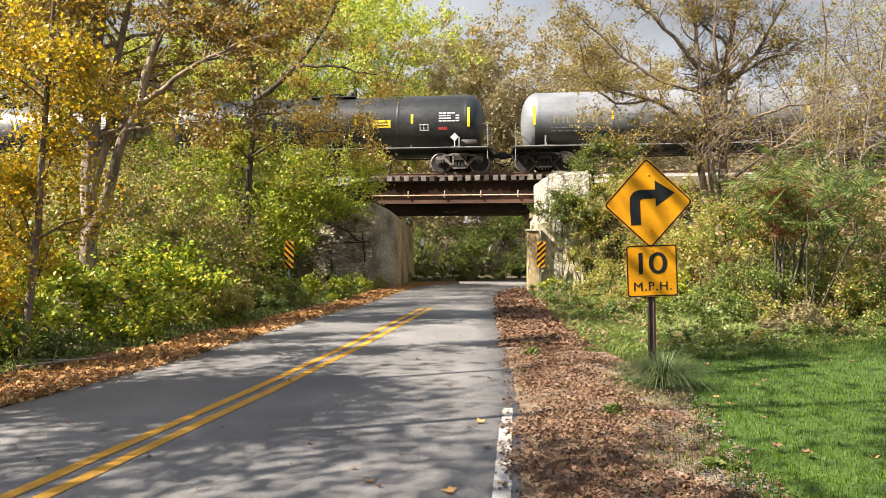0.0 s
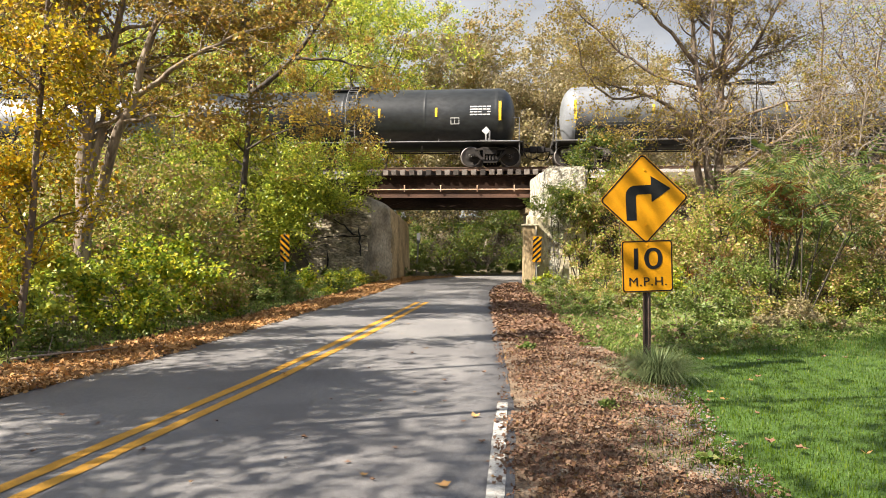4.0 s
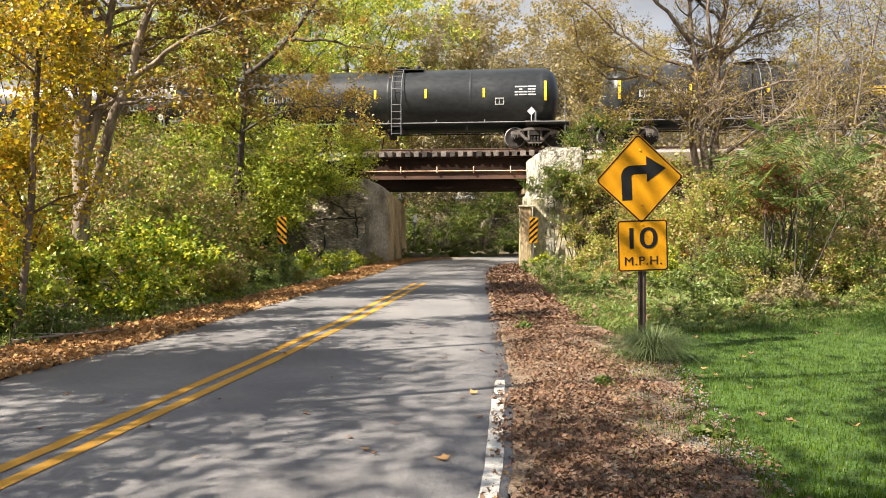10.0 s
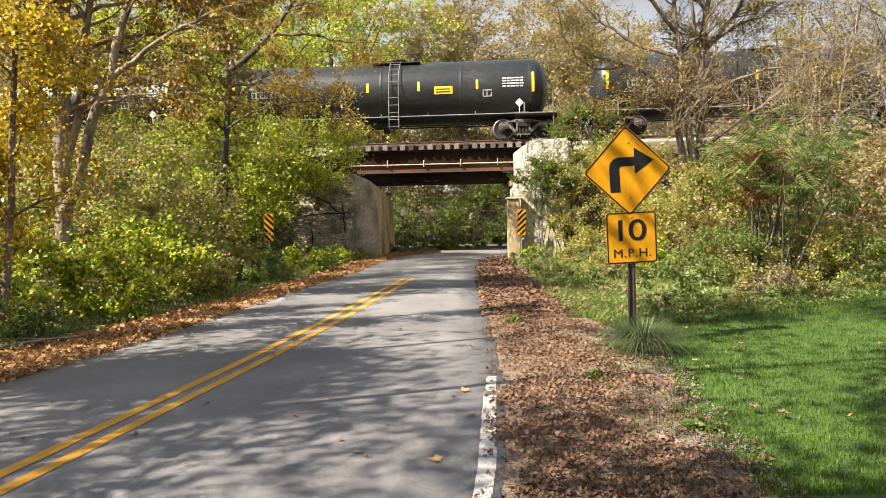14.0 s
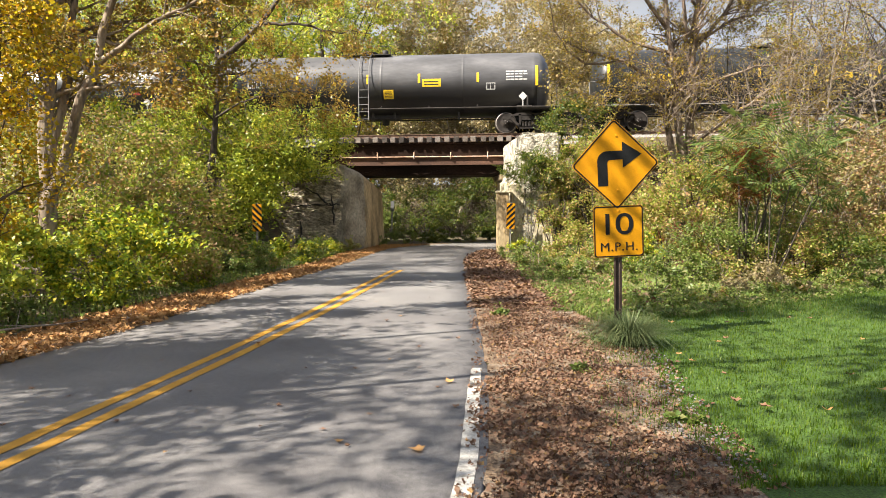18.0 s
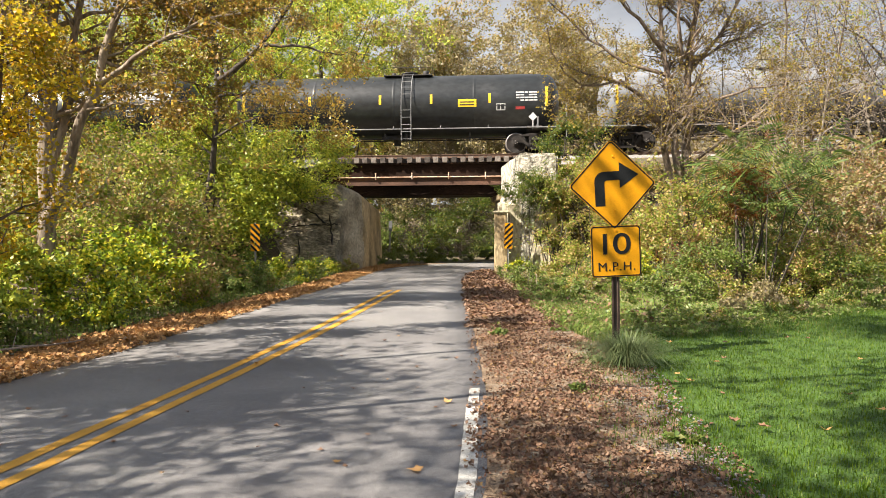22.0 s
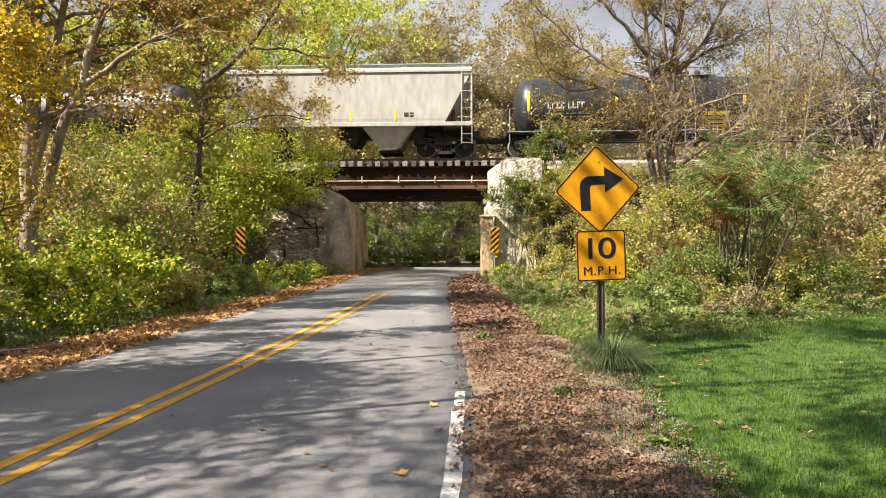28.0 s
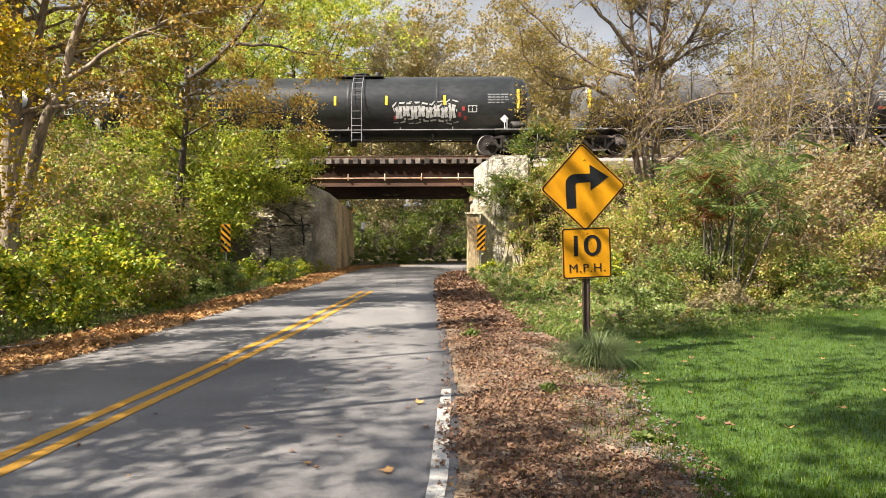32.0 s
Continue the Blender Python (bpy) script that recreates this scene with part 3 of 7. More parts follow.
def sheet(name, xs, ys, material, lift=0.0):
    gx, gy = np.meshgrid(xs, ys)
    gz = ground_z(gx, gy) + lift
    n, k = len(xs), len(ys)
    i = np.arange(k - 1)[:, None] * n + np.arange(n - 1)[None]
    f = np.stack([i, i + 1, i + n + 1, i + n], -1).reshape(-1, 4)
    return bulk(name, np.stack([gx, gy, gz], -1).reshape(-1, 3), f, material, smooth=True)


xs = np.concatenate([np.linspace(-900, -60, 15), np.linspace(-50, -14, 19), np.linspace(-13, 17, 101), np.linspace(18, 50, 17), np.linspace(60, 900, 15)])
ys = np.concatenate([np.linspace(-400, -40, 8), np.linspace(-30, 2, 9), np.linspace(3, 46, 130), np.linspace(48, 90, 15), np.linspace(110, 1500, 12)])
tagged(sheet("ground", xs, ys, "soil"), "brown woodland soil under leaves and weeds", "ground", kind="structure")

# centre line, edges of the road: y, left edge, right edge
ROAD = [(-30, -9.6, -3.6), (-12, -7.2, -1.4), (0, -5.45, -0.25), (4.5, -4.78, 0.50), (6.9, -4.30, 0.74), (9.4, -3.72, 0.90), (14.8, -3.03, 1.18), (19.5, -2.3, 1.5), (21.4, -2.02, 1.62), (24, -1.7, 1.95), (26, -1.5, 2.45), (27.2, -1.34, 2.95), (28.5, -1.12, 3.7), (30, -0.6, 3.85), (32, 0.7, 3.95), (33.5, 2.3, 4.4), (34.4, 3.4, 7.0), (35.4, 5.0, 10.5), (37, 8.5, 15.0), (38.5, 13.0, 20.0)]


def strip(name, line, material, z, thick=0.05):
    """A slab along (y, left, right) rows with slightly ragged edges."""
    rng = np.random.default_rng(5)
    yy = np.array([r[0] for r in line], float)
    n = int((yy[-1] - yy[0]) / 0.25)
    y = np.linspace(yy[0], yy[-1], n)
    a = np.interp(y, yy, [r[1] for r in line]) + rng.normal(0, 0.012, n)
    b = np.interp(y, yy, [r[2] for r in line]) + rng.normal(0, 0.012, n)
    k = 9
    f = np.linspace(0, 1, k)
    gx = a[:, None] * (1 - f) + b[:, None] * f
    top = np.stack([gx, np.repeat(y[:, None], k, 1), np.full_like(gx, z)], -1)
    low = np.stack([np.stack([a - 0.02, y, np.full(n, z - thick)], -1), np.stack([b + 0.02, y, np.full(n, z - thick)], -1)], 1)
    v = np.concatenate([low[:, :1], top, low[:, 1:]], 1)
    m = k + 2
    i = np.arange(n - 1)[:, None] * m + np.arange(m - 1)[None]
    return bulk(name, v.reshape(-1, 3), np.stack([i, i + 1, i + m + 1, i + m], -1).reshape(-1, 4), material)


road = tagged(strip("road", ROAD, "asphalt", 0.0), "worn grey asphalt country road", "road", kind="structure")


def paint(name, line, width, z, material, label, y0, y1):
    n = int((y1 - y0) / 0.2) + 2
    y = np.linspace(y0, y1, n)
    c = np.interp(y, [r[0] for r in line], [r[1] for r in line])
    rng = np.random.default_rng(int(abs(y0) * 10) + len(name))
    w = width / 2 * (1 + rng.normal(0, 0.05, (2, n)))
    v = np.stack([np.stack([c - w[0], y, np.full(n, z)], -1), np.stack([c + w[1], y, np.full(n, z)], -1)], 1)
    i = np.arange(n - 1)[:, None] * 2
    ob = bulk(name, v.reshape(-1, 3), np.concatenate([i, i + 1, i + 3, i + 2], 1), material)
    return tagged(ob, label, "road marking", kind="structure")


YL = [(-10, -4.70), (3, -2.90), (4.40, -2.60), (7.66, -1.985), (11, -1.43), (18.3, -0.42)]
paint("centre_line", [(y, x - 0.115) for y, x in YL], 0.115, 0.006, "yellow_line", "worn yellow centre line painted on asphalt", -10, 18.2)
paint("centre_line", [(y, x + 0.115) for y, x in YL], 0.115, 0.006, "yellow_line", "worn yellow centre line painted on asphalt", -10, 18.3)
WL = [(-8, -1.5), (4.3, 0.36), (5.0, 0.43), (7.2, 0.68)]
paint("edge_line", WL, 0.115, 0.006, "white_line", "chipped white edge line painted on asphalt", -8, 6.05)
paint("edge_line", WL, 0.10, 0.006, "white_line", "chipped white edge line painted on asphalt", 6.16, 6.75)


def blob_sheet(name, rows, material, label, category, z):
    """Low ground cover between ragged edges: rows of (y, left, right)."""
    rng = np.random.default_rng(len(name))
    yy = [r[0] for r in rows]
    n = int((yy[-1] - yy[0]) / 0.15)
    y = np.linspace(yy[0], yy[-1], n)
    a = np.interp(y, yy, [r[1] for r in rows]) + np.cumsum(rng.normal(0, 0.03, n)) * 0.15 + rng.normal(0, 0.03, n)
    b = np.interp(y, yy, [r[2] for r in rows]) + rng.normal(0, 0.06, n)
    k = 9
    f = np.linspace(0, 1, k)
    gx = a[:, None] * (1 - f) + b[:, None] * f
    gy = np.repeat(y[:, None], k, 1)
    dome = np.sin(f * np.pi)[None] * 0.008 + rng.uniform(0, 0.008, gx.shape)
    gz = ground_z(gx, gy) + z + dome
    i = np.arange(n - 1)[:, None] * k + np.arange(k - 1)[None]
    ob = bulk(name, np.stack([gx, gy, gz], -1).reshape(-1, 3), np.stack([i, i + 1, i + k + 1, i + k], -1).reshape(-1, 4), material, smooth=True)
    return tagged(ob, label, category, kind="structure")


SHOULDER_R = [(-6, -0.9, 1.2), (4.3, 0.45, 2.05), (6.9, 0.73, 2.5), (9.4, 0.92, 2.85), (11.5, 1.0, 2.65), (14.8, 1.20, 2.7), (21.4, 1.64, 3.15), (24, 1.97, 3.3), (25, 2.2, 3.4), (26, 2.47, 3.04), (26.9, 2.85, 3.02)]
SHOULDER_L = [(-6, -7.6, -6.3), (4.5, -6.2, -4.8), (6.9, -5.7, -4.32), (9.4, -4.95, -3.74), (14.8, -3.9, -3.0), (19.5, -3.1, -2.25), (21.4, -2.9, -1.98), (26, -2.5, -1.48), (28.5, -1.85, -1.1), (30, -1.75, -0.58), (32, -1.3, 0.7), (33.5, -0.2, 2.3)]
LAWN = [(-6, 1.2, 16), (4.3, 2.0, 14), (6.9, 2.5, 14), (9.4, 3.0, 15), (10.1, 3.7, 15), (11.5, 6.0, 15), (12.9, 8.4, 16), (13.6, 11.0, 17)]
blob_sheet("shoulder", SHOULDER_R, "litter_bed", "gravelly shoulder under brown fallen leaves", "shoulder", 0.012)
blob_sheet("shoulder", SHOULDER_L, "litter_bed", "road shoulder under tan fallen leaves", "shoulder", 0.012)
VERGE = [(9.0, 2.8, 3.2), (10.1, 2.6, 4.3), (11.5, 2.5, 6.7), (12.9, 2.5, 9.2), (13.7, 2.5, 16), (15, 2.6, 15), (17, 2.75, 11), (21, 3.05, 8), (26.5, 3.5, 5.5)]
blob_sheet("verge", VERGE, "verge_bed", "rough verge of green and tan weeds", "verge", 0.010)
blob_sheet("lawn", LAWN, "lawn_bed", "mown bright green lawn", "lawn", 0.02)


# ---- bridge ----
def abutment_left():
    t = holder("abutment", pose(0, 0, 0), "weathered grey concrete abutment, cracked and stained", "abutment", kind="structure")
    bm = bmesh.new()
    plan = [(-5.75, 28.92, 2.85), (-5.0, 28.80, 3.05), (-4.2, 28.66, 3.25), (-3.5, 28.52, 3.44), (-3.05, 28.45, 3.50), (-2.72, 28.46, 3.47), (-2.45, 28.66, 3.40), (-2.1, 28.96, 3.26), (-1.90, 29.17, 3.16), (-1.80, 29.6, 3.10), (-1.66, 31.0, 2.94), (-1.40, 33.6, 2.70)]
    d = np.concatenate([[0], np.cumsum([math.dist(a[:2], b[:2]) for a, b in zip(plan, plan[1:])])])
    us = np.concatenate([np.linspace(0, d[9], 76), np.linspace(d[9], d[-1], 26)[1:]])
    cols = []
    for u in us:
        p = Vector([np.interp(u, d, [q[k] for q in plan]) for k in range(3)])
        e = Vector([np.interp(min(u + 0.12, d[-1]), d, [q[k] for q in plan]) - np.interp(max(u - 0.12, 0), d, [q[k] for q in plan]) for k in (0, 1)])
        out = Vector((e.y, -e.x, 0)).normalized()
        rough = 1 - smooth(d[4] - 0.15, d[5] + 0.1, u)
        col = []
        for k in range(64):
            g = k / 63
            rise = p.z - 0.38
            if g < 0.86:
                z, back = -0.2 + (rise + 0.2) * g / 0.86, 0.0
            else:
                a = (g - 0.86) / 0.14 * math.pi / 2
                z, back = rise + 0.38 * math.sin(a), 0.42 * (1 - math.cos(a))
            q = Vector((p.x * 1.2, p.y, z * 2.6))
            lay = noise.fractal(q * 1.4, 1.0, 2.0, 4) * 0.13 + max(0.0, noise.noise(q * 0.7 + Vector((3, 1, 7)))) * 0.15
            fine = noise.fractal(Vector((p.x, p.y, z)) * 1.8, 1.0, 2.0, 3) * 0.02
            r = rough * min(1.0, 0.25 + u * 2) * (0.3 + 0.7 * float(smooth(1.3, 1.8, z)))
            col.append(bm.verts.new(Vector((p.x, p.y, z)) + out * (lay * r + fine - back - 0.03 * z)))
        cols.append(col)
    for i, (a, b) in enumerate(zip(cols, cols[1:])):
        for k in range(63):
            f = bm.faces.new((a[k], b[k], b[k + 1], a[k + 1]))
            c = f.calc_center_median()
            edge = d[4] + 0.05 + 0.35 * noise.noise(c * 1.5) + 0.12 * noise.noise(c * 5.0)
            f.material_index = 0 if us[i] < edge else 1 if us[i] < d[8] - 0.12 + 0.15 * noise.noise(c * 1.7) else 2
            f.smooth = bool(us[i] > edge)
    top = [col[-1] for col in cols]
    back = [bm.verts.new((-5.75, 34.4, 2.7)), bm.verts.new((-5.75, 31, 2.9))]
    bm.faces.new(top + back)
    part("abutment_wall", bm, ["concrete_rough", "concrete_panel", "concrete"], t)
    bm = bmesh.new()
    rbox(bm, -7.6, -5.5, 29.4, 30.1, -0.2, 1.75, 0.08, 2)
    rbox(bm, -9.4, -7.5, 29.6, 30.2, -0.2, 1.3, 0.08, 2)
    part("wing_wall", bm, "concrete", t)
    bm = bmesh.new()
    rbox(bm, -4.9, -2.4, 31.0, 34.5, 2.85, 3.16, 0.03)
    part("bearing_seat", bm, "concrete", t)
    rng = random.Random(4)
    for x0, z0, n, dx, dz in ((-4.3, 2.55, 9, 0.13, -0.10), (-4.9, 1.75, 11, 0.20, 0.01), (-3.3, 2.2, 7, 0.02, -0.20), (-4.6, 1.2, 5, 0.0, -0.18)):
        bm = bmesh.new()
        pts = [(x0 + dx * i + rng.uniform(-0.04, 0.04), 28.78 - (x0 + dx * i + 5.3) * 0.155 + (z0 + dz * i) * 0.03 - 0.05, z0 + dz * i + rng.uniform(-0.05, 0.05)) for i in range(n)]
        tube(bm, pts, [0.012 + 0.03 * rng.random() for _ in pts], 5)
        part("crack", bm, "frame_black", t, "dark crack in concrete")
    return t


def abutment_right():
    t = holder("abutment", pose(0, 0, 0), "sunlit pale concrete abutment with flaking face", "abutment", kind="structure")
    bm = bmesh.new()
    foot = [(3.58, 25.5), (5.3, 25.3), (5.9, 33.0), (4.02, 33.2)]
    tops = [2.5, 2.5, 2.95, 2.95]
    low = [bm.verts.new((x, y, -0.2)) for x, y in foot]
    hi = [bm.verts.new((x, y, z)) for (x, y), z in zip(foot, tops)]
    bm.faces.new(low[::-1]), bm.faces.new(hi)
    for i in range(4):
        bm.faces.new((low[i], low[(i + 1) % 4], hi[(i + 1) % 4], hi[i]))
    bmesh.ops.bevel(bm, geom=bm.edges[:], offset=0.05, segments=2, affect="EDGES")
    bmesh.ops.subdivide_edges(bm, edges=[e for e in bm.edges if e.calc_length() > 0.5], cuts=7, use_grid_fill=True)
    for v in bm.verts:
        v.co += Vector((noise.noise(v.co * 2.0), noise.noise(v.co * 2.0 + Vector((9, 0, 0))), 0)) * 0.05
    part("abutment_wall", bm, "concrete_pale", t)
    bm = bmesh.new()
    rbox(bm, 3.95, 5.4, 25.38, 30.6, -0.2, 4.4, 0.10, 2)
    bmesh.ops.subdivide_edges(bm, edges=[e for e in bm.edges if e.calc_length() > 0.5], cuts=5, use_grid_fill=True)
    for v in bm.verts:
        v.co += Vector((noise.noise(v.co * 2.4), noise.noise(v.co * 2.4 + Vector((9, 0, 0))), noise.noise(v.co * 2.4 + Vector((0, 9, 0))))) * 0.09
    part("back_wall", bm, "concrete_mottled", t)
    bm = bmesh.new()
    rbox(bm, 3.06, 3.5, 25.1, 25.52, -0.2, 2.2, 0.03, 2)
    bmesh.ops.subdivide_edges(bm, edges=[e for e in bm.edges if e.calc_length() > 0.4], cuts=5, use_grid_fill=True)
    for v in bm.verts:
        v.co += Vector((noise.noise(v.co * 3.0), noise.noise(v.co * 3.0 + Vector((9, 0, 0))), 0)) * 0.025
    part("pilaster", bm, "concrete_tan", t, "tan stained concrete pilaster")
    bm = bmesh.new()
    rbox(bm, 3.02, 3.62, 25.04, 25.6, 2.2, 2.27, 0.015)
    rbox(bm, 3.2, 3.3, 25.2, 25.3, 2.27, 2.45, 0.015)
    part("cap", bm, "concrete_pale", t, "pale cap stone")
    bm = bmesh.new()
    rbox(bm, 3.85, 5.8, 30.4, 33.2, 2.9, 3.16, 0.03)
    part("bearing_seat", bm, "concrete", t)
    return t


abutment_left()
abutment_right()


def bridge():
    t = holder("railway_bridge", TRACK, "short rusty steel girder railway bridge over the road", "bridge", kind="structure")
    x0, x1 = -3.6, 5.9
    # upper webs take the darkened rust in place of tie shade
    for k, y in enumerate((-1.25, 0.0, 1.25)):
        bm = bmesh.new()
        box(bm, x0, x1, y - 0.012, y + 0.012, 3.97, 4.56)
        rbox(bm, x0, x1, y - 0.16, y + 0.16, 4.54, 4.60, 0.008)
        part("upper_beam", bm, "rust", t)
        bm = bmesh.new()
        box(bm, x0, x1, y - 0.10, y + 0.06, 3.60, 3.94)
        part("lower_beam", bm, "rust_brown", t)
    bm = bmesh.new()
    rbox(bm, x0, x1, -1.46, -1.13, 3.94, 3.985, 0.01)
    part("flange", bm, "rust_lit", t, "scaling rusty flange, sunlight put into its pale colour")
    # dark plates standing in for the shadowed deck bottom and far girder
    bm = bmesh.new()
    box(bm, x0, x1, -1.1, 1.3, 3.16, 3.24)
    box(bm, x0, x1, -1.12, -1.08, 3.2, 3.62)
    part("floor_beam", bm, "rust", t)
    for i in range(6):
        bm = bmesh.new()
        x = x0 + 0.55 + i * 1.64
        rbox(bm, x - 0.02, x + 0.02, -1.475, -1.40, 3.86, 4.16, 0.006)
        tube(bm, [(x, -1.49, 3.93), (x, -1.45, 4.10), (x + 0.02, -1.40, 4.14)], 0.016, 6)
        part("bracket", bm, "rust_lit", t)
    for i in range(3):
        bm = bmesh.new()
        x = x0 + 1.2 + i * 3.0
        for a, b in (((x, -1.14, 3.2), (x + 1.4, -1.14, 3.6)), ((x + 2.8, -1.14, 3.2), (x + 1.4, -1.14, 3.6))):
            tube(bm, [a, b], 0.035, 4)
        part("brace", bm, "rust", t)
    return t


bridge()


def track():
    t = holder("railway_track", TRACK, "steel rails on weathered wooden ties", "railway track", kind="structure")
    for y in (-0.755, 0.755):
        bm = bmesh.new()
        prof = [(-0.07, 4.845), (0.07, 4.845), (0.07, 4.86), (0.012, 4.885), (0.012, 4.985), (0.036, 4.995), (0.036, 5.03), (-0.036, 5.03), (-0.036, 4.995), (-0.012, 4.985), (-0.012, 4.885), (-0.07, 4.86)]
        vs = [[bm.verts.new((x, y + a, z)) for a, z in prof] for x in (-70, 70)]
        for i in range(len(prof)):
            j = (i + 1) % len(prof)
            bm.faces.new((vs[0][i], vs[0][j], vs[1][j], vs[1][i]))
        part("rail", bm, "rail", t)
    rng = random.Random(8)
    kinds = []
    for _ in range(4):
        bm = bmesh.new()
        rbox(bm, -0.12, 0.12, -1.55, 1.5, 4.60, 4.842, 0.015)
        for v in bm.verts:
            v.co += Vector((rng.uniform(-1, 1), rng.uniform(-1, 1), rng.uniform(-1, 0.2))) * 0.012
        me = bpy.data.meshes.new("tie")
        bm.to_mesh(me), bm.free()
        me.materials.append(M["tie"])
        kinds.append(me)
    x = -22.0
    while x < 24:
        put("tie", kinds[rng.randrange(4)], t, m=pose(x + rng.uniform(-0.03, 0.03), rng.uniform(-0.06, 0.06), 0, 0, 0, rng.uniform(-1.2, 1.2)))
        x += 0.395
    bm = bmesh.new()
    for a, b in ((-70, -3.7), (6.0, 70)):
        prof = [(-3.0, 4.30), (-1.75, 4.78), (1.75, 4.78), (3.0, 4.30)]
        vs = [[bm.verts.new((x, y, z)) for y, z in prof] for x in np.linspace(a, b, 30)]
        for r, s in zip(vs, vs[1:]):
            for i in range(3):
                bm.faces.new((r[i], r[i + 1], s[i + 1], s[i]))
    part("ballast", bm, "ballast", t)
    return t


track()
# ---- signs ----
def rounded(w, h, r, seg=5):
    pts = []
    for cx, cz, a0 in ((w / 2 - r, h / 2 - r, 0), (-w / 2 + r, h / 2 - r, 90), (-w / 2 + r, -h / 2 + r, 180), (w / 2 - r, -h / 2 + r, 270)):
        for k in range(seg + 1):
            a = radians(a0 + 90 * k / seg)
            pts.append((cx + r * math.cos(a), cz + r * math.sin(a)))
    return pts


def plate(name, outline, y0, y1, material, parent, label="", m=None):
    bm = bmesh.new()
    prism(bm, outline, y0, y1)
    return part(name, bm, material, parent, label, m)


def ring_plate(name, outer, inner, y0, y1, material, parent, m=None):
    bm = bmesh.new()
    n = len(outer)
    a = [[bm.verts.new((x, y, z)) for x, z in o] for o in (outer, inner) for y in (y0, y1)]
    o0, o1, i0, i1 = a
    for k in range(n):
        j = (k + 1) % n
        bm.faces.new((o0[k], o0[j], i0[j], i0[k]))
        bm.faces.new((o0[k], o1[k], o1[j], o0[j]))
        bm.faces.new((i0[k], i0[j], i1[j], i1[k]))
    return part(name, bm, material, parent, "", m)


def words(text, size, material, parent, m, wide=1.0, space=1.0, bold=0.003):
    cu = bpy.data.curves.new("lettering", "FONT")
    cu.body, cu.size, cu.extrude, cu.align_x, cu.align_y = text, size, 0.002, "CENTER", "CENTER"
    cu.offset, cu.space_character = bold, space
    ob = new("lettering", cu)
    dg = bpy.context.evaluated_depsgraph_get()
    me = bpy.data.meshes.new_from_object(ob.evaluated_get(dg))
    bpy.data.objects.remove(ob)
    for v in me.vertices:
        v.co.x *= wide
    me.materials.clear()
    me.materials.append(M[material])
    return put("lettering", me, parent, "black lettering", m @ pose(0, 0, 0, 90, 0, 0))


def warning_sign():
    t = holder("warning_sign", pose(2.405, 8.155, 0, 0, 0, 3.0), "yellow diamond turn sign with speed plaque on brown steel post", "road sign")
    # post: a U channel with holes
    bm = bmesh.new()
    prism(bm, [(-0.034, -0.012), (-0.014, 0.018), (0.014, 0.018), (0.034, -0.012), (0.048, -0.012), (0.048, -0.016), (0.030, -0.018), (0.012, 0.012), (-0.012, 0.012), (-0.030, -0.018), (-0.048, -0.016), (-0.048, -0.012)], 0, 1)
    for v in bm.verts:
        x, y, z = v.co
        v.co = (x, z + 0.03, -0.3 + y * 2.75)
    part("post", bm, "post_brown", t, m=pose(0.06, 0, 0, 0, -0.9, 0))
    bm = bmesh.new()
    for k in range(34):
        box(bm, 0.044, 0.058, -0.001, 0.004, 0.10 + k * 0.028, 0.112 + k * 0.028)
    part("post_hole", bm, "frame_black", t)
    d = pose(0.0, 0, 2.085, 0, -3.2, 0)
    di = d @ pose(0, 0, 0, 0, 45, 0)
    plate("diamond_plate", rounded(0.762, 0.762, 0.05), -0.004, 0.0, "sign_yellow", t, m=di)
    plate("sign_back", rounded(0.758, 0.758, 0.05), 0.0005, 0.003, "sign_back", t, m=di)
    ring_plate("border", rounded(0.748, 0.748, 0.044), rounded(0.716, 0.716, 0.034), -0.0065, -0.004, "sign_black", t, m=di)
    arrow = [(-0.221, -0.248), (-0.101, -0.248), (-0.101, 0.02)]
    for k in range(1, 6):
        a = radians(180 - 90 * k / 5)
        arrow.append((-0.066 + 0.035 * math.cos(a), 0.02 + 0.035 * math.sin(a)))
    arrow += [(0.087, 0.055), (0.087, -0.043), (0.322, 0.11), (0.087, 0.265), (0.087, 0.16), (-0.10, 0.16)]
    for k in range(1, 7):
        a = radians(90 + 90 * k / 6)
        arrow.append((-0.10 + 0.121 * math.cos(a), 0.04 + 0.12 * math.sin(a)))
    plate("arrow", arrow[::-1], -0.0065, -0.004, "sign_black", t, m=d)
    p = pose(0.045, 0, 1.295, 0, -2.0, 0)
    plate("speed_plaque", rounded(0.61, 0.61, 0.04), -0.004, 0.0, "sign_yellow", t, m=p)
    plate("sign_back", rounded(0.606, 0.606, 0.04), 0.0005, 0.003, "sign_back", t, m=p)
    ring_plate("border", rounded(0.60, 0.60, 0.034), rounded(0.572, 0.572, 0.026), -0.0065, -0.004, "sign_black", t, m=p)
    words("1", 0.355, "sign_black", t, p @ pose(-0.135, -0.0065, 0.075), 1.25, 1.0, 0.002)
    words("0", 0.355, "sign_black", t, p @ pose(0.072, -0.0065, 0.075), 1.35, 1.0, 0.002)
    words("M.P.H.", 0.145, "sign_black", t, p @ pose(0, -0.0065, -0.185), 1.08, 1.12, 0.0)
    for x, z in ((0.03, 1.78), (0.0, 2.42), (0.05, 1.10), (0.04, 1.54)):
        bm = bmesh.new()
        lathe(bm, [(-0.012, 0.010), (-0.008, 0.014), (-0.003, 0.014)], 8, "y", (x, 0, z))
        part("bolt", bm, "sign_yellow", t)
    return t


warning_sign()


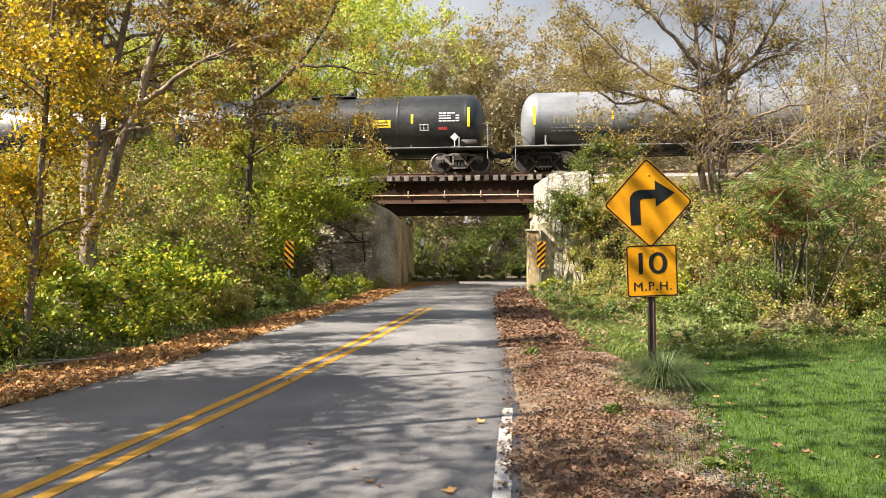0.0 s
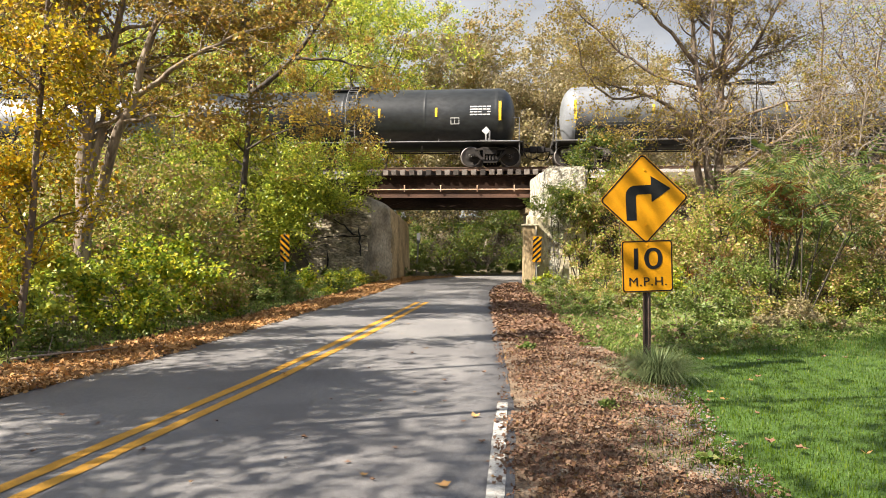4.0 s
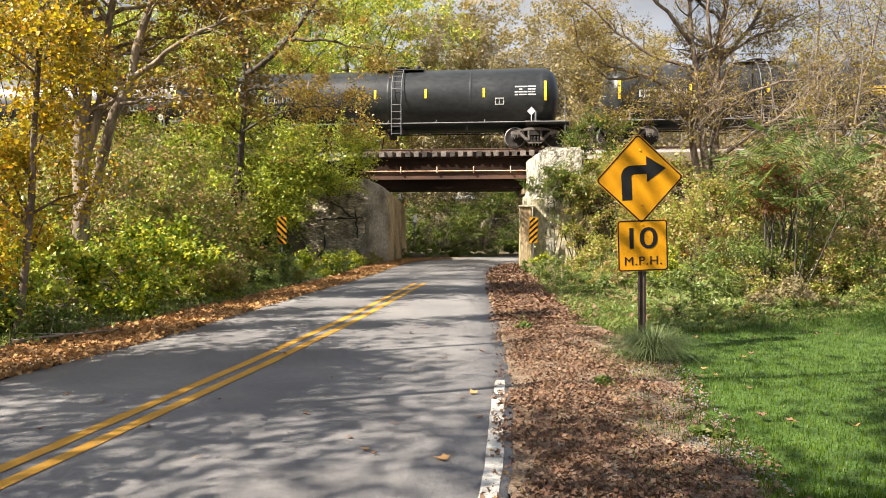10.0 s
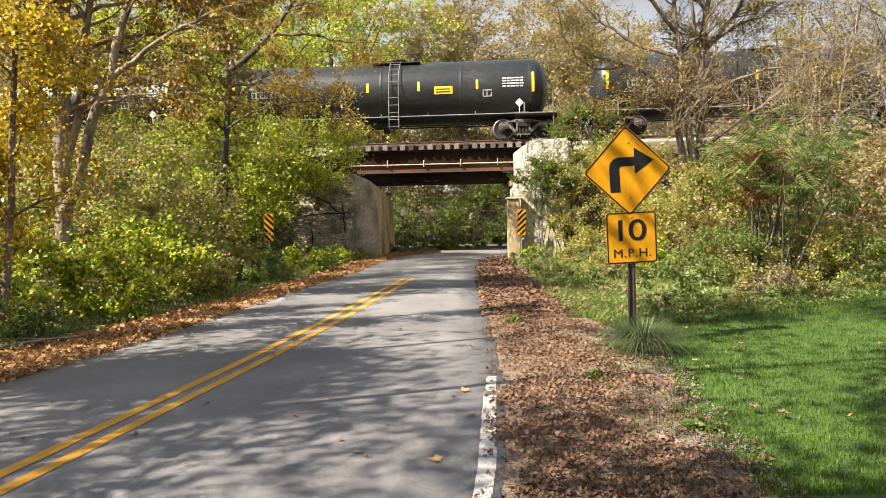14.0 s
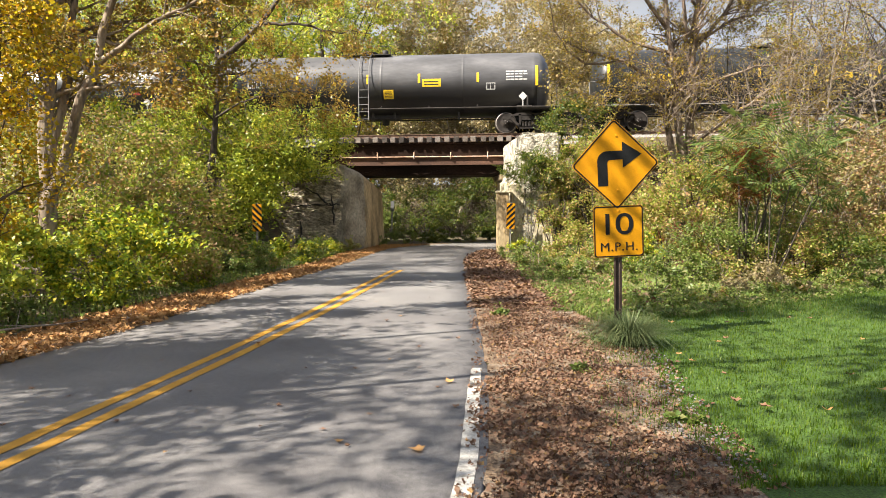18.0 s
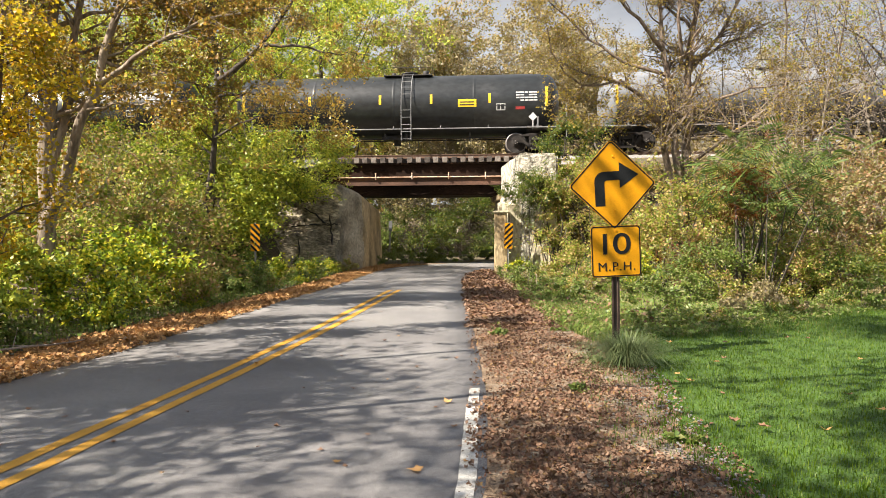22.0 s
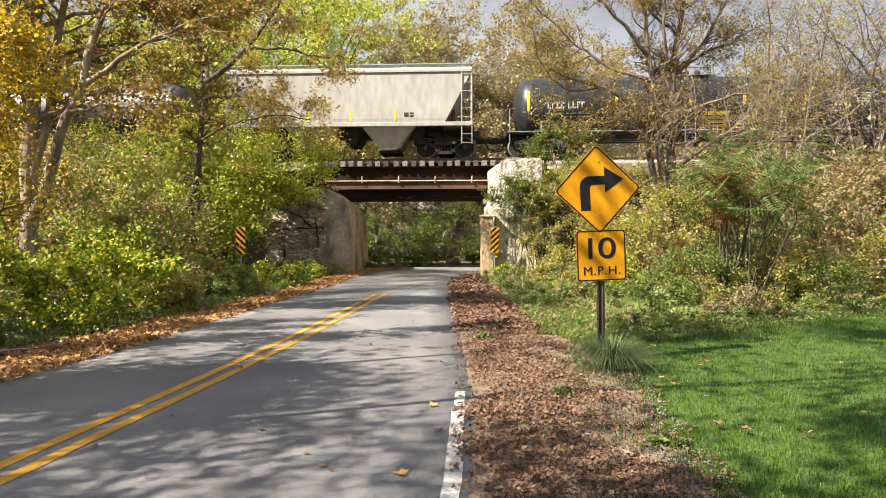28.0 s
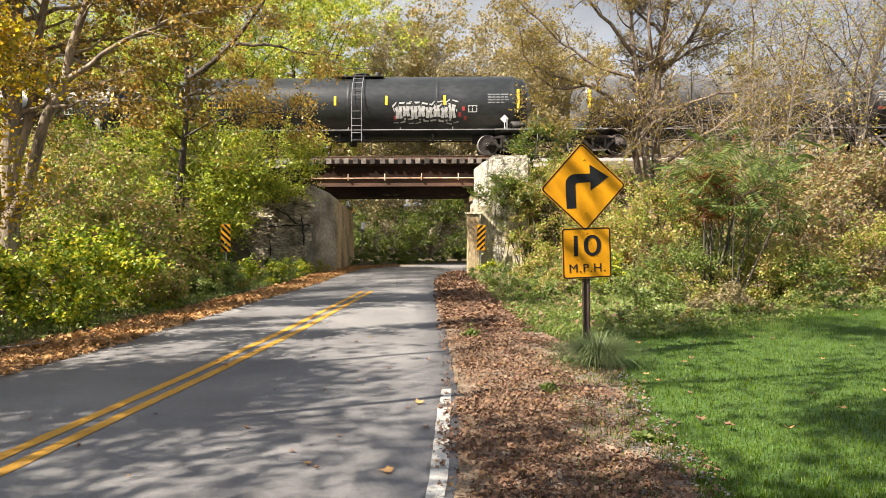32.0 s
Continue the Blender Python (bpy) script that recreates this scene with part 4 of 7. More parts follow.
def object_marker(m, slope, label):
    """Striped marker on a post at the edge of the opening."""
    t = holder("object_marker", m, label, "road marker", "object markers at the bridge")
    plate("panel", rounded(0.305, 0.914, 0.03, 3), -0.004, 0.0, "sign_yellow", t, m=pose(0, 0, 1.36))
    w, h = 0.150, 0.455
    for k in range(-4, 5):
        # stripes cut to the panel
        c = k * 0.205
        bm = bmesh.new()
        lo, hi = [], []
        for x in np.linspace(-w, w, 7):
            a, b = c + slope * x - 0.05, c + slope * x + 0.05
            a, b = max(-h, min(h, a)), max(-h, min(h, b))
            lo.append((x, a)), hi.append((x, b))
        keep = [(a, b) for a, b in zip(lo, hi) if b[1] - a[1] > 0.004]
        if len(keep) < 2:
            bm.free()
            continue
        prism(bm, [a for a, b in keep] + [b for a, b in keep][::-1], -0.0065, -0.0045)
        part("stripe", bm, "sign_black", t, m=pose(0, 0, 1.36))
    bm = bmesh.new()
    prism(bm, [(-0.03, 0), (-0.012, 0.025), (0.012, 0.025), (0.03, 0), (0.02, 0.0), (0.008, 0.018), (-0.008, 0.018), (-0.02, 0.0)], 0, 1)
    for v in bm.verts:
        x, y, z = v.co
        v.co = (x, z + 0.004, -0.2 + y * 2.05)
    part("post", bm, "post_grey", t)
    return t


object_marker(pose(-5.20, 23.5, 0.0, 0, 0, 10), -1.0, "yellow and black striped marker on post among weeds")
object_marker(pose(3.46, 24.85, 0.0, 0, 2, 0), 1.0, "yellow and black striped marker beside pale abutment")


def far_marker():
    t = holder("reflector_post", pose(-1.2, 37.6, 0, 0, 3, 0), "pale weathered reflector post past the bridge", "post")
    bm = bmesh.new()
    tube(bm, [(0, 0, -0.1), (0, 0, 1.75), (0.02, 0, 2.05)], [0.05, 0.045, 0.035], 7)
    part("post", bm, "post_grey", t)
    bm = bmesh.new()
    rbox(bm, -0.09, 0.09, -0.065, -0.05, 1.55, 2.1, 0.006)
    part("panel", bm, "mark_grey", t)


far_marker()
# ---- train ----
TANK_R, TANK_Z, TANK_L = 1.41, 2.28, 13.6
MESH = {}


def shared(name, material, make, smooth=False):
    """Mesh data built once and used by every car."""
    if name not in MESH:
        bm = bmesh.new()
        make(bm)
        me = bpy.data.meshes.new(name)
        if smooth:
            for f in bm.faces:
                f.smooth = True
        bm.to_mesh(me), bm.free()
        for one in (material if isinstance(material, tuple) else (material,)):
            me.materials.append(M[one])
        MESH[name] = me
    return MESH[name]


def wheelset_bm(bm):
    for s in (-1, 1):
        y = s * 0.755
        lathe(bm, [(y - s * 0.07, 0.30), (y - s * 0.07, 0.485), (y - s * 0.045, 0.485), (y - s * 0.03, 0.460), (y + s * 0.065, 0.457), (y + s * 0.068, 0.432)], 22, "y", mi=1, caps=False)
        lathe(bm, [(y - s * 0.06, 0.43), (y + s * 0.062, 0.431), (y + s * 0.058, 0.39), (y + s * 0.02, 0.30), (y + s * 0.03, 0.15), (y + s * 0.085, 0.13), (y + s * 0.085, 0.07)], 18, "y")
        # bearing end cap with three bolts
        lathe(bm, [(y + s * 0.10, 0.105), (y + s * 0.33, 0.105), (y + s * 0.345, 0.08), (y + s * 0.355, 0.03)], 14, "y")
        for k in range(3):
            a = k * 2.094
            lathe(bm, [(y + s * 0.34, 0.018), (y + s * 0.365, 0.018)], 6, "y", (math.cos(a) * 0.06, 0, math.sin(a) * 0.06), mi=1)
    tube(bm, [(0, -0.75, 0), (0, 0.75, 0)], 0.085, 10)


def side_frame_bm(bm, s):
    """Cast side frame of a truck: arched top, drooping middle, open windows."""
    if True:
        y0, y1 = (s * 0.93, s * 1.09) if s > 0 else (-1.09, -0.93)
        # pedestals over the bearings
        for sx in (-1, 1):
            prism(bm, [(sx * 0.70, 0.56), (sx * 1.04, 0.56), (sx * 1.09, 0.63), (sx * 1.02, 0.72), (sx * 0.66, 0.72)], y0, y1)
            prism(bm, [(sx * 0.66, 0.72), (sx * 0.98, 0.72), (sx * 0.30, 0.86), (sx * 0.28, 0.74)], y0, y1)
            prism(bm, [(sx * 0.72, 0.60), (sx * 0.62, 0.66), (sx * 0.24, 0.30), (sx * 0.30, 0.18)], y0, y1)
            prism(bm, [(sx * 0.24, 0.30), (sx * 0.32, 0.30), (sx * 0.32, 0.80), (sx * 0.24, 0.80)], y0, y1)
            prism(bm, [(sx * 0.74, 0.44), (sx * 0.78, 0.44), (sx * 0.78, 0.60), (sx * 0.74, 0.60)], y0, y1)
            prism(bm, [(sx * 1.00, 0.44), (sx * 1.04, 0.44), (sx * 1.04, 0.60), (sx * 1.00, 0.60)], y0, y1)
        prism(bm, [(-0.30, 0.74), (-0.30, 0.86), (0.30, 0.86), (0.30, 0.74)], y0, y1)
        prism(bm, [(-0.30, 0.16), (-0.30, 0.28), (0.30, 0.28), (0.30, 0.16)], y0, y1)


def springs_bm(bm, s):
    if True:
        for x in (-0.15, 0.0, 0.15):
            lathe(bm, [(0.28 + k * 0.028, 0.058 if k % 2 else 0.068) for k in range(8)], 7, "z", (x, s * 1.0, 0))
        box(bm, -0.22, 0.22, s * 1.0 - 0.09, s * 1.0 + 0.09, 0.54, 0.72)


def bolster_bm(bm):
    rbox(bm, -0.2, 0.2, -0.92, 0.92, 0.45, 0.70, 0.03)
    lathe(bm, [(0.70, 0.20), (0.80, 0.18)], 14, "z")


def coupler_bm(bm):
    rbox(bm, -0.05, 0.72, -0.09, 0.09, 0.74, 0.94, 0.03)
    rbox(bm, 0.62, 0.98, -0.17, 0.15, 0.70, 1.00, 0.05)
    box(bm, 0.20, 0.26, -0.55, 0.55, 0.90, 0.95)
    tube(bm, [(0.3, -0.45, 0.85), (0.5, -0.42, 0.45), (0.8, -0.3, 0.38), (1.0, -0.2, 0.5)], 0.03, 6)
    tube(bm, [(0.55, -0.1, 0.75), (0.55, -0.6, 0.9), (0.45, -1.2, 0.95)], 0.018, 5)


def tank_bm(bm):
    h, prof = TANK_L / 2, []
    prof = [(-h + 0.62 * (1 - math.cos(radians(90 * k / 8))), max(0.03, TANK_R * math.sin(radians(90 * k / 8)) ** 0.8)) for k in range(9)]
    full = prof + [(-h + 0.64, TANK_R + 0.004), (-h + 0.72, TANK_R + 0.004), (-h + 0.74, TANK_R), (-h + 0.80, TANK_R)]
    for x in (-3.3, 0.0, 3.3):
        full += [(x - 0.09, TANK_R), (x - 0.03, TANK_R), (x - 0.02, TANK_R + 0.003), (x + 0.02, TANK_R + 0.003), (x + 0.03, TANK_R), (x + 0.09, TANK_R)]
    full += [(h - 0.80, TANK_R), (h - 0.74, TANK_R), (h - 0.72, TANK_R + 0.004), (h - 0.64, TANK_R + 0.004)] + [(-x, r) for x, r in prof[::-1]]
    lathe(bm, full, 40, "x", (0, 0, TANK_Z))


def under_bm(bm):
    h = TANK_L / 2
    for s in (-1, 1):
        # stub sill, bolster saddle and end deck
        rbox(bm, *sorted((s * (h + 0.35), s * (h - 2.2))), -0.26, 0.26, 0.62, 0.98, 0.02)
        prism_x(bm, s * (h - 1.35), s * (h - 0.75), [(-1.15, 1.12), (-0.5, 0.80), (0.5, 0.80), (1.15, 1.12), (0.8, 1.30), (-0.8, 1.30)])
        rbox(bm, *sorted((s * (h + 0.35), s * (h - 1.15))), -1.5, 1.5, 1.0, 1.06, 0.008)
        box(bm, *sorted((s * (h + 0.30), s * (h + 0.36))), -1.45, 1.45, 0.88, 1.06)
    # belly: outlet, pipes, steam coils
    lathe(bm, [(0.52, 0.14), (0.95, 0.17)], 14, "z")
    tube(bm, [(-h + 2.2, -0.62, 0.74), (h - 2.2, -0.62, 0.74)], 0.035, 6)
    tube(bm, [(-h + 2.0, 0.5, 0.80), (h - 2.0, 0.5, 0.80)], 0.03, 6)
    for x in (-3.1, -0.45, 0.45, 3.1):
        box(bm, x - 0.04, x + 0.04, -0.66, -0.58, 0.66, 1.0)
    box(bm, -0.6, 0.6, -0.5, 0.5, 0.78, 0.92)


def prism_x(bm, x0, x1, outline):
    a = [bm.verts.new((x0, y, z)) for y, z in outline]
    b = [bm.verts.new((x1, y, z)) for y, z in outline]
    bm.faces.new(a), bm.faces.new(b[::-1])
    for i in range(len(a)):
        j = (i + 1) % len(a)
        bm.faces.new((a[i], b[i], b[j], a[j]))


def handrail_bm(bm):
    h = TANK_L / 2
    for s in (-1, 1):
        y = s * 1.54
        tube(bm, [(-h - 0.2, y, 1.06), (h + 0.2, y, 1.06)], 0.024, 6)
        for x in np.linspace(-h + 1.0, h - 1.0, 7):
            tube(bm, [(x, s * 1.30, 1.22), (x, y, 1.06)], 0.014, 4)
            tube(bm, [(x, y, 1.04), (x, y, 1.13)], 0.018, 4)
        for e in (-1, 1):
            x = e * (h - 0.95)
            box(bm, x - 0.03, x + 0.03, y - 0.02, y + 0.02, 1.04, 1.52)


def end_rail_bm(bm, e):
    h = TANK_L / 2
    x = e * (h + 0.22)
    for s in (-1, 1):
        y = s * 1.46
        tube(bm, [(x, y, 1.0), (x, y, 2.1), (x - e * 0.25, y, 2.1)], 0.02, 5)
        tube(bm, [(x, y, 1.0), (x, y, 0.55)], 0.016, 5)
        tube(bm, [(x, y - s * 0.4, 0.55), (x, y, 0.55)], 0.016, 5)
    tube(bm, [(x, -1.46, 2.0), (x, 1.46, 2.0)], 0.016, 5)


def ladder_bm(bm):
    for s in (-1, 1):
        pts = [[(x, s * 1.58, 0.55), (x, s * 1.58, 1.9)] for x in (-0.22, 0.22)]
        for x in (-0.22, 0.22):
            arc = [(x, s * 1.58, 0.55), (x, s * 1.58, 1.95)]
            for k in range(1, 7):
                a = radians(k * 13)
                arc.append((x, s * 1.53 * math.cos(a), TANK_Z + 1.53 * math.sin(a)))
            tube(bm, arc, 0.018, 5)
        for k in range(5):
            z = 0.62 + k * 0.32
            tube(bm, [(-0.22, s * 1.58, z), (0.22, s * 1.58, z)], 0.014, 4)
        for k in range(1, 6):
            a = radians(k * 13)
            tube(bm, [(-0.22, s * 1.53 * math.cos(a), TANK_Z + 1.53 * math.sin(a)), (0.22, s * 1.53 * math.cos(a), TANK_Z + 1.53 * math.sin(a))], 0.014, 4)


def platform_bm(bm):
    z = TANK_Z + TANK_R
    for s in (-1, 1):
        rbox(bm, -1.1, 1.1, *sorted((s * 0.42, s * 0.80)), z - 0.10, z - 0.06, 0.008)
        for x in (-1.1, 0.0, 1.1):
            tube(bm, [(x, s * 0.8, z - 0.1), (x, s * 0.8, z + 0.26)], 0.015, 4)
        tube(bm, [(-1.1, s * 0.8, z + 0.26), (1.1, s * 0.8, z + 0.26)], 0.015, 4)
    for x in (-1.1, 1.1):
        tube(bm, [(x, -0.8, z + 0.26), (x, 0.8, z + 0.26)], 0.015, 4)


def manway_bm(bm):
    z = TANK_Z + TANK_R
    lathe(bm, [(z - 0.06, 0.36), (z + 0.10, 0.36), (z + 0.11, 0.40), (z + 0.15, 0.40), (z + 0.18, 0.30)], 18, "z")
    lathe(bm, [(z - 0.05, 0.14), (z + 0.24, 0.14), (z + 0.27, 0.09)], 12, "z", (0.75, 0, 0))
    lathe(bm, [(z - 0.05, 0.09), (z + 0.18, 0.09)], 10, "z", (-0.75, 0, 0))


def curved(bm, x0, x1, z0, z1, lift=0.006, n=5):
    """A patch on the tank's near flank between two heights."""
    r = TANK_R + lift
    a0, a1 = math.asin((z0 - TANK_Z) / r), math.asin((z1 - TANK_Z) / r)
    rows = [[bm.verts.new((x, -r * math.cos(a0 + (a1 - a0) * k / n), TANK_Z + r * math.sin(a0 + (a1 - a0) * k / n))) for x in (x0, x1)] for k in range(n + 1)]
    for p, q in zip(rows, rows[1:]):
        bm.faces.new((p[0], p[1], q[1], q[0]))


def text_bars(car, x, z, h, groups, material, seed):
    """A row of short upright bars in place of characters."""
    rng = random.Random(seed)
    w = h * 0.62
    for g in groups:
        bm = bmesh.new()
        for _ in range(g):
            curved(bm, x, x + w * 0.30, z, z + h, n=2)
            if rng.random() < 0.7:
                curved(bm, x + w * 0.45, x + w * 0.78, z + h * 0.72, z + h, n=1)
            if rng.random() < 0.7:
                curved(bm, x + w * 0.45, x + w * 0.78, z, z + h * 0.25, n=1)
            x += w * 1.05
        x += w * 0.6
        part("lettering", bm, material, car, "painted lettering")


def truck(car, x, iron):
    t = new("truck")
    t.parent = car
    t.matrix_basis = pose(x, 0, 0)
    for s in (-1, 1):
        put("spring_nest", shared("springs%d" % s, "truck_dark", lambda bm: springs_bm(bm, s)), t)
        put("side_frame", shared("side_frame%d" % s + iron, iron, lambda bm: side_frame_bm(bm, s)), t)
    put("bolster", shared("bolster", "truck_dark", bolster_bm), t)
    for dx in (-0.889, 0.889):
        w = put("wheelset", shared("wheelset", ("truck_dark", "wheel_rim"), wheelset_bm, True), t, m=pose(dx, 0, 0.457))
        WHEELS.append(w)


WHEELS, CARS = [], []


def tank_car(s0, paint_mat, mark, label, iron="truck_iron", seed=1, letters=(4, 6), panel=None, square=None, stripes=True, rail="rail_white", worn=False, patches=(), length=15.1, ladder_x=0.4, square_w=0.78):
    """One tank car. s0: where its near end stands on the track at the start."""
    h = length / 2
    car = holder("tank_car", TRACK @ pose(s0 + h, 0, RAIL_TOP), label, "railway car", "cars of the freight train")
    longer = Matrix.Diagonal((length / TANK_L, 1, 1, 1))
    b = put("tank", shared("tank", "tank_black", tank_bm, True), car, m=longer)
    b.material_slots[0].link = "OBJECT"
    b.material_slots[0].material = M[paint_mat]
    put("underframe", shared("underframe", "frame_black", under_bm), car, m=longer)
    put("handrail", shared("handrail_" + rail, rail, handrail_bm), car, m=longer)
    for e in (-1, 1):
        put("end_rail", shared("end_rail%d_" % e + rail, rail, lambda bm: end_rail_bm(bm, e)), car, m=pose(e * (h - TANK_L / 2), 0, 0))
    put("ladder", shared("ladder", "rail_white" if rail == "rail_white" else "frame_black", ladder_bm), car, m=pose(ladder_x, 0, 0))
    put("platform", shared("platform", "frame_black", platform_bm), car, m=pose(ladder_x, 0, 0))
    put("manway", shared("manway", "frame_black", manway_bm, True), car, m=pose(ladder_x, 0, 0))
    for e in (-1, 1):
        truck(car, e * (h - 1.08), iron)
        put("coupler", shared("coupler", "truck_dark", coupler_bm), car, m=pose(e * (h + 0.05), 0, 0, 0, 0, 0 if e > 0 else 180))
    if stripes:
        # reflective stripes along the flank
        for x, z0, z1 in [(-h + 0.10, 2.0, 2.88), (h - 0.25, 2.0, 2.88)]:
            bm = bmesh.new()
            curved(bm, x + 0.45 * (x < 0) - 0.45 * (x > 0) * 1, x + 0.57 * (x < 0) - 0.33 * (x > 0), z0, z1)
            part("reflector", bm, "mark_yellow", car)
        for x in (-4.05, -0.85, 1.45, 4.05):
            bm = bmesh.new()
            curved(bm, x + 0.2, x + 0.31, 2.18, 2.60)
            part("reflector", bm, "mark_yellow", car)
    text_bars(car, -h + 1.45, 2.08, 0.30, letters, mark, seed)
    rng = random.Random(seed)
    for k in range(2):
        bm = bmesh.new()
        x = -h + 1.35
        while x < -h + 3.2:
            w = rng.uniform(0.08, 0.3)
            curved(bm, x, x + w, 1.72 + 0.13 * k, 1.77 + 0.13 * k, n=1)
            x += w + 0.07
        tagged(part("small_lettering", bm, "mark_grey", car), kind="stuff")
    # data panel and placard near the far end
    bm = bmesh.new()
    for r in range(4):
        for c in range(5):
            if rng.random() < 0.92:
                curved(bm, h - 1.98 + c * 0.19, h - 1.84 + c * 0.19 + rng.uniform(0, 0.04), 2.24 + r * 0.12, 2.30 + r * 0.12, n=1)
    part("data_panel", bm, "mark_white" if not worn else "mark_grey", car, "panel of unreadable white lettering")
    bm = bmesh.new()
    for x0, x1, z0, z1 in ((h - 2.85, h - 2.81, 1.85, 2.15), (h - 2.49, h - 2.45, 1.85, 2.15), (h - 2.85, h - 2.45, 2.11, 2.15), (h - 2.85, h - 2.45, 1.85, 1.89), (h - 2.68, h - 2.64, 1.85, 2.15)):
        curved(bm, x0, x1, z0, z1, n=1)
    part("frame_mark", bm, "mark_white", car)
    bm = bmesh.new()
    prism(bm, [(0, -0.19), (0.19, 0), (0, 0.19), (-0.19, 0)], -1.535, -1.525)
    box(bm, -0.02, 0.02, -1.54, -1.5, -0.42, -0.15)
    part("placard", bm, "mark_white", car, "white diamond placard", m=pose(h - 1.25, 0, 1.52))
    if seed % 3 == 0:
        bm = bmesh.new()
        curved(bm, h - 2.0, h - 1.6, 1.88, 2.0, n=1)
        part("red_mark", bm, "mark_red", car)
    if panel is not None:
        bm = bmesh.new()
        curved(bm, panel, panel + 0.82, 2.02, 2.36)
        part("warning_panel", bm, "mark_yellow", car, "yellow warning panel")
        for k in range(2):
            bm = bmesh.new()
            curved(bm, panel + 0.08, panel + 0.72, 2.09 + 0.12 * k, 2.14 + 0.12 * k, lift=0.010, n=1)
            tagged(part("small_lettering", bm, "frame_black", car), kind="stuff")
    for x in patches:
        bm = bmesh.new()
        curved(bm, x, x + 1.05, 2.02, 2.36)
        part("paint_patch", bm, "frame_black", car, "dark repainted patch")
    if square is not None:
        bm = bmesh.new()
        low = 1.92 - 0.86 * square_w
        curved(bm, square, square + square_w, low, 1.92)
        part("warning_panel", bm, "mark_yellow", car, "square yellow warning panel")
        for k in range(5):
            bm = bmesh.new()
            curved(bm, square + 0.1 * square_w, square + 0.85 * square_w, low + (0.12 + 0.16 * k) * square_w * 0.86, low + (0.17 + 0.16 * k) * square_w * 0.86, lift=0.010, n=1)
            tagged(part("small_lettering", bm, "frame_black", car), kind="stuff")
    if seed % 2:
        # brake reservoir on the end deck
        bm = bmesh.new()
        lathe(bm, [(h - 1.0, 0.10), (h - 0.94, 0.17), (h - 0.30, 0.17), (h - 0.24, 0.10)], 14, "x", (0, -1.25, 1.28))
        part("air_tank", bm, "rail_white" if paint_mat == "tank_white" else "frame_black", car, smooth=True)
    CARS.append((car, s0 + h))
    return car


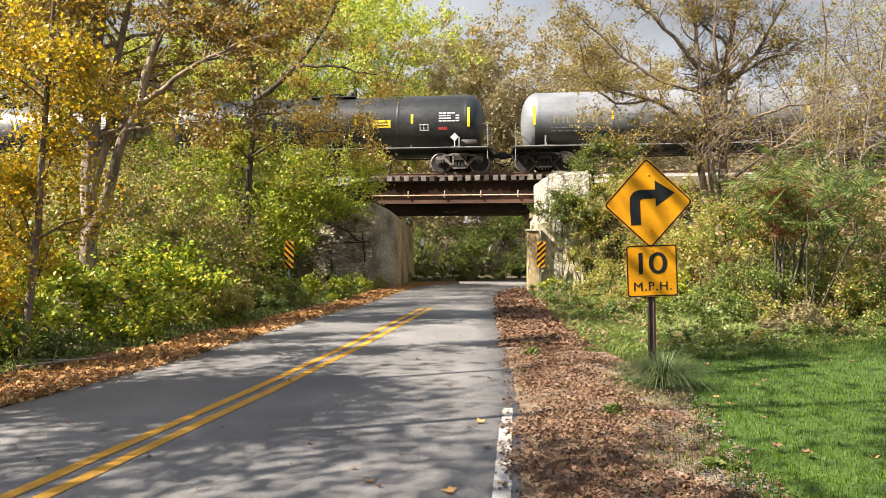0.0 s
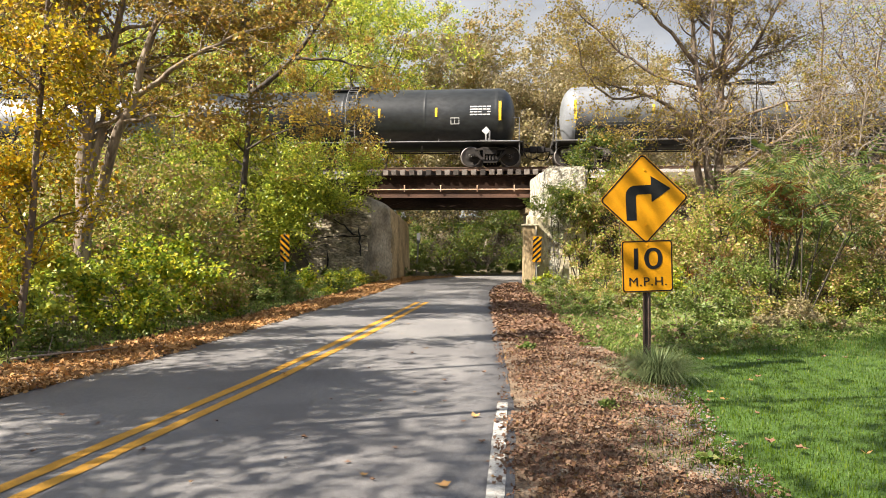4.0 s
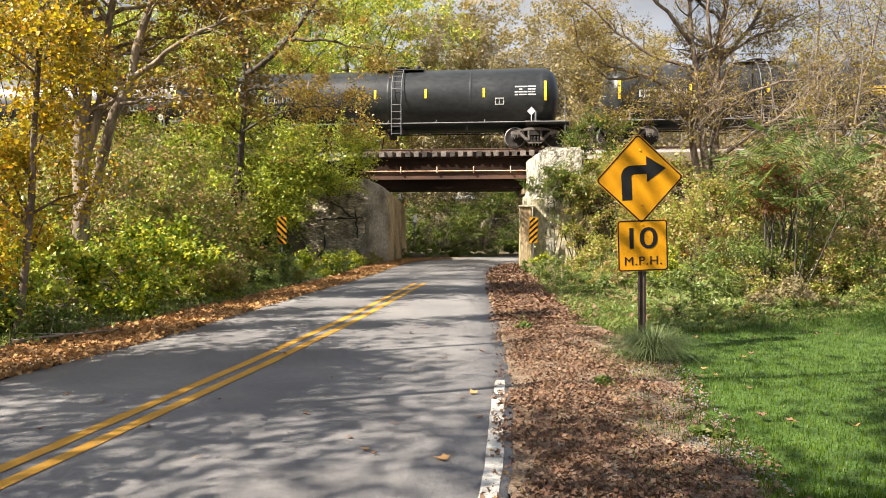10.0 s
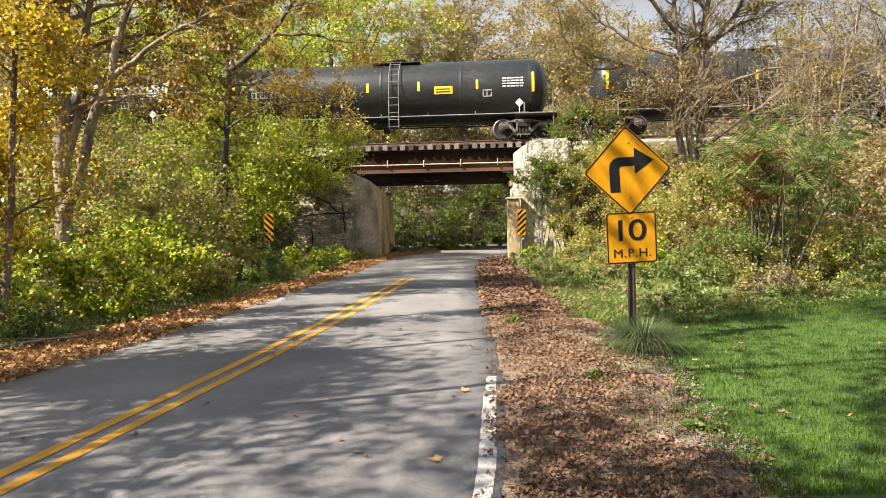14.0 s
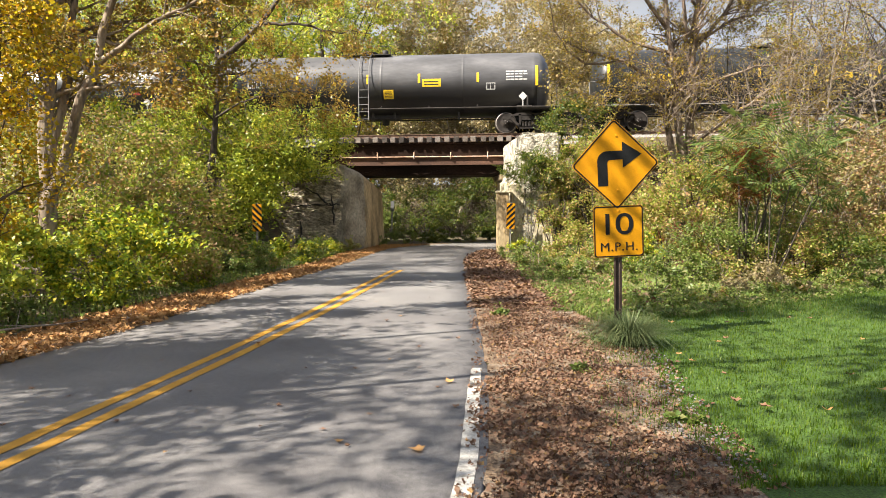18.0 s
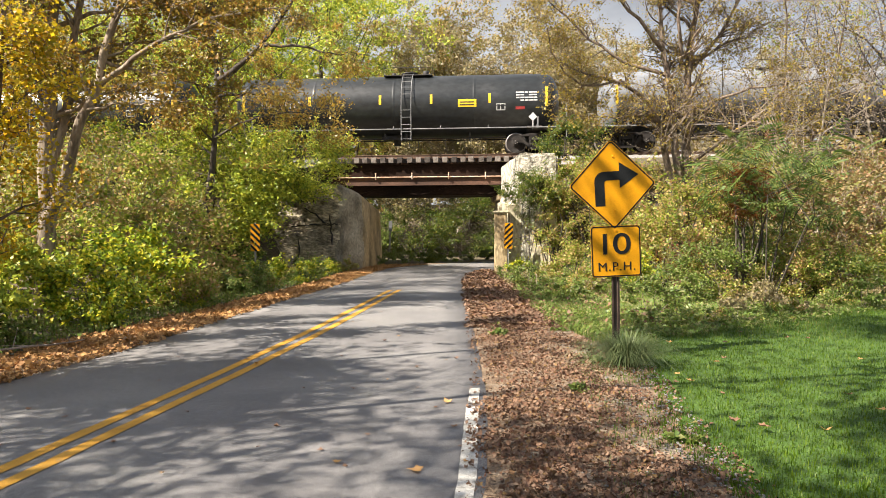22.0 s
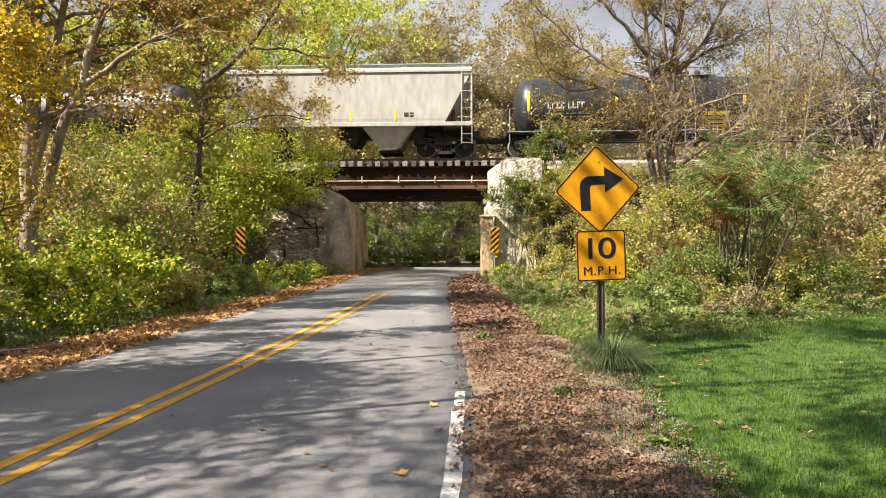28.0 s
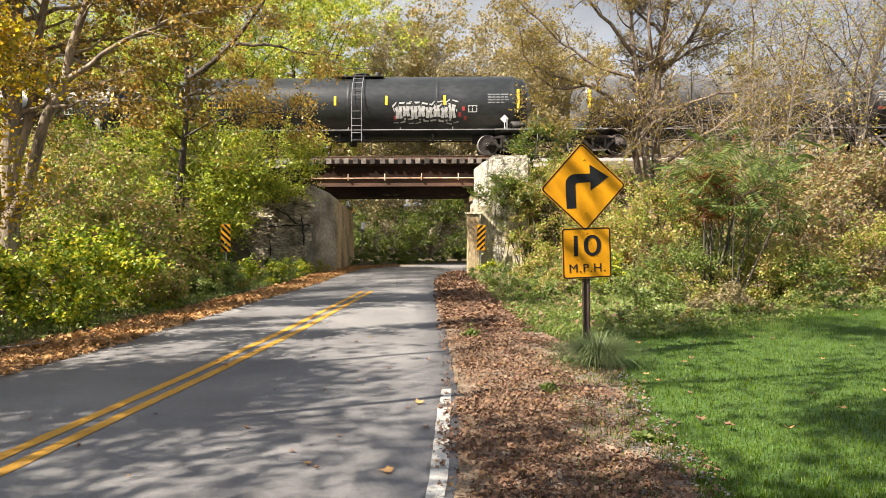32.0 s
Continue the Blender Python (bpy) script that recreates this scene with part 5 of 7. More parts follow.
def hopper_car(s0):
    L = 11.1
    car = holder("hopper_car", TRACK @ pose(s0 + L / 2, 0, RAIL_TOP), "cream covered hopper car with dark sheets between its lower bays", "railway car", "cars of the freight train")
    h = L / 2
    # body: section with sloped roof, ends sloping in below
    bm = bmesh.new()
    sec = [(-1.52, 1.42), (-1.56, 1.7), (-1.56, 3.75), (-1.40, 3.98), (-0.6, 4.10), (0.6, 4.10), (1.40, 3.98), (1.56, 3.75), (1.56, 1.7), (1.52, 1.42)]
    ends = []
    for x in np.linspace(-h + 0.05, h - 0.05, 25):
        ring = []
        for y, z in sec:
            k = min(1.0, max(0.0, (z - 1.42) / 2.2))
            lim = h - 0.05 - (1 - k) * 1.25
            ring.append(bm.verts.new((max(-lim, min(lim, x)), y, z)))
        ends.append(ring)
    for r, s in zip(ends, ends[1:]):
        for i in range(len(sec) - 1):
            if (r[i].co - s[i].co).length > 1e-4 or (r[i + 1].co - s[i + 1].co).length > 1e-4:
                bm.faces.new((r[i], r[i + 1], s[i + 1], s[i]))
    bm.faces.new(ends[0][::-1]), bm.faces.new(ends[-1])
    bmesh.ops.remove_doubles(bm, verts=bm.verts[:], dist=1e-4)
    part("body", bm, "hopper_cream", car)
    bm = bmesh.new()
    for s in (-1, 1):
        rbox(bm, -h, h, *sorted((s * 1.50, s * 1.64)), 1.34, 1.52, 0.015)
        rbox(bm, -h + 0.05, h - 0.05, *sorted((s * 1.44, s * 1.62)), 3.72, 3.84, 0.015)
    part("side_sill", bm, "hopper_cream", car)
    for i, x in enumerate((-1.75, 1.75)):
        # one discharge bay
        bm = bmesh.new()
        a = [bm.verts.new((x + dx, y, 1.40)) for dx, y in ((-1.22, -1.45), (1.22, -1.45), (1.22, 1.45), (-1.22, 1.45))]
        b = [bm.verts.new((x + dx, y, 0.38)) for dx, y in ((-0.36, -1.1), (0.36, -1.1), (0.36, 1.1), (-0.36, 1.1))]
        for k in range(4):
            bm.faces.new((a[k], a[(k + 1) % 4], b[(k + 1) % 4], b[k]))
        bm.faces.new(b)
        part("discharge_bay", bm, "hopper_cream", car)
        bm = bmesh.new()
        rbox(bm, x - 0.5, x + 0.5, -0.65, 0.65, 0.24, 0.38, 0.02)
        part("outlet_gate", bm, "truck_dark", car)
    for x0, x1 in ((-3.4, -2.75), (-0.75, 0.75), (2.75, 3.4)):
        bm = bmesh.new()
        prism(bm, [(x0, 1.40), (x1, 1.40), ((x0 + x1) / 2 + 0.18, 0.62), ((x0 + x1) / 2 - 0.18, 0.62)], -0.9, 0.9)
        part("slope_sheet", bm, "truck_dark", car)
    bm = bmesh.new()
    rbox(bm, -h - 0.3, h + 0.3, -0.25, 0.25, 0.95, 1.30, 0.02)
    for s in (-1, 1):
        rbox(bm, *sorted((s * (h + 0.05), s * (h - 1.3))), -1.5, 1.5, 1.24, 1.32, 0.01)
        box(bm, *sorted((s * (h - 0.9), s * (h - 0.85))), -0.5, 0.5, 1.3, 2.6)
    part("underframe", bm, "frame_black", car)
    for e in (-1, 1):
        for s in (-1, 1):
            bm = bmesh.new()
            for dx in (0.03, 0.48):
                tube(bm, [(e * (h - dx), s * 1.6, 0.55), (e * (h - dx), s * 1.6, 3.8)], 0.022, 5)
            for k in range(9):
                tube(bm, [(e * (h - 0.03), s * 1.6, 0.6 + k * 0.38), (e * (h - 0.48), s * 1.6, 0.6 + k * 0.38)], 0.016, 4)
            part("ladder", bm, "hopper_cream", car)
        bm = bmesh.new()
        for y in (-1.5, 1.5):
            box(bm, e * (h - 0.06) - 0.04, e * (h - 0.06) + 0.04, y - 0.05, y + 0.05, 1.3, 3.8)
        tube(bm, [(e * (h - 0.06), -1.5, 2.2), (e * (h - 0.06), 1.5, 2.2)], 0.02, 5)
        part("end_post", bm, "hopper_cream", car)
        truck(car, e * (h - 1.25), "truck_dark")
        put("coupler", shared("coupler", "truck_dark", coupler_bm), car, m=pose(e * (h + 0.2), 0, 0, 0, 0, 0 if e > 0 else 180))
    bm = bmesh.new()
    for s in (-1, 1):
        rbox(bm, -h + 0.1, h - 0.1, *sorted((s * 0.55, s * 0.95)), 4.22, 4.26, 0.006)
        for x in np.linspace(-h + 0.3, h - 0.3, 8):
            box(bm, x - 0.02, x + 0.02, *sorted((s * 0.6, s * 0.64)), 4.05, 4.24)
    part("roof_walk", bm, "sign_back", car)
    for x in (-2.6, 0.0, 2.6):
        bm = bmesh.new()
        rbox(bm, x - 1.1, x + 1.1, -0.4, 0.4, 4.08, 4.20, 0.02)
        part("roof_hatch", bm, "hopper_cream", car)
    for x in (-h + 1.55, -h + 3.7, -h + 5.6, -h + 7.6):
        bm = bmesh.new()
        box(bm, x, x + 0.10, -1.568, -1.562, 1.58, 2.05)
        part("reflector", bm, "mark_yellow", car)
    rng = random.Random(3)
    for z, n in ((2.52, 4), (2.12, 6)):
        bm = bmesh.new()
        for k in range(n):
            x = -h + 1.62 + k * 0.17
            top = rng.randrange(2)
            box(bm, x, x + 0.035, -1.568, -1.562, z, z + 0.22)
            box(bm, x + 0.035, x + 0.11, -1.568, -1.562, z + 0.185 * top, z + 0.035 + 0.185 * top)
        part("lettering", bm, "frame_black", car, "black lettering")
    bm = bmesh.new()
    for x0, x1, z0, z1 in ((h - 3.05, h - 2.85, 1.75, 1.95), (h - 2.80, h - 2.62, 1.75, 1.83), (h - 2.80, h - 2.62, 1.87, 1.95), (-h + 1.7, -h + 2.1, 1.75, 1.80), (-h + 2.3, -h + 2.7, 1.75, 1.80)):
        box(bm, x0, x1, -1.568, -1.562, z0, z1)
    part("data_panel", bm, "frame_black", car)
    CARS.append((car, s0 + h))
    return car


def graffiti(car):
    """Spray paint on a tank: pale jagged shapes with dark inner strokes, no lettering."""
    rng = random.Random(12)
    shapes = []
    for k in range(8):
        w, hh = 0.21, 0.36 + rng.uniform(-0.05, 0.06)
        x, zc = 2.25 + k * 0.34, 1.86 + 0.05 * (k % 2)
        pts = [(-w, -hh), (-w * 0.1, -hh * rng.uniform(0.8, 1.1)), (0.0, -hh * 0.35), (w * 0.25, -hh), (w * 1.15, -hh * 0.9), (w * 0.85, 0.0), (w * 1.1, hh * rng.uniform(0.8, 1.15)), (w * 0.1, hh), (-w * 0.15, hh * 0.4), (-w * 0.4, hh * 1.05), (-w * 1.15, hh * rng.uniform(0.6, 1.0)), (-w * 0.8, 0.05)]
        shapes.append((x, zc, pts))
    for lift, f, m, lab in ((0.006, 1.22, "mark_white", "white spray-painted outline"), (0.010, 1.0, "frame_black", "black spray-painted shapes"), (0.014, 0.72, "mark_white", "grey spray-painted shapes")):
        for x, zc, pts in shapes:
            bm = bmesh.new()
            vs = []
            for dx, dz in pts:
                z = zc + dz * f
                r = TANK_R + lift
                a = math.asin(max(-0.99, min(0.99, (z - TANK_Z) / r)))
                vs.append(bm.verts.new((x + dx * f, -r * math.cos(a), z)))
            c = bm.verts.new((x, -(TANK_R + lift) * math.cos(math.asin((zc - TANK_Z) / (TANK_R + lift))), zc))
            for i in range(len(vs)):
                bm.faces.new((c, vs[i], vs[(i + 1) % len(vs)]))
            part("spray_paint", bm, m, car, lab)
    for x, z in ((2.02, 1.62), (4.92, 1.75), (5.08, 2.0), (5.15, 1.6)):
        bm = bmesh.new()
        curved(bm, x, x + 0.12, z - 0.08, z + 0.1)
        part("spray_paint", bm, "mark_red", car, "red spray-painted patches")


BL = "black tank car with yellow reflective stripes, dusty paint"
WH = "grey-white tank car, dark stain and painted shade below the middle"
tank_car(-29.95, "tank_dust_sheen", "mark_white", BL, seed=2)
tank_car(-13.05, "tank_black", "mark_white", "black tank car with yellow panel and pale truck frames", seed=3, panel=2.5, length=15.0)
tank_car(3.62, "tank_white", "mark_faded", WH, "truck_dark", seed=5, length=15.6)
tank_car(21.3, "tank_black", "mark_yellow", "black tank car with yellow lettering and panel", "truck_dark", seed=4, panel=-2.5, length=15.6)
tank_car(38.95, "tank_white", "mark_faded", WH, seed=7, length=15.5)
tank_car(56.55, "tank_dust_sheen", "mark_yellow", "black tank car with yellow lettering, dust and painted sheen on upper flank", seed=9, panel=2.4, length=15.5)
tank_car(73.86, "tank_black", "mark_white", BL, seed=8, length=15.3)
tank_car(91.1, "tank_black", "mark_white", "black tank car with square yellow panel", seed=10, panel=3.3, square=0.7, length=14.8, ladder_x=-0.7)
tank_car(107.85, "tank_black", "mark_white", BL, seed=14, panel=2.4, length=14.8, ladder_x=0.6)
tank_car(124.6, "tank_black", "mark_white", "black tank car with yellow panel, pale truck frames", seed=6, panel=2.4, length=15.0)
tank_car(141.55, "tank_dust_sheen", "mark_white", "black tank car with bold white lettering, dust and painted sheen above", "truck_dark", seed=16, letters=(4, 5), panel=1.85, square=0.1, square_w=0.45, rail="frame_black", length=15.05, ladder_x=-0.75)
tank_car(158.45, "tank_black", "mark_yellow", "black tank car with yellow lettering", "truck_dark", seed=17, panel=2.4)
tank_car(175.65, "tank_black", "mark_white", "glossy black tank car with white lettering", "truck_dark", seed=18, letters=(4, 5), panel=2.9, length=14.9, ladder_x=0.6)
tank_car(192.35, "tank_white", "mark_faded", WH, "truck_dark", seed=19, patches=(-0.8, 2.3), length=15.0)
tank_car(209.25, "tank_dust_sheen", "mark_yellow", "grey-black tank car with yellow lettering", "truck_dark", seed=20, rail="frame_black", length=15.0)
hopper_car(226.25)
tank_car(239.2, "tank_black", "mark_white", "black tank car with square yellow panel", seed=22, letters=(4, 4), square=-0.05, square_w=1.15, length=16.5, ladder_x=-0.65)
g = tank_car(257.6, "tank_black", "mark_yellow", "black tank car with yellow lettering and spray paint", "truck_dark", seed=23, letters=(4, 6), worn=True, length=16.4, ladder_x=0.4)
graffiti(g)
tank_car(275.9, "tank_dust_sheen", "mark_white", BL, seed=24)
tank_car(292.9, "tank_black", "mark_white", BL, seed=26)
# ---- plants ----
def grow(rng, base, height, radius, stems=1, lean=0.12, levels=4, first=0.3, spread=0.75, kids=(6, 5, 4), droop=0.0, wander=0.12, fork=0.0, thick=0.44, reach=1.0):
    """Branches of one tree: lines of (points, radii, sides), and the points along its twigs."""
    lines, tips = [], []

    def shoot(p, d, length, r0, level):
        n = 7 if level == 0 else 5 if level == 1 else 3 if level == 2 else 2
        pts, rad = [p], [r0]
        dd = d / np.linalg.norm(d)
        for k in range(n):
            w = wander * (1 + 0.5 * level)
            dd = dd + rng.normal(0, w, 3) + np.array([0, 0, 0.06 if level < 2 else -droop])
            dd /= np.linalg.norm(dd)
            pts.append(pts[-1] + dd * length / n)
            rad.append(r0 * (1 - (k + 1) / n * (0.72 if level == 0 else 0.8)))
        lines.append((pts, rad, 8 if level == 0 else 5 if level == 1 else 3))
        pts = np.array(pts)
        if level >= 2:
            tips.extend(pts[1:])
            tips.extend((pts[1:] + pts[:-1]) / 2)
        if level + 1 >= levels:
            return
        for k in range(kids[min(level, len(kids) - 1)]):
            f = rng.uniform(first if level == 0 else 0.25, 1.0)
            i = min(int(f * n), n - 1)
            q = pts[i] + (pts[i + 1] - pts[i]) * (f * n - i)
            dirn = pts[i + 1] - pts[i]
            dirn = dirn / np.linalg.norm(dirn)
            side = rng.normal(size=3)
            side -= dirn * (side @ dirn)
            side /= np.linalg.norm(side)
            nd = dirn * (1 - spread * 0.6) + side * spread + np.array([0, 0, 0.18])
            shoot(q, nd, length * (reach if level == 0 else 1) * rng.uniform(0.42, 0.68) * (1.15 - 0.5 * f if level == 0 else 1), r0 * (1 - 0.7 * f) * thick + 0.003, level + 1)

    base = np.asarray(base, float)
    if fork:
        top = base + np.array([0.1, 0, fork])
        lines.append(([base, base * 0.5 + top * 0.5 + rng.normal(0, 0.05, 3), top, top + np.array([0.02, 0, 0.35])], [radius * 1.35, radius * 1.1, radius * 1.05, radius * 0.5], 10))
        base = top
    for s in range(stems):
        a = rng.uniform(0, 2 * np.pi) if not fork else s * 2 * np.pi / stems + rng.normal(0, 0.25)
        l = lean * (1 if stems == 1 else 1.6) * (rng.uniform(0.3, 1.5) if fork else 1)
        shoot(base + np.array([math.cos(a), math.sin(a), 0]) * (0.0 if stems == 1 else radius * 0.9), np.array([math.cos(a) * l, math.sin(a) * l, 1.0]), height * rng.uniform(0.85, 1.0), radius * (1 if stems == 1 else 0.75), 0)
    return lines, np.array(tips)


def tree(at, height, radius, leaf, count, size, label, seed, bark="bark", shape=LEAF, jitter=0.28, sink=0.2, group="", clump=1.7, **kw):
    rng = np.random.default_rng(seed)
    x, y = at
    shape = SLIP if shape is LEAF and y > 24 else shape
    z = float(ground_z(x, y)) - sink
    t = holder("tree", pose(x, y, z), label, "tree", group)
    lines, tips = grow(rng, (0, 0, 0), height, radius, **kw)
    tubes_mesh("trunk", lines, bark, t)
    if count:
        w = rng.exponential(1.0, len(tips)) ** clump + 0.03
        pick = tips[rng.choice(len(tips), count, p=w / w.sum())] + rng.normal(0, jitter, (count, 3)) * np.array([1, 1, 0.7])
        pick = pick[pick[:, 2] > 0.25]
        leaves("crown", pick, size, leaf, rng, t, shape)
    return t


def shrub(at, rad, height, leaf, count, size, label, seed, name="shrub", bark="bark_dark", shape=LEAF, clumps=26, category="shrub", low=0.05, stems=9, up=0.3, z=None, sprays=40, girth=1.0):
    """A bush: stems from one root, foliage in many uneven clumps with gaps between."""
    rng = np.random.default_rng(seed)
    x, y = at
    shape = SLIP if shape is LEAF and y > 24 else shape
    z = (float(ground_z(x, y)) if z is None else z) - 0.05
    t = holder(name, pose(x, y, z), label, category)
    thin = girth * min(1.0, max(0.12, height / 3.0))
    a = rng.normal(size=(clumps, 3))
    a /= np.linalg.norm(a, axis=1, keepdims=True)
    a *= rng.uniform(0.45, 1.0, (clumps, 1)) ** 0.6
    c = np.stack([a[:, 0] * rad[0], a[:, 1] * rad[1], height * (low + 0.5 * (1 - low) + a[:, 2] * 0.5 * (1 - low))], 1)
    cs = rng.uniform(0.12, 0.36, clumps) * min(rad[0], height * 0.6)
    lines = []
    for k in range(min(stems, clumps)):
        p0 = np.array([rng.normal(0, 0.12 * rad[0]), rng.normal(0, 0.12 * rad[1]), 0.0])
        e = c[k]
        mid = (p0 + e) / 2 + np.array([0, 0, 0.15 * height]) + rng.normal(0, 0.08 * height, 3)
        lines.append(([p0, p0 * 0.4 + mid * 0.6, mid, e * 0.6 + mid * 0.4, e], [r * thin for r in (0.03, 0.025, 0.02, 0.014, 0.006)], 4))
    for k in range(clumps * 2):
        e = c[k % clumps] + rng.normal(0, 1, 3) * cs[k % clumps] * 1.3
        s = c[k % clumps] + rng.normal(0, 0.3, 3) * cs[k % clumps]
        e[2] = max(e[2], 0.05)
        lines.append(([s, (s + e) / 2 + rng.normal(0, 0.05, 3), e], [0.010 * thin, 0.008 * thin, 0.003 * thin], 3))
    sp = []
    for k in range(sprays):
        b0 = c[rng.integers(0, clumps)]
        out = b0 / np.array([rad[0], rad[1], height]) - np.array([0, 0, 0.35])
        dv = out / (np.linalg.norm(out) + 1e-6) + rng.normal(0, 0.35, 3) + np.array([0, 0, 0.35])
        ln = rng.uniform(0.18, 0.42) * min(height, 2.6)
        q = [b0 + dv * ln * f + np.array([0, 0, -0.25 * ln * f * f]) for f in (0, 0.4, 0.75, 1.0)]
        q = [np.array([v[0], v[1], max(v[2], 0.05)]) for v in q]
        lines.append((q, [0.012 * thin, 0.009 * thin, 0.006 * thin, 0.003 * thin], 3))
        f = rng.uniform(0.1, 1.0, max(6, count // 260))
        sp.append(b0 + dv * (ln * f)[:, None] + np.array([0, 0, -0.25]) * (ln * f * f)[:, None] + rng.normal(0, 0.06, (len(f), 3)))
    tagged(tubes_mesh("stem", lines, bark, t), kind="stuff")
    w = cs ** 2
    idx = rng.choice(clumps, count, p=w / w.sum())
    d = rng.normal(size=(count, 3))
    d /= np.linalg.norm(d, axis=1, keepdims=True)
    d *= np.abs(rng.normal(0.55, 0.42, (count, 1)))
    p = c[idx] + d * cs[idx][:, None] * np.array([1.25, 1.25, 0.85])
    p = np.concatenate([p] + sp)
    p = p[p[:, 2] > 0.02]
    leaves("foliage", p, size, leaf, rng, t, shape, up=up)
    return t


def bend(rng, pts, n, wander):
    """A smooth line through a few points, with a little wander."""
    p = np.asarray(pts, float)
    u = np.concatenate([[0], np.cumsum(np.linalg.norm(np.diff(p, axis=0), axis=1))])
    t = np.linspace(0, u[-1], n)
    q = np.stack([np.interp(t, u, p[:, k]) for k in range(3)], 1)
    for _ in range(2):
        q[1:-1] = 0.25 * q[:-2] + 0.5 * q[1:-1] + 0.25 * q[2:]
    q[1:-1] += rng.normal(0, wander, (n - 2, 3))
    return q, u[-1]


def limb_tree(at, limbs, leaf, count, size, label, seed, bark="bark", shape=LEAF, jitter=0.1, every=0.32, shoot=(0.7, 1.9), flat=0.55, clump=1.8, sink=0.15, bare=0.3, group=""):
    """A tree by its main limbs, (points, base radius, tip radius) each; side shoots and twigs grow from them."""
    rng = np.random.default_rng(seed)
    x, y = at
    shape = SLIP if shape is LEAF and y > 24 else shape
    t = holder("tree", pose(x, y, float(ground_z(x, y)) - sink), label, "tree", group)
    lines, tips = [], []

    def side_shoot(p, d, length, r0, level):
        n = (5, 4, 3)[level]
        pts, rad = [p], [r0]
        dd = d / np.linalg.norm(d)
        for k in range(n):
            dd = dd + rng.normal(0, 0.17, 3) + np.array([0, 0, 0.03])
            dd /= np.linalg.norm(dd)
            pts.append(pts[-1] + dd * length / n)
            rad.append(max(r0 * (1 - 0.8 * (k + 1) / n), 0.0025))
        lines.append((pts, rad, 5 if level == 0 else 3))
        pts = np.array(pts)
        if level:
            tips.extend(pts[1:])
            tips.extend((pts[1:] + pts[:-1]) / 2)
        if level == 2:
            return
        for _ in range((5, 4)[level]):
            f = rng.uniform(0.2, 1.0)
            i = min(int(f * n), n - 1)
            q = pts[i] + (pts[i + 1] - pts[i]) * (f * n - i)
            fork(q, pts[i + 1] - pts[i], length * rng.uniform(0.35, 0.65), r0 * (1 - 0.6 * f) * 0.6, level + 1)

    def fork(q, along, length, r, level):
        along = along / np.linalg.norm(along)
        s = rng.normal(size=3) * np.array([1, 1, flat])
        s -= along * (s @ along)
        s /= np.linalg.norm(s) + 1e-6
        side_shoot(q, along * 0.55 + s * 0.8 + np.array([0, 0, 0.08]), length, max(r, 0.004), level)

    for pts, r0, r1 in limbs:
        q, length = bend(rng, pts, 12, 0.035)
        f = np.linspace(0, 1, 12)
        lines.append((q, r0 + (r1 - r0) * f ** 0.8, 9 if r0 > 0.1 else 6))
        for _ in range(int(length * (1 - bare) / every)):
            g = rng.uniform(bare, 1.0) * 10.99
            i = int(g)
            fork(q[i] + (q[i + 1] - q[i]) * (g - i), q[i + 1] - q[i], rng.uniform(*shoot) * (1.1 - 0.04 * g), (r0 + (r1 - r0) * g / 11) * 0.42, 0)
    tubes_mesh("trunk", lines, bark, t)
    tips = np.array(tips)
    w = rng.exponential(1.0, len(tips)) ** clump + 0.03
    p = tips[rng.choice(len(tips), count, p=w / w.sum())] + rng.normal(0, jitter, (count, 3)) * np.array([1, 1, 0.6])
    leaves("crown", p[p[:, 2] > 0.3], size, leaf, rng, t, shape)
    return t


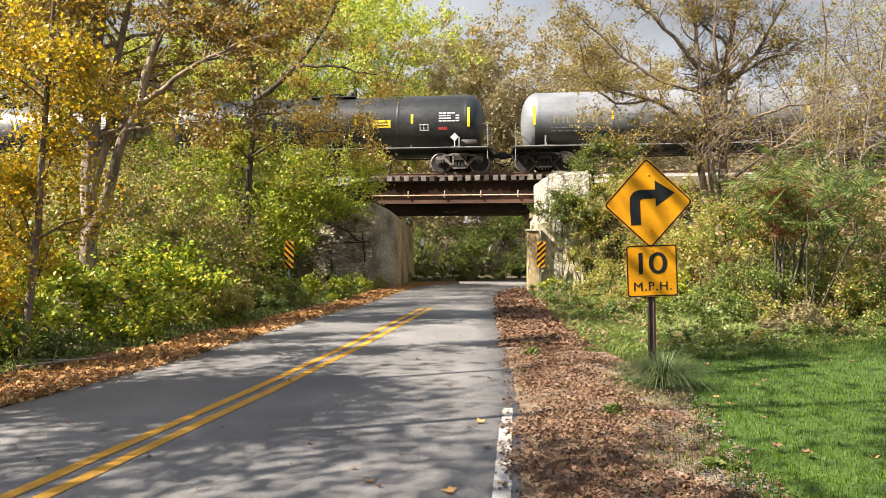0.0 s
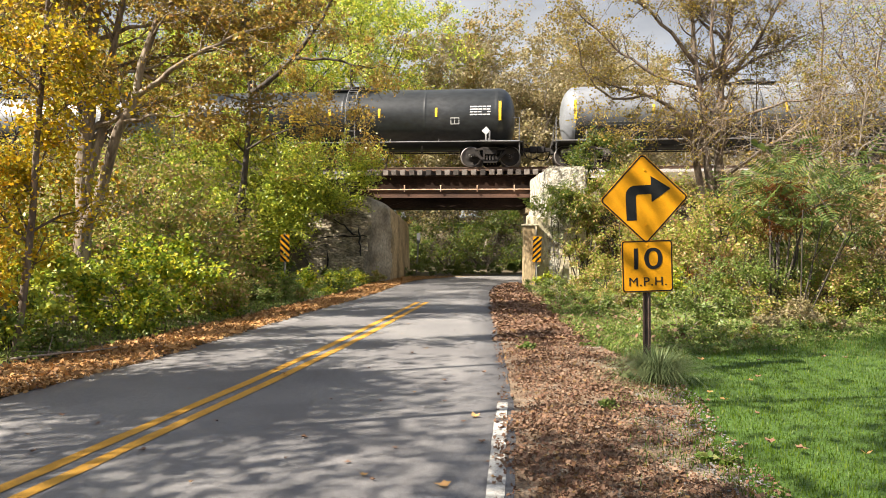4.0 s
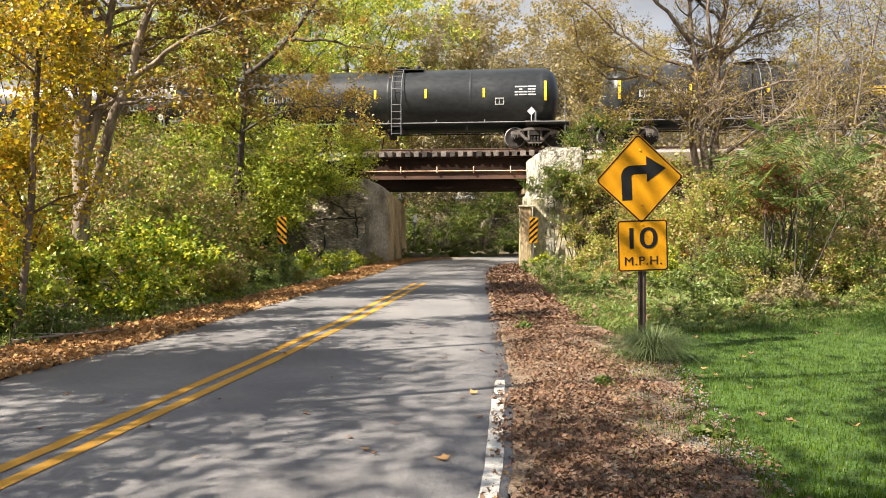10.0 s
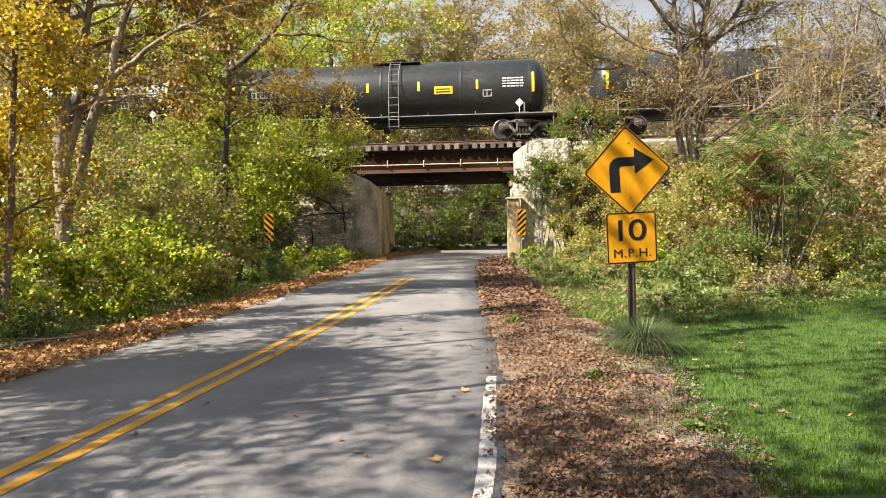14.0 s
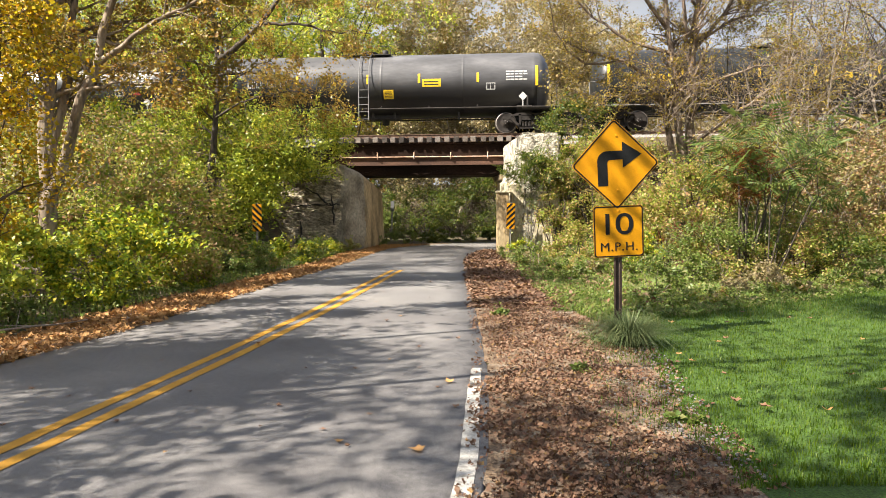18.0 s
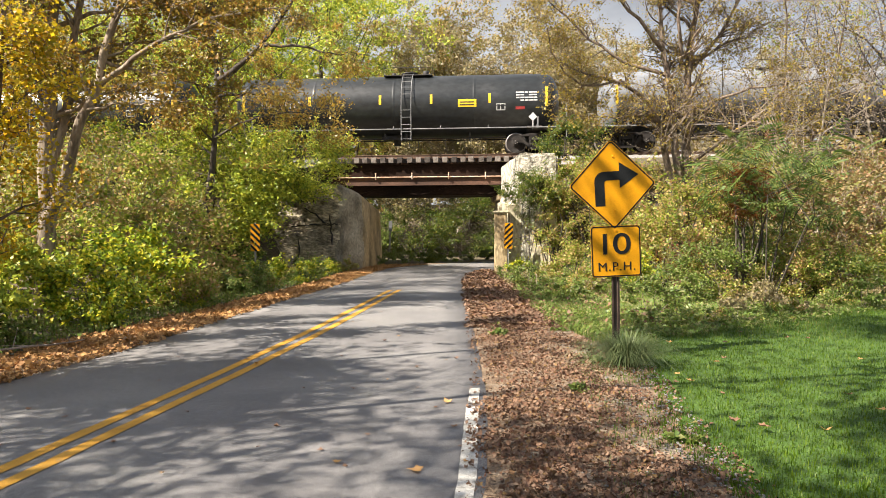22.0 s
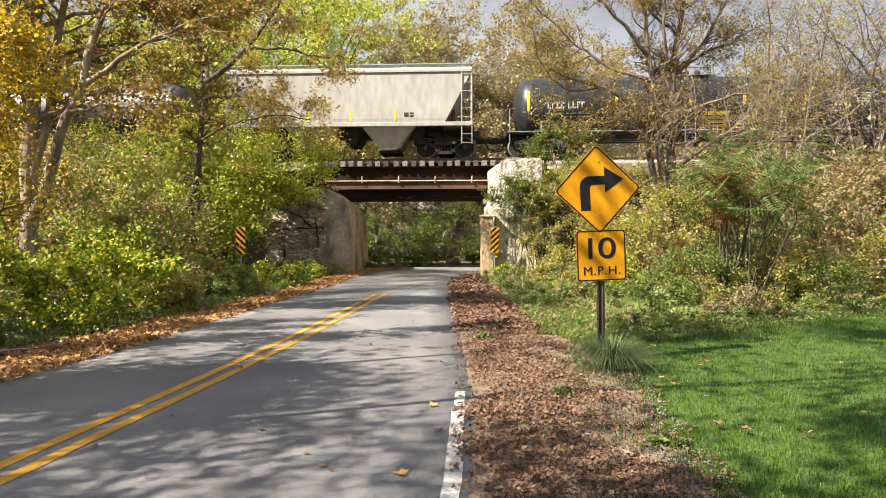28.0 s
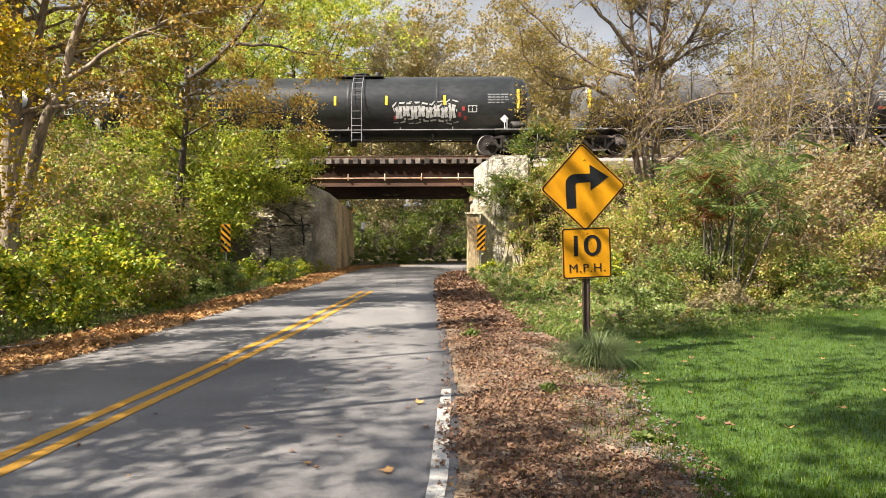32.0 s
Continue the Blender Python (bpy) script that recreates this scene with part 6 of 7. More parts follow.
# left of the road: young maples and brush
tree((-5.62, 9.2), 8.0, 0.055, "leaf_yellow", 12000, 0.066, "young maple with golden yellow autumn leaves", 11, "bark", LOBED, 0.12, lean=0.03, kids=(22, 5, 4), first=0.08, spread=0.8, reach=0.22)
tree((-7.5, 11.7), 7.5, 0.045, "leaf_yellow", 9000, 0.068, "slender maple sapling with yellow leaves", 17, "bark", LOBED, 0.12, lean=0.05, kids=(18, 5, 4), first=0.1, spread=0.8, reach=0.3)
limb_tree((-7.0, 13.3), [
    ([(0.1, 0, 0), (0.17, 0, 1.45), (0.26, 0, 3.7), (0.39, 0.1, 5.45), (0.31, 0.1, 7.6), (0.3, 0.2, 11.0)], 0.19, 0.03),
    ([(0.21, 0, 2.3), (0.5, 0.1, 3.6), (0.64, 0.2, 4.7), (0.85, 0.3, 6.0), (1.2, 0.5, 8.5)], 0.11, 0.03),
    ([(0.2, 0, 1.7), (0.42, -0.05, 2.15), (0.78, -0.1, 2.95), (1.2, -0.2, 4.15), (1.5, -0.2, 5.1), (1.9, -0.1, 6.3), (2.3, 0, 8.8)], 0.12, 0.03),
    ([(1.25, -0.2, 4.25), (1.77, -0.4, 4.53), (2.26, -0.5, 4.75), (2.7, -0.6, 5.1), (3.6, -0.7, 5.35), (4.7, -0.8, 5.5)], 0.06, 0.012),
    ([(0.7, 0.2, 4.9), (1.4, 0.5, 5.2), (2.1, 0.6, 5.25), (3.4, 0.9, 5.7)], 0.045, 0.01),
    ([(1.37, -0.2, 4.7), (2.4, 0.3, 4.5), (3.6, 0.6, 4.25)], 0.04, 0.01),
    ([(1.07, -0.2, 3.8), (2.1, -0.5, 3.85), (3.1, -0.6, 3.9)], 0.035, 0.01),
    ([(0.39, 0.1, 5.4), (1.5, 0.4, 5.9), (2.8, 0.6, 6.0), (4.1, 0.9, 6.3)], 0.045, 0.01),
    ([(0.35, 0.1, 4.7), (-0.4, 0.2, 5.6), (-1.1, 0.3, 6.3)], 0.04, 0.01),
    ([(1.8, -0.1, 6.0), (2.9, -0.6, 6.6), (4.2, -0.8, 6.8)], 0.04, 0.01),
    ([(0.3, 0.1, 6.6), (-0.8, -0.3, 7.3), (-2.0, -0.6, 7.8)], 0.04, 0.01),
], "leaf_olive", 25000, 0.075, "multi-stemmed tree with olive and brown thinning leaves", 12, "bark_pale", LOBED, 0.10, every=0.25, shoot=(0.6, 1.5))
limb_tree((-7.0, 24.4), [
    ([(0, 0, 0), (0, 0, 2.4), (0.28, 0, 4.7), (0.45, 0, 6.7), (0.3, 0, 8.0), (0.2, 0, 10.0), (0, 0, 13.5)], 0.15, 0.03),
    ([(0.45, 0, 6.8), (1.4, -0.5, 7.3), (2.15, -0.8, 7.75), (2.85, -1.0, 8.8), (3.75, -1.2, 10.1), (4.5, -1.3, 11.8)], 0.11, 0.03),
    ([(2.15, -0.8, 7.75), (3.3, -1.0, 7.7), (4.5, -1.2, 7.4), (5.7, -1.4, 7.3)], 0.06, 0.012),
    ([(0.4, 0, 6.2), (1.5, 0.4, 6.4), (2.8, 0.6, 6.2), (3.9, 0.8, 5.8)], 0.06, 0.012),
    ([(0.3, 0, 8.0), (-1.0, 0.3, 9.0), (-2.5, 0.5, 9.8)], 0.07, 0.015),
    ([(0.3, 0, 8.6), (1.0, 0.4, 10.0), (2.0, 0.6, 11.8)], 0.08, 0.02),
    ([(0.35, 0, 5.6), (-1.2, -0.6, 6.1), (-3.0, -0.9, 6.2)], 0.06, 0.012),
    ([(0.3, 0, 4.8), (1.5, -0.8, 5.3), (3.0, -1.2, 5.5), (4.2, -1.4, 5.3)], 0.05, 0.012),
    ([(0.35, 0, 5.4), (1.3, -1.0, 6.0), (2.6, -1.6, 6.5)], 0.05, 0.012),
    ([(0.2, 0, 9.5), (-1.2, -0.5, 10.6), (-2.6, -0.7, 12.0)], 0.06, 0.015),
], "leaf_olive", 21000, 0.095, "dark-trunked tree leaning over the bank, yellowing leaves", 14, "bark_dark", LEAF, 0.14, every=0.32, shoot=(0.8, 2.0))
tree((-9.7, 14.2), 10.0, 0.08, "leaf_olive", 10000, 0.095, "slender tree with olive-brown leaves", 20, "bark_dark", LEAF, 0.2, lean=0.06, kids=(18, 5, 4), first=0.4, spread=0.85, reach=0.5)
tree((-10.5, 15.5), 12.0, 0.17, "leaf_olive", 14000, 0.10, "tree with yellowing brown leaves", 15, "bark_dark", LEAF, 0.22, lean=0.1, kids=(12, 5, 4), first=0.3)
tree((-16.5, 25.0), 12.0, 0.15, "leaf_olive", 14000, 0.12, "tree with dense olive-brown leaves", 19, "bark_dark", LEAF, 0.26, lean=0.08, kids=(14, 6, 5), first=0.12)
tree((-13.5, 27.0), 12.0, 0.18, "leaf_olive", 9000, 0.11, "tree with thinning brown-green leaves", 16, "bark_dark", LEAF, 0.22, lean=0.1, kids=(12, 6, 5), first=0.25)
shrub((-6.9, 25.6), (2.9, 1.5), 5.6, "leaf_bright", 24000, 0.115, "large leafy green bush hiding the bank", 21, clumps=95, sprays=90)
shrub((-4.3, 27.6), (2.3, 1.2), 2.9, "leaf_bright", 13000, 0.10, "bright green bush hanging over the abutment", 22, clumps=60, low=0.0, z=2.75, sprays=90)
shrub((-6.0, 26.8), (1.5, 0.9), 4.8, "leaf_bright", 10000, 0.10, "leafy green bush before the abutment corner", 34, clumps=44, low=0.25)
shrub((-9.4, 21.6), (2.2, 1.8), 4.3, "leaf_mixed", 9900, 0.105, "tall leafy green roadside bush", 23, clumps=54, bark="twig_pale")
shrub((-12.0, 22.5), (2.6, 2.0), 4.2, "leaf_mixed", 11100, 0.11, "bush with mixed green and brown leaves", 24, clumps=48, bark="twig_pale")
shrub((-7.1, 20.2), (1.9, 1.4), 2.4, "leaf_mixed", 8600, 0.095, "shaded green and brown undergrowth", 25, clumps=44)
shrub((-5.5, 17.4), (1.2, 1.3), 1.2, "leaf_mixed", 6200, 0.080, "low brushy roadside undergrowth", 26, clumps=36)
shrub((-7.6, 16.6), (2.0, 1.5), 2.5, "leaf_mixed", 7600, 0.09, "tangled brown and green brush", 27, clumps=42, bark="twig_pale", sprays=90)
shrub((-5.7, 13.6), (1.3, 1.3), 1.7, "leaf_green", 4600, 0.085, "yellow-green leafy roadside saplings", 28, clumps=36)
shrub((-6.6, 10.6), (1.0, 1.2), 1.5, "leaf_bright", 5500, 0.09, "yellow-green leafy weeds by the road", 29, clumps=30)
shrub((-5.9, 9.6), (0.7, 0.8), 1.1, "leaf_bright", 3800, 0.075, "leafy yellow-green bush at the road edge", 35, clumps=24)
shrub((-5.2, 11.6), (0.7, 1.1), 1.2, "leaf_green", 3300, 0.075, "leafy green bush at the road edge", 36, clumps=30)
shrub((-4.6, 14.6), (0.6, 1.3), 1.0, "leaf_mixed", 5500, 0.065, "low tangled bush at the road edge", 37, clumps=30, bark="twig_pale")
shrub((-4.1, 17.8), (0.5, 1.3), 0.75, "leaf_weed", 4500, 0.06, "low green weeds at the road edge", 38, clumps=26)
shrub((-9.2, 13.0), (2.0, 1.6), 2.0, "leaf_mixed", 7400, 0.10, "tangled brush with some yellow leaves", 30, clumps=40, bark="twig_pale")
shrub((-4.6, 21.6), (1.0, 1.0), 0.7, "leaf_green", 4300, 0.080, "low green roadside weeds", 31, clumps=28)
shrub((-3.9, 27.4), (0.9, 0.5), 0.6, "leaf_dark", 2100, 0.072, "low weeds at the foot of the abutment", 32, clumps=20)
shrub((-6.0, 24.6), (1.2, 0.7), 0.9, "leaf_dark", 3700, 0.090, "dark weeds before the wing wall", 33, clumps=26)

# right of the road
limb_tree((8.93, 22.4), [
    ([(0, 0, 0), (0.1, 0, 3.0), (0.15, 0, 5.4), (-0.1, 0, 6.4), (0.1, 0, 7.65), (0.5, 0, 9.1), (0.9, 0.2, 12.0)], 0.24, 0.03),
    ([(-0.2, -0.1, 1.4), (-0.67, -0.2, 3.97), (-0.87, -0.2, 5.5), (-1.15, -0.3, 6.0), (-2.2, -0.6, 6.4), (-3.4, -0.9, 6.5), (-4.4, -1.2, 6.9)], 0.17, 0.02),
    ([(-0.05, -0.1, 1.8), (-0.35, -0.15, 4.6), (-0.5, -0.1, 5.4), (-0.45, 0, 6.7), (-0.75, 0.1, 7.8), (-0.9, 0.2, 11.0)], 0.17, 0.04),
    ([(-0.7, 0.1, 7.6), (-1.6, -0.2, 8.5), (-2.2, -0.3, 9.1), (-3.0, -0.4, 9.8), (-3.8, -0.5, 11.2)], 0.08, 0.02),
    ([(-0.45, 0, 6.7), (-1.4, 0.3, 6.9), (-2.7, 0.5, 7.8), (-3.6, 0.7, 8.7), (-4.8, 0.8, 9.8)], 0.075, 0.015),
    ([(-2.2, -0.6, 6.4), (-3.7, -1.0, 6.1), (-4.5, -1.3, 6.8), (-4.9, -1.5, 8.2)], 0.05, 0.012),
    ([(-0.87, -0.2, 5.5), (-2.0, -0.8, 5.25), (-3.3, -1.3, 5.1), (-4.5, -1.6, 5.4)], 0.05, 0.012),
    ([(0.12, 0, 3.9), (0.75, -0.3, 4.3), (1.45, -0.6, 4.85), (2.2, -0.9, 5.4), (3.2, -1.1, 6.8)], 0.09, 0.02),
    ([(0.0, 0, 7.1), (0.75, 0.2, 7.3), (1.45, 0.4, 8.3), (2.2, 0.5, 9.6), (2.8, 0.6, 11.2)], 0.09, 0.02),
    ([(0.12, 0, 5.6), (1.2, -0.5, 6.0), (2.6, -0.9, 6.3), (4.2, -1.2, 6.5)], 0.07, 0.012),
    ([(-0.05, 0, 6.6), (1.0, 0.5, 7.6), (2.4, 0.9, 8.3), (4.0, 1.2, 9.1)], 0.07, 0.015),
    ([(1.45, -0.6, 4.85), (2.6, -1.0, 4.9), (3.9, -1.3, 5.3)], 0.045, 0.01),
    ([(-0.1, 0, 7.0), (-0.3, -0.3, 8.6), (-0.3, -0.5, 11.0)], 0.08, 0.02),
    ([(0.2, 0, 8.3), (-0.6, 0.6, 9.4), (-1.6, 1.0, 10.8)], 0.06, 0.02),
], "leaf_gold", 30000, 0.068, "spreading multi-stemmed tree, half bare, yellow-brown leaves", 41, "bark", LEAF, 0.09, every=0.14, shoot=(0.7, 1.9), flat=0.7, bare=0.34)
tree((13.6, 25.0), 9.0, 0.09, "leaf_gold", 3000, 0.08, "thin half-bare tree on the bank", 42, "bark", LEAF, 0.12, stems=3, lean=0.3, kids=(9, 6, 5), first=0.2, spread=0.8)
shrub((6.3, 25.0), (1.5, 1.2), 3.7, "leaf_mixed", 11300, 0.079, "bush of mixed green and tan leaves against the abutment", 51, clumps=46)
shrub((4.25, 24.9), (0.95, 0.35), 3.9, "leaf_dark", 420, 0.30, "green sapling with compound leaves before the abutment", 52, clumps=24, low=0.5, shape=PINNATE, stems=4, sprays=10, girth=0.5)
shrub((6.0, 26.4), (1.3, 0.7), 1.5, "leaf_dark", 5500, 0.085, "leafy green bush on top of the abutment", 64, clumps=30, z=4.3)
shrub((8.3, 20.4), (1.9, 1.3), 3.3, "leaf_mixed", 15000, 0.079, "tangled bush with green, tan and reddish leaves", 53, clumps=60)
shrub((11.6, 21.0), (2.6, 1.6), 4.0, "leaf_mixed", 14200, 0.082, "brushy bush on the railway bank", 54, clumps=60)
shrub((7.55, 14.7), (1.45, 0.9), 3.7, "leaf_sumac", 180, 0.42, "sumac bush with feathery compound leaves", 55, shape=PINNATE, clumps=30, low=0.40, up=0.9, stems=6, sprays=12, bark="bark_dark", girth=0.6)
shrub((7.3, 15.0), (0.7, 0.5), 3.0, "leaf_red", 120, 0.36, "sumac with rusty red compound leaves", 56, shape=PINNATE, clumps=14, low=0.6, up=0.5, sprays=4)
shrub((8.9, 15.9), (1.1, 0.8), 3.1, "leaf_sumac", 110, 0.40, "smaller sumac with green compound leaves", 65, shape=PINNATE, clumps=20, low=0.3, up=0.9, sprays=8, stems=4, girth=0.5)
shrub((10.6, 17.2), (1.7, 1.1), 3.2, "leaf_rusty", 8500, 0.08, "brush with rusty brown and green leaves", 66, clumps=44, bark="twig_pale", sprays=80)
shrub((13.4, 19.0), (2.2, 1.6), 3.8, "leaf_rusty", 11300, 0.084, "tan brush with dry leaves", 57, clumps=46, bark="twig_pale", sprays=80)
shrub((6.6, 18.0), (1.3, 0.9), 2.1, "leaf_mixed", 9000, 0.072, "low tangle of weeds with yellowing leaves", 58, clumps=42)
shrub((5.4, 17.2), (0.8, 0.6), 1.3, "leaf_green", 4500, 0.07, "yellow-green bush behind the sign", 67, clumps=26)
shrub((6.5, 16.6), (0.5, 0.4), 1.25, "leaf_red", 500, 0.06, "dark shrub with red-brown stems", 68, clumps=14, bark="stem_red", stems=14, low=0.5)
shrub((9.0, 15.0), (1.7, 0.8), 1.5, "leaf_mixed", 11000, 0.05, "green weeds along the lawn edge", 59, clumps=40)
shrub((7.0, 15.3), (1.3, 0.7), 1.4, "leaf_weed", 8000, 0.05, "tall green weeds under the sumac", 69, clumps=34, sprays=70)
shrub((9.3, 14.4), (0.9, 0.5), 1.0, "leaf_dark", 6000, 0.05, "dark green low bush at the lawn edge", 70, clumps=26)
shrub((12.4, 15.4), (2.0, 0.9), 2.0, "leaf_mixed", 11000, 0.06, "dense green weeds along the lawn edge", 60, clumps=40)
shrub((5.5, 22.2), (1.2, 1.4), 1.4, "leaf_mixed", 6300, 0.064, "low green verge weeds", 61, clumps=30)

tree((15.4, 21.5), 9.0, 0.10, "leaf_gold", 3600, 0.08, "half-bare tree with rusty yellow leaves", 43, "bark_dark", LEAF, 0.12, stems=3, lean=0.2, kids=(10, 6, 5), first=0.15, spread=0.8)
tree((18.0, 25.0), 11.0, 0.2, "leaf_green", 9000, 0.09, "dark-trunked tree with green and rusty leaves", 44, "bark_dark", LEAF, 0.16, stems=1, lean=0.05, kids=(14, 6, 5), first=0.15, spread=0.8)
tree((12.0, 21.0), 7.0, 0.06, "leaf_gold", 900, 0.075, "slender bare tree with a few rusty leaves", 45, "twig_pale", LEAF, 0.12, stems=2, lean=0.25, kids=(12, 6, 4), first=0.15, spread=0.85)
tree((16.2, 24.0), 9.5, 0.08, "leaf_gold", 1800, 0.08, "slender bare tree with a few rusty leaves", 46, "twig_pale", LEAF, 0.12, stems=2, lean=0.25, kids=(12, 6, 4), first=0.15, spread=0.85)
shrub((5.1, 24.8), (0.7, 0.35), 3.4, "leaf_mixed", 4200, 0.079, "leafy bush beside the pale abutment", 62, clumps=28)
shrub((3.95, 24.9), (0.5, 0.3), 0.6, "leaf_green", 2000, 0.057, "green weeds at the foot of the abutment", 63, clumps=14)

# brush along the top of the bank, before the rails
rng = random.Random(77)
for i, s in enumerate((-25, -22, -19.5, -17, -14.5, -12, -9.5, -7.2, 7.4, 9.4, 11.6, 13.8, 16, 18.2, 20.5, 23)):
    d = -4.3 + rng.uniform(-0.5, 0.4)
    x, y = s * TU[0] + d * TN[0], 32.63 + s * TU[1] + d * TN[1]
    shrub((x, y), (1.5, 1.0), rng.uniform(1.7, 2.5) * (1.0 if s < 0 else 0.55), ("leaf_mixed", "leaf_tan", "leaf_green")[i % 3], 4600, 0.10, "dry brush on top of the railway bank", 300 + i, clumps=30, bark="twig_pale")

# woods behind the railway
far = []
kinds = [("leaf_bright", "tall tree with bright green leaves", 71, 18), ("leaf_orange", "tall tree with orange-tan autumn leaves", 72, 17), ("leaf_tan", "bare-branched tree with tan leaves", 73, 13), ("leaf_green", "tall green tree behind the railway", 74, 19)]
for i, (lf, lab, sd, ht) in enumerate(kinds):
    far.append(tree([(-6.0, 46), (1.0, 54), (7.0, 46), (-12, 54)][i], ht, 0.22, lf, 24000, 0.18, lab, sd, "twig_pale" if lf == "leaf_tan" else "bark_dark", LEAF, 0.24, group="woods behind the railway", clump=1.5, kids=(14, 5, 3), first=0.1, spread=0.8))
spots = [(-17, 49, 3), (-22, 55, 1), (-28, 50, 0), (-6, 62, 3), (4.5, 58, 1), (11, 60, 2), (15, 50, 2), (30, 54, 2), (18, 62, 1), (-12, 46, 0), (3.0, 47, 2), (11, 44, 2), (-26, 45, 0)]
for x, y, k in spots:
    copy_thing(far[k], pose(x, y, float(ground_z(x, y)) - 0.3, 0, 0, rng.uniform(0, 360)))
# undergrowth under and past the bridge, woodland shade put into its darker leaf colours
for i, (x, y, r, h, lf) in enumerate([(-3.4, 41.5, 2.2, 2.6, "leaf_weed"), (0.5, 42.5, 2.6, 3.0, "leaf_dark"), (5.0, 41.8, 2.8, 3.8, "leaf_dark"), (9.5, 43.0, 3.0, 4.0, "leaf_dark"), (-8.5, 41.0, 2.6, 4.6, "leaf_brown_shaded"), (2.5, 46.0, 3.2, 5.6, "leaf_brown_shaded"), (-3.0, 46.5, 3.2, 5.0, "leaf_brown_shaded"), (8.0, 40.0, 2.0, 2.4, "leaf_dark"), (14, 42, 3.0, 5.0, "leaf_tan"), (20, 41, 3.0, 5.0, "leaf_brown_shaded"), (-14, 42, 3.0, 5.0, "leaf_brown_shaded"), (-20, 43, 3.0, 5.0, "leaf_tan")]):
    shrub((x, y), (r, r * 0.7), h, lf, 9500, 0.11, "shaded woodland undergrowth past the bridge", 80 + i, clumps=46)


def far_woods():
    """The wooded slope that closes the view behind the nearer trees."""
    rng = np.random.default_rng(99)
    for lf, x0, x1, n, top in (("leaf_orange", -60, 20, 24000, 19), ("leaf_green", -65, -5, 22000, 21), ("leaf_tan", -10, 75, 22000, 14), ("leaf_olive", -20, 75, 20000, 15)):
        k = 90
        cx, cy = rng.uniform(x0, x1, k), rng.uniform(70, 95, k)
        hz = top * rng.uniform(0.55, 1.05, k)
        i = rng.integers(0, k, n)
        u = rng.uniform(0, 1, n) ** 0.8
        r = 3.2 * np.sqrt(np.clip(1.05 - u, 0, 1)) * rng.uniform(0.2, 1, n) ** 0.5
        a = rng.uniform(0, 2 * np.pi, n)
        x, y = cx[i] + r * np.cos(a), cy[i] + r * np.sin(a)
        z = ground_z(cx[i], cy[i]) + hz[i] * u
        tagged(leaves("far_woods", np.stack([x, y, z], 1), 0.60, lf, rng, None, SLIP), "distant autumn woods on rising ground", "woods", kind="stuff")


far_woods()
# unseen trees beside and behind the viewpoint, placed to shade road and lawn
shade = tree((-10.8, 2.6), 9.5, 0.12, "leaf_olive", 6000, 0.14, "roadside maple with thinning leaves", 91, "bark", LEAF, 0.32, clump=3.0, kids=(14, 6, 4), first=0.36, spread=0.9)
for x, y, turn in ((-11.0, -1.8, 200), (-13.6, 0.4, 40)):
    copy_thing(shade, pose(x, y, -0.2, 0, 0, turn))
# added crowns, thinned and spaced to dapple the lawn but clear the sign
tree((-9.8, 4.2), 10.5, 0.12, "leaf_olive", 8000, 0.13, "roadside maple with a thin high crown", 94, "bark", LEAF, 0.22, clump=2.6, kids=(14, 6, 4), first=0.60, spread=0.9, reach=0.32, lean=0.02)
tree((-6.8, 5.6), 15.0, 0.07, "leaf_olive", 4200, 0.14, "tall thin-crowned maple beside the road", 93, "bark", LEAF, 0.22, clump=2.6, kids=(14, 6, 4), first=0.55, spread=0.9, reach=0.36, lean=0.02)
tree((-6.1, 3.9), 14.5, 0.065, "leaf_olive", 2200, 0.14, "tall sparse maple beside the road", 95, "bark", LEAF, 0.26, clump=2.0, kids=(14, 6, 4), first=0.58, spread=0.9, reach=0.36, lean=0.02)
tree((-5.3, 1.7), 15.5, 0.075, "leaf_olive", 4200, 0.14, "tall thin-crowned maple by the road", 92, "bark", LEAF, 0.26, clump=3.0, kids=(14, 6, 4), first=0.5, spread=0.9, reach=0.3, lean=0.02)


# ---- ground cover ----
def scatter(rng, rows, n, y0, y1, z, inset=0.0, power=1.0):
    yy = [r[0] for r in rows]
    y = y0 + (y1 - y0) * rng.uniform(0, 1, n) ** power
    a = np.interp(y, yy, [r[1] for r in rows]) - inset
    b = np.interp(y, yy, [r[2] for r in rows]) + inset
    x = a + (b - a) * rng.uniform(0, 1, n)
    return np.stack([x, y, ground_z(x, y) + z + rng.uniform(0, 0.03, n)], 1)


def drift(p, rng, rows, keep=0.35):
    """Thins leaves in patches and towards the outer edge, so that dirt shows between."""
    b = np.interp(p[:, 1], [r[0] for r in rows], [r[2] for r in rows])
    a = np.interp(p[:, 1], [r[0] for r in rows], [r[1] for r in rows])
    f = (p[:, 0] - a) / (b - a)
    n = np.sin(p[:, 0] * 5.1 + 1.3 * np.sin(p[:, 1] * 2.3)) * np.sin(p[:, 1] * 3.7 + 1.7 * np.sin(p[:, 0] * 3.1))
    q = np.clip(1.0 - 0.85 * np.clip(f - 0.35, 0, 1) / 0.65 + 0.55 * n - 0.95 * np.exp(-((f + 0.02) / 0.13) ** 2), keep * 0.3, 1)
    return p[rng.uniform(0, 1, len(p)) < q]


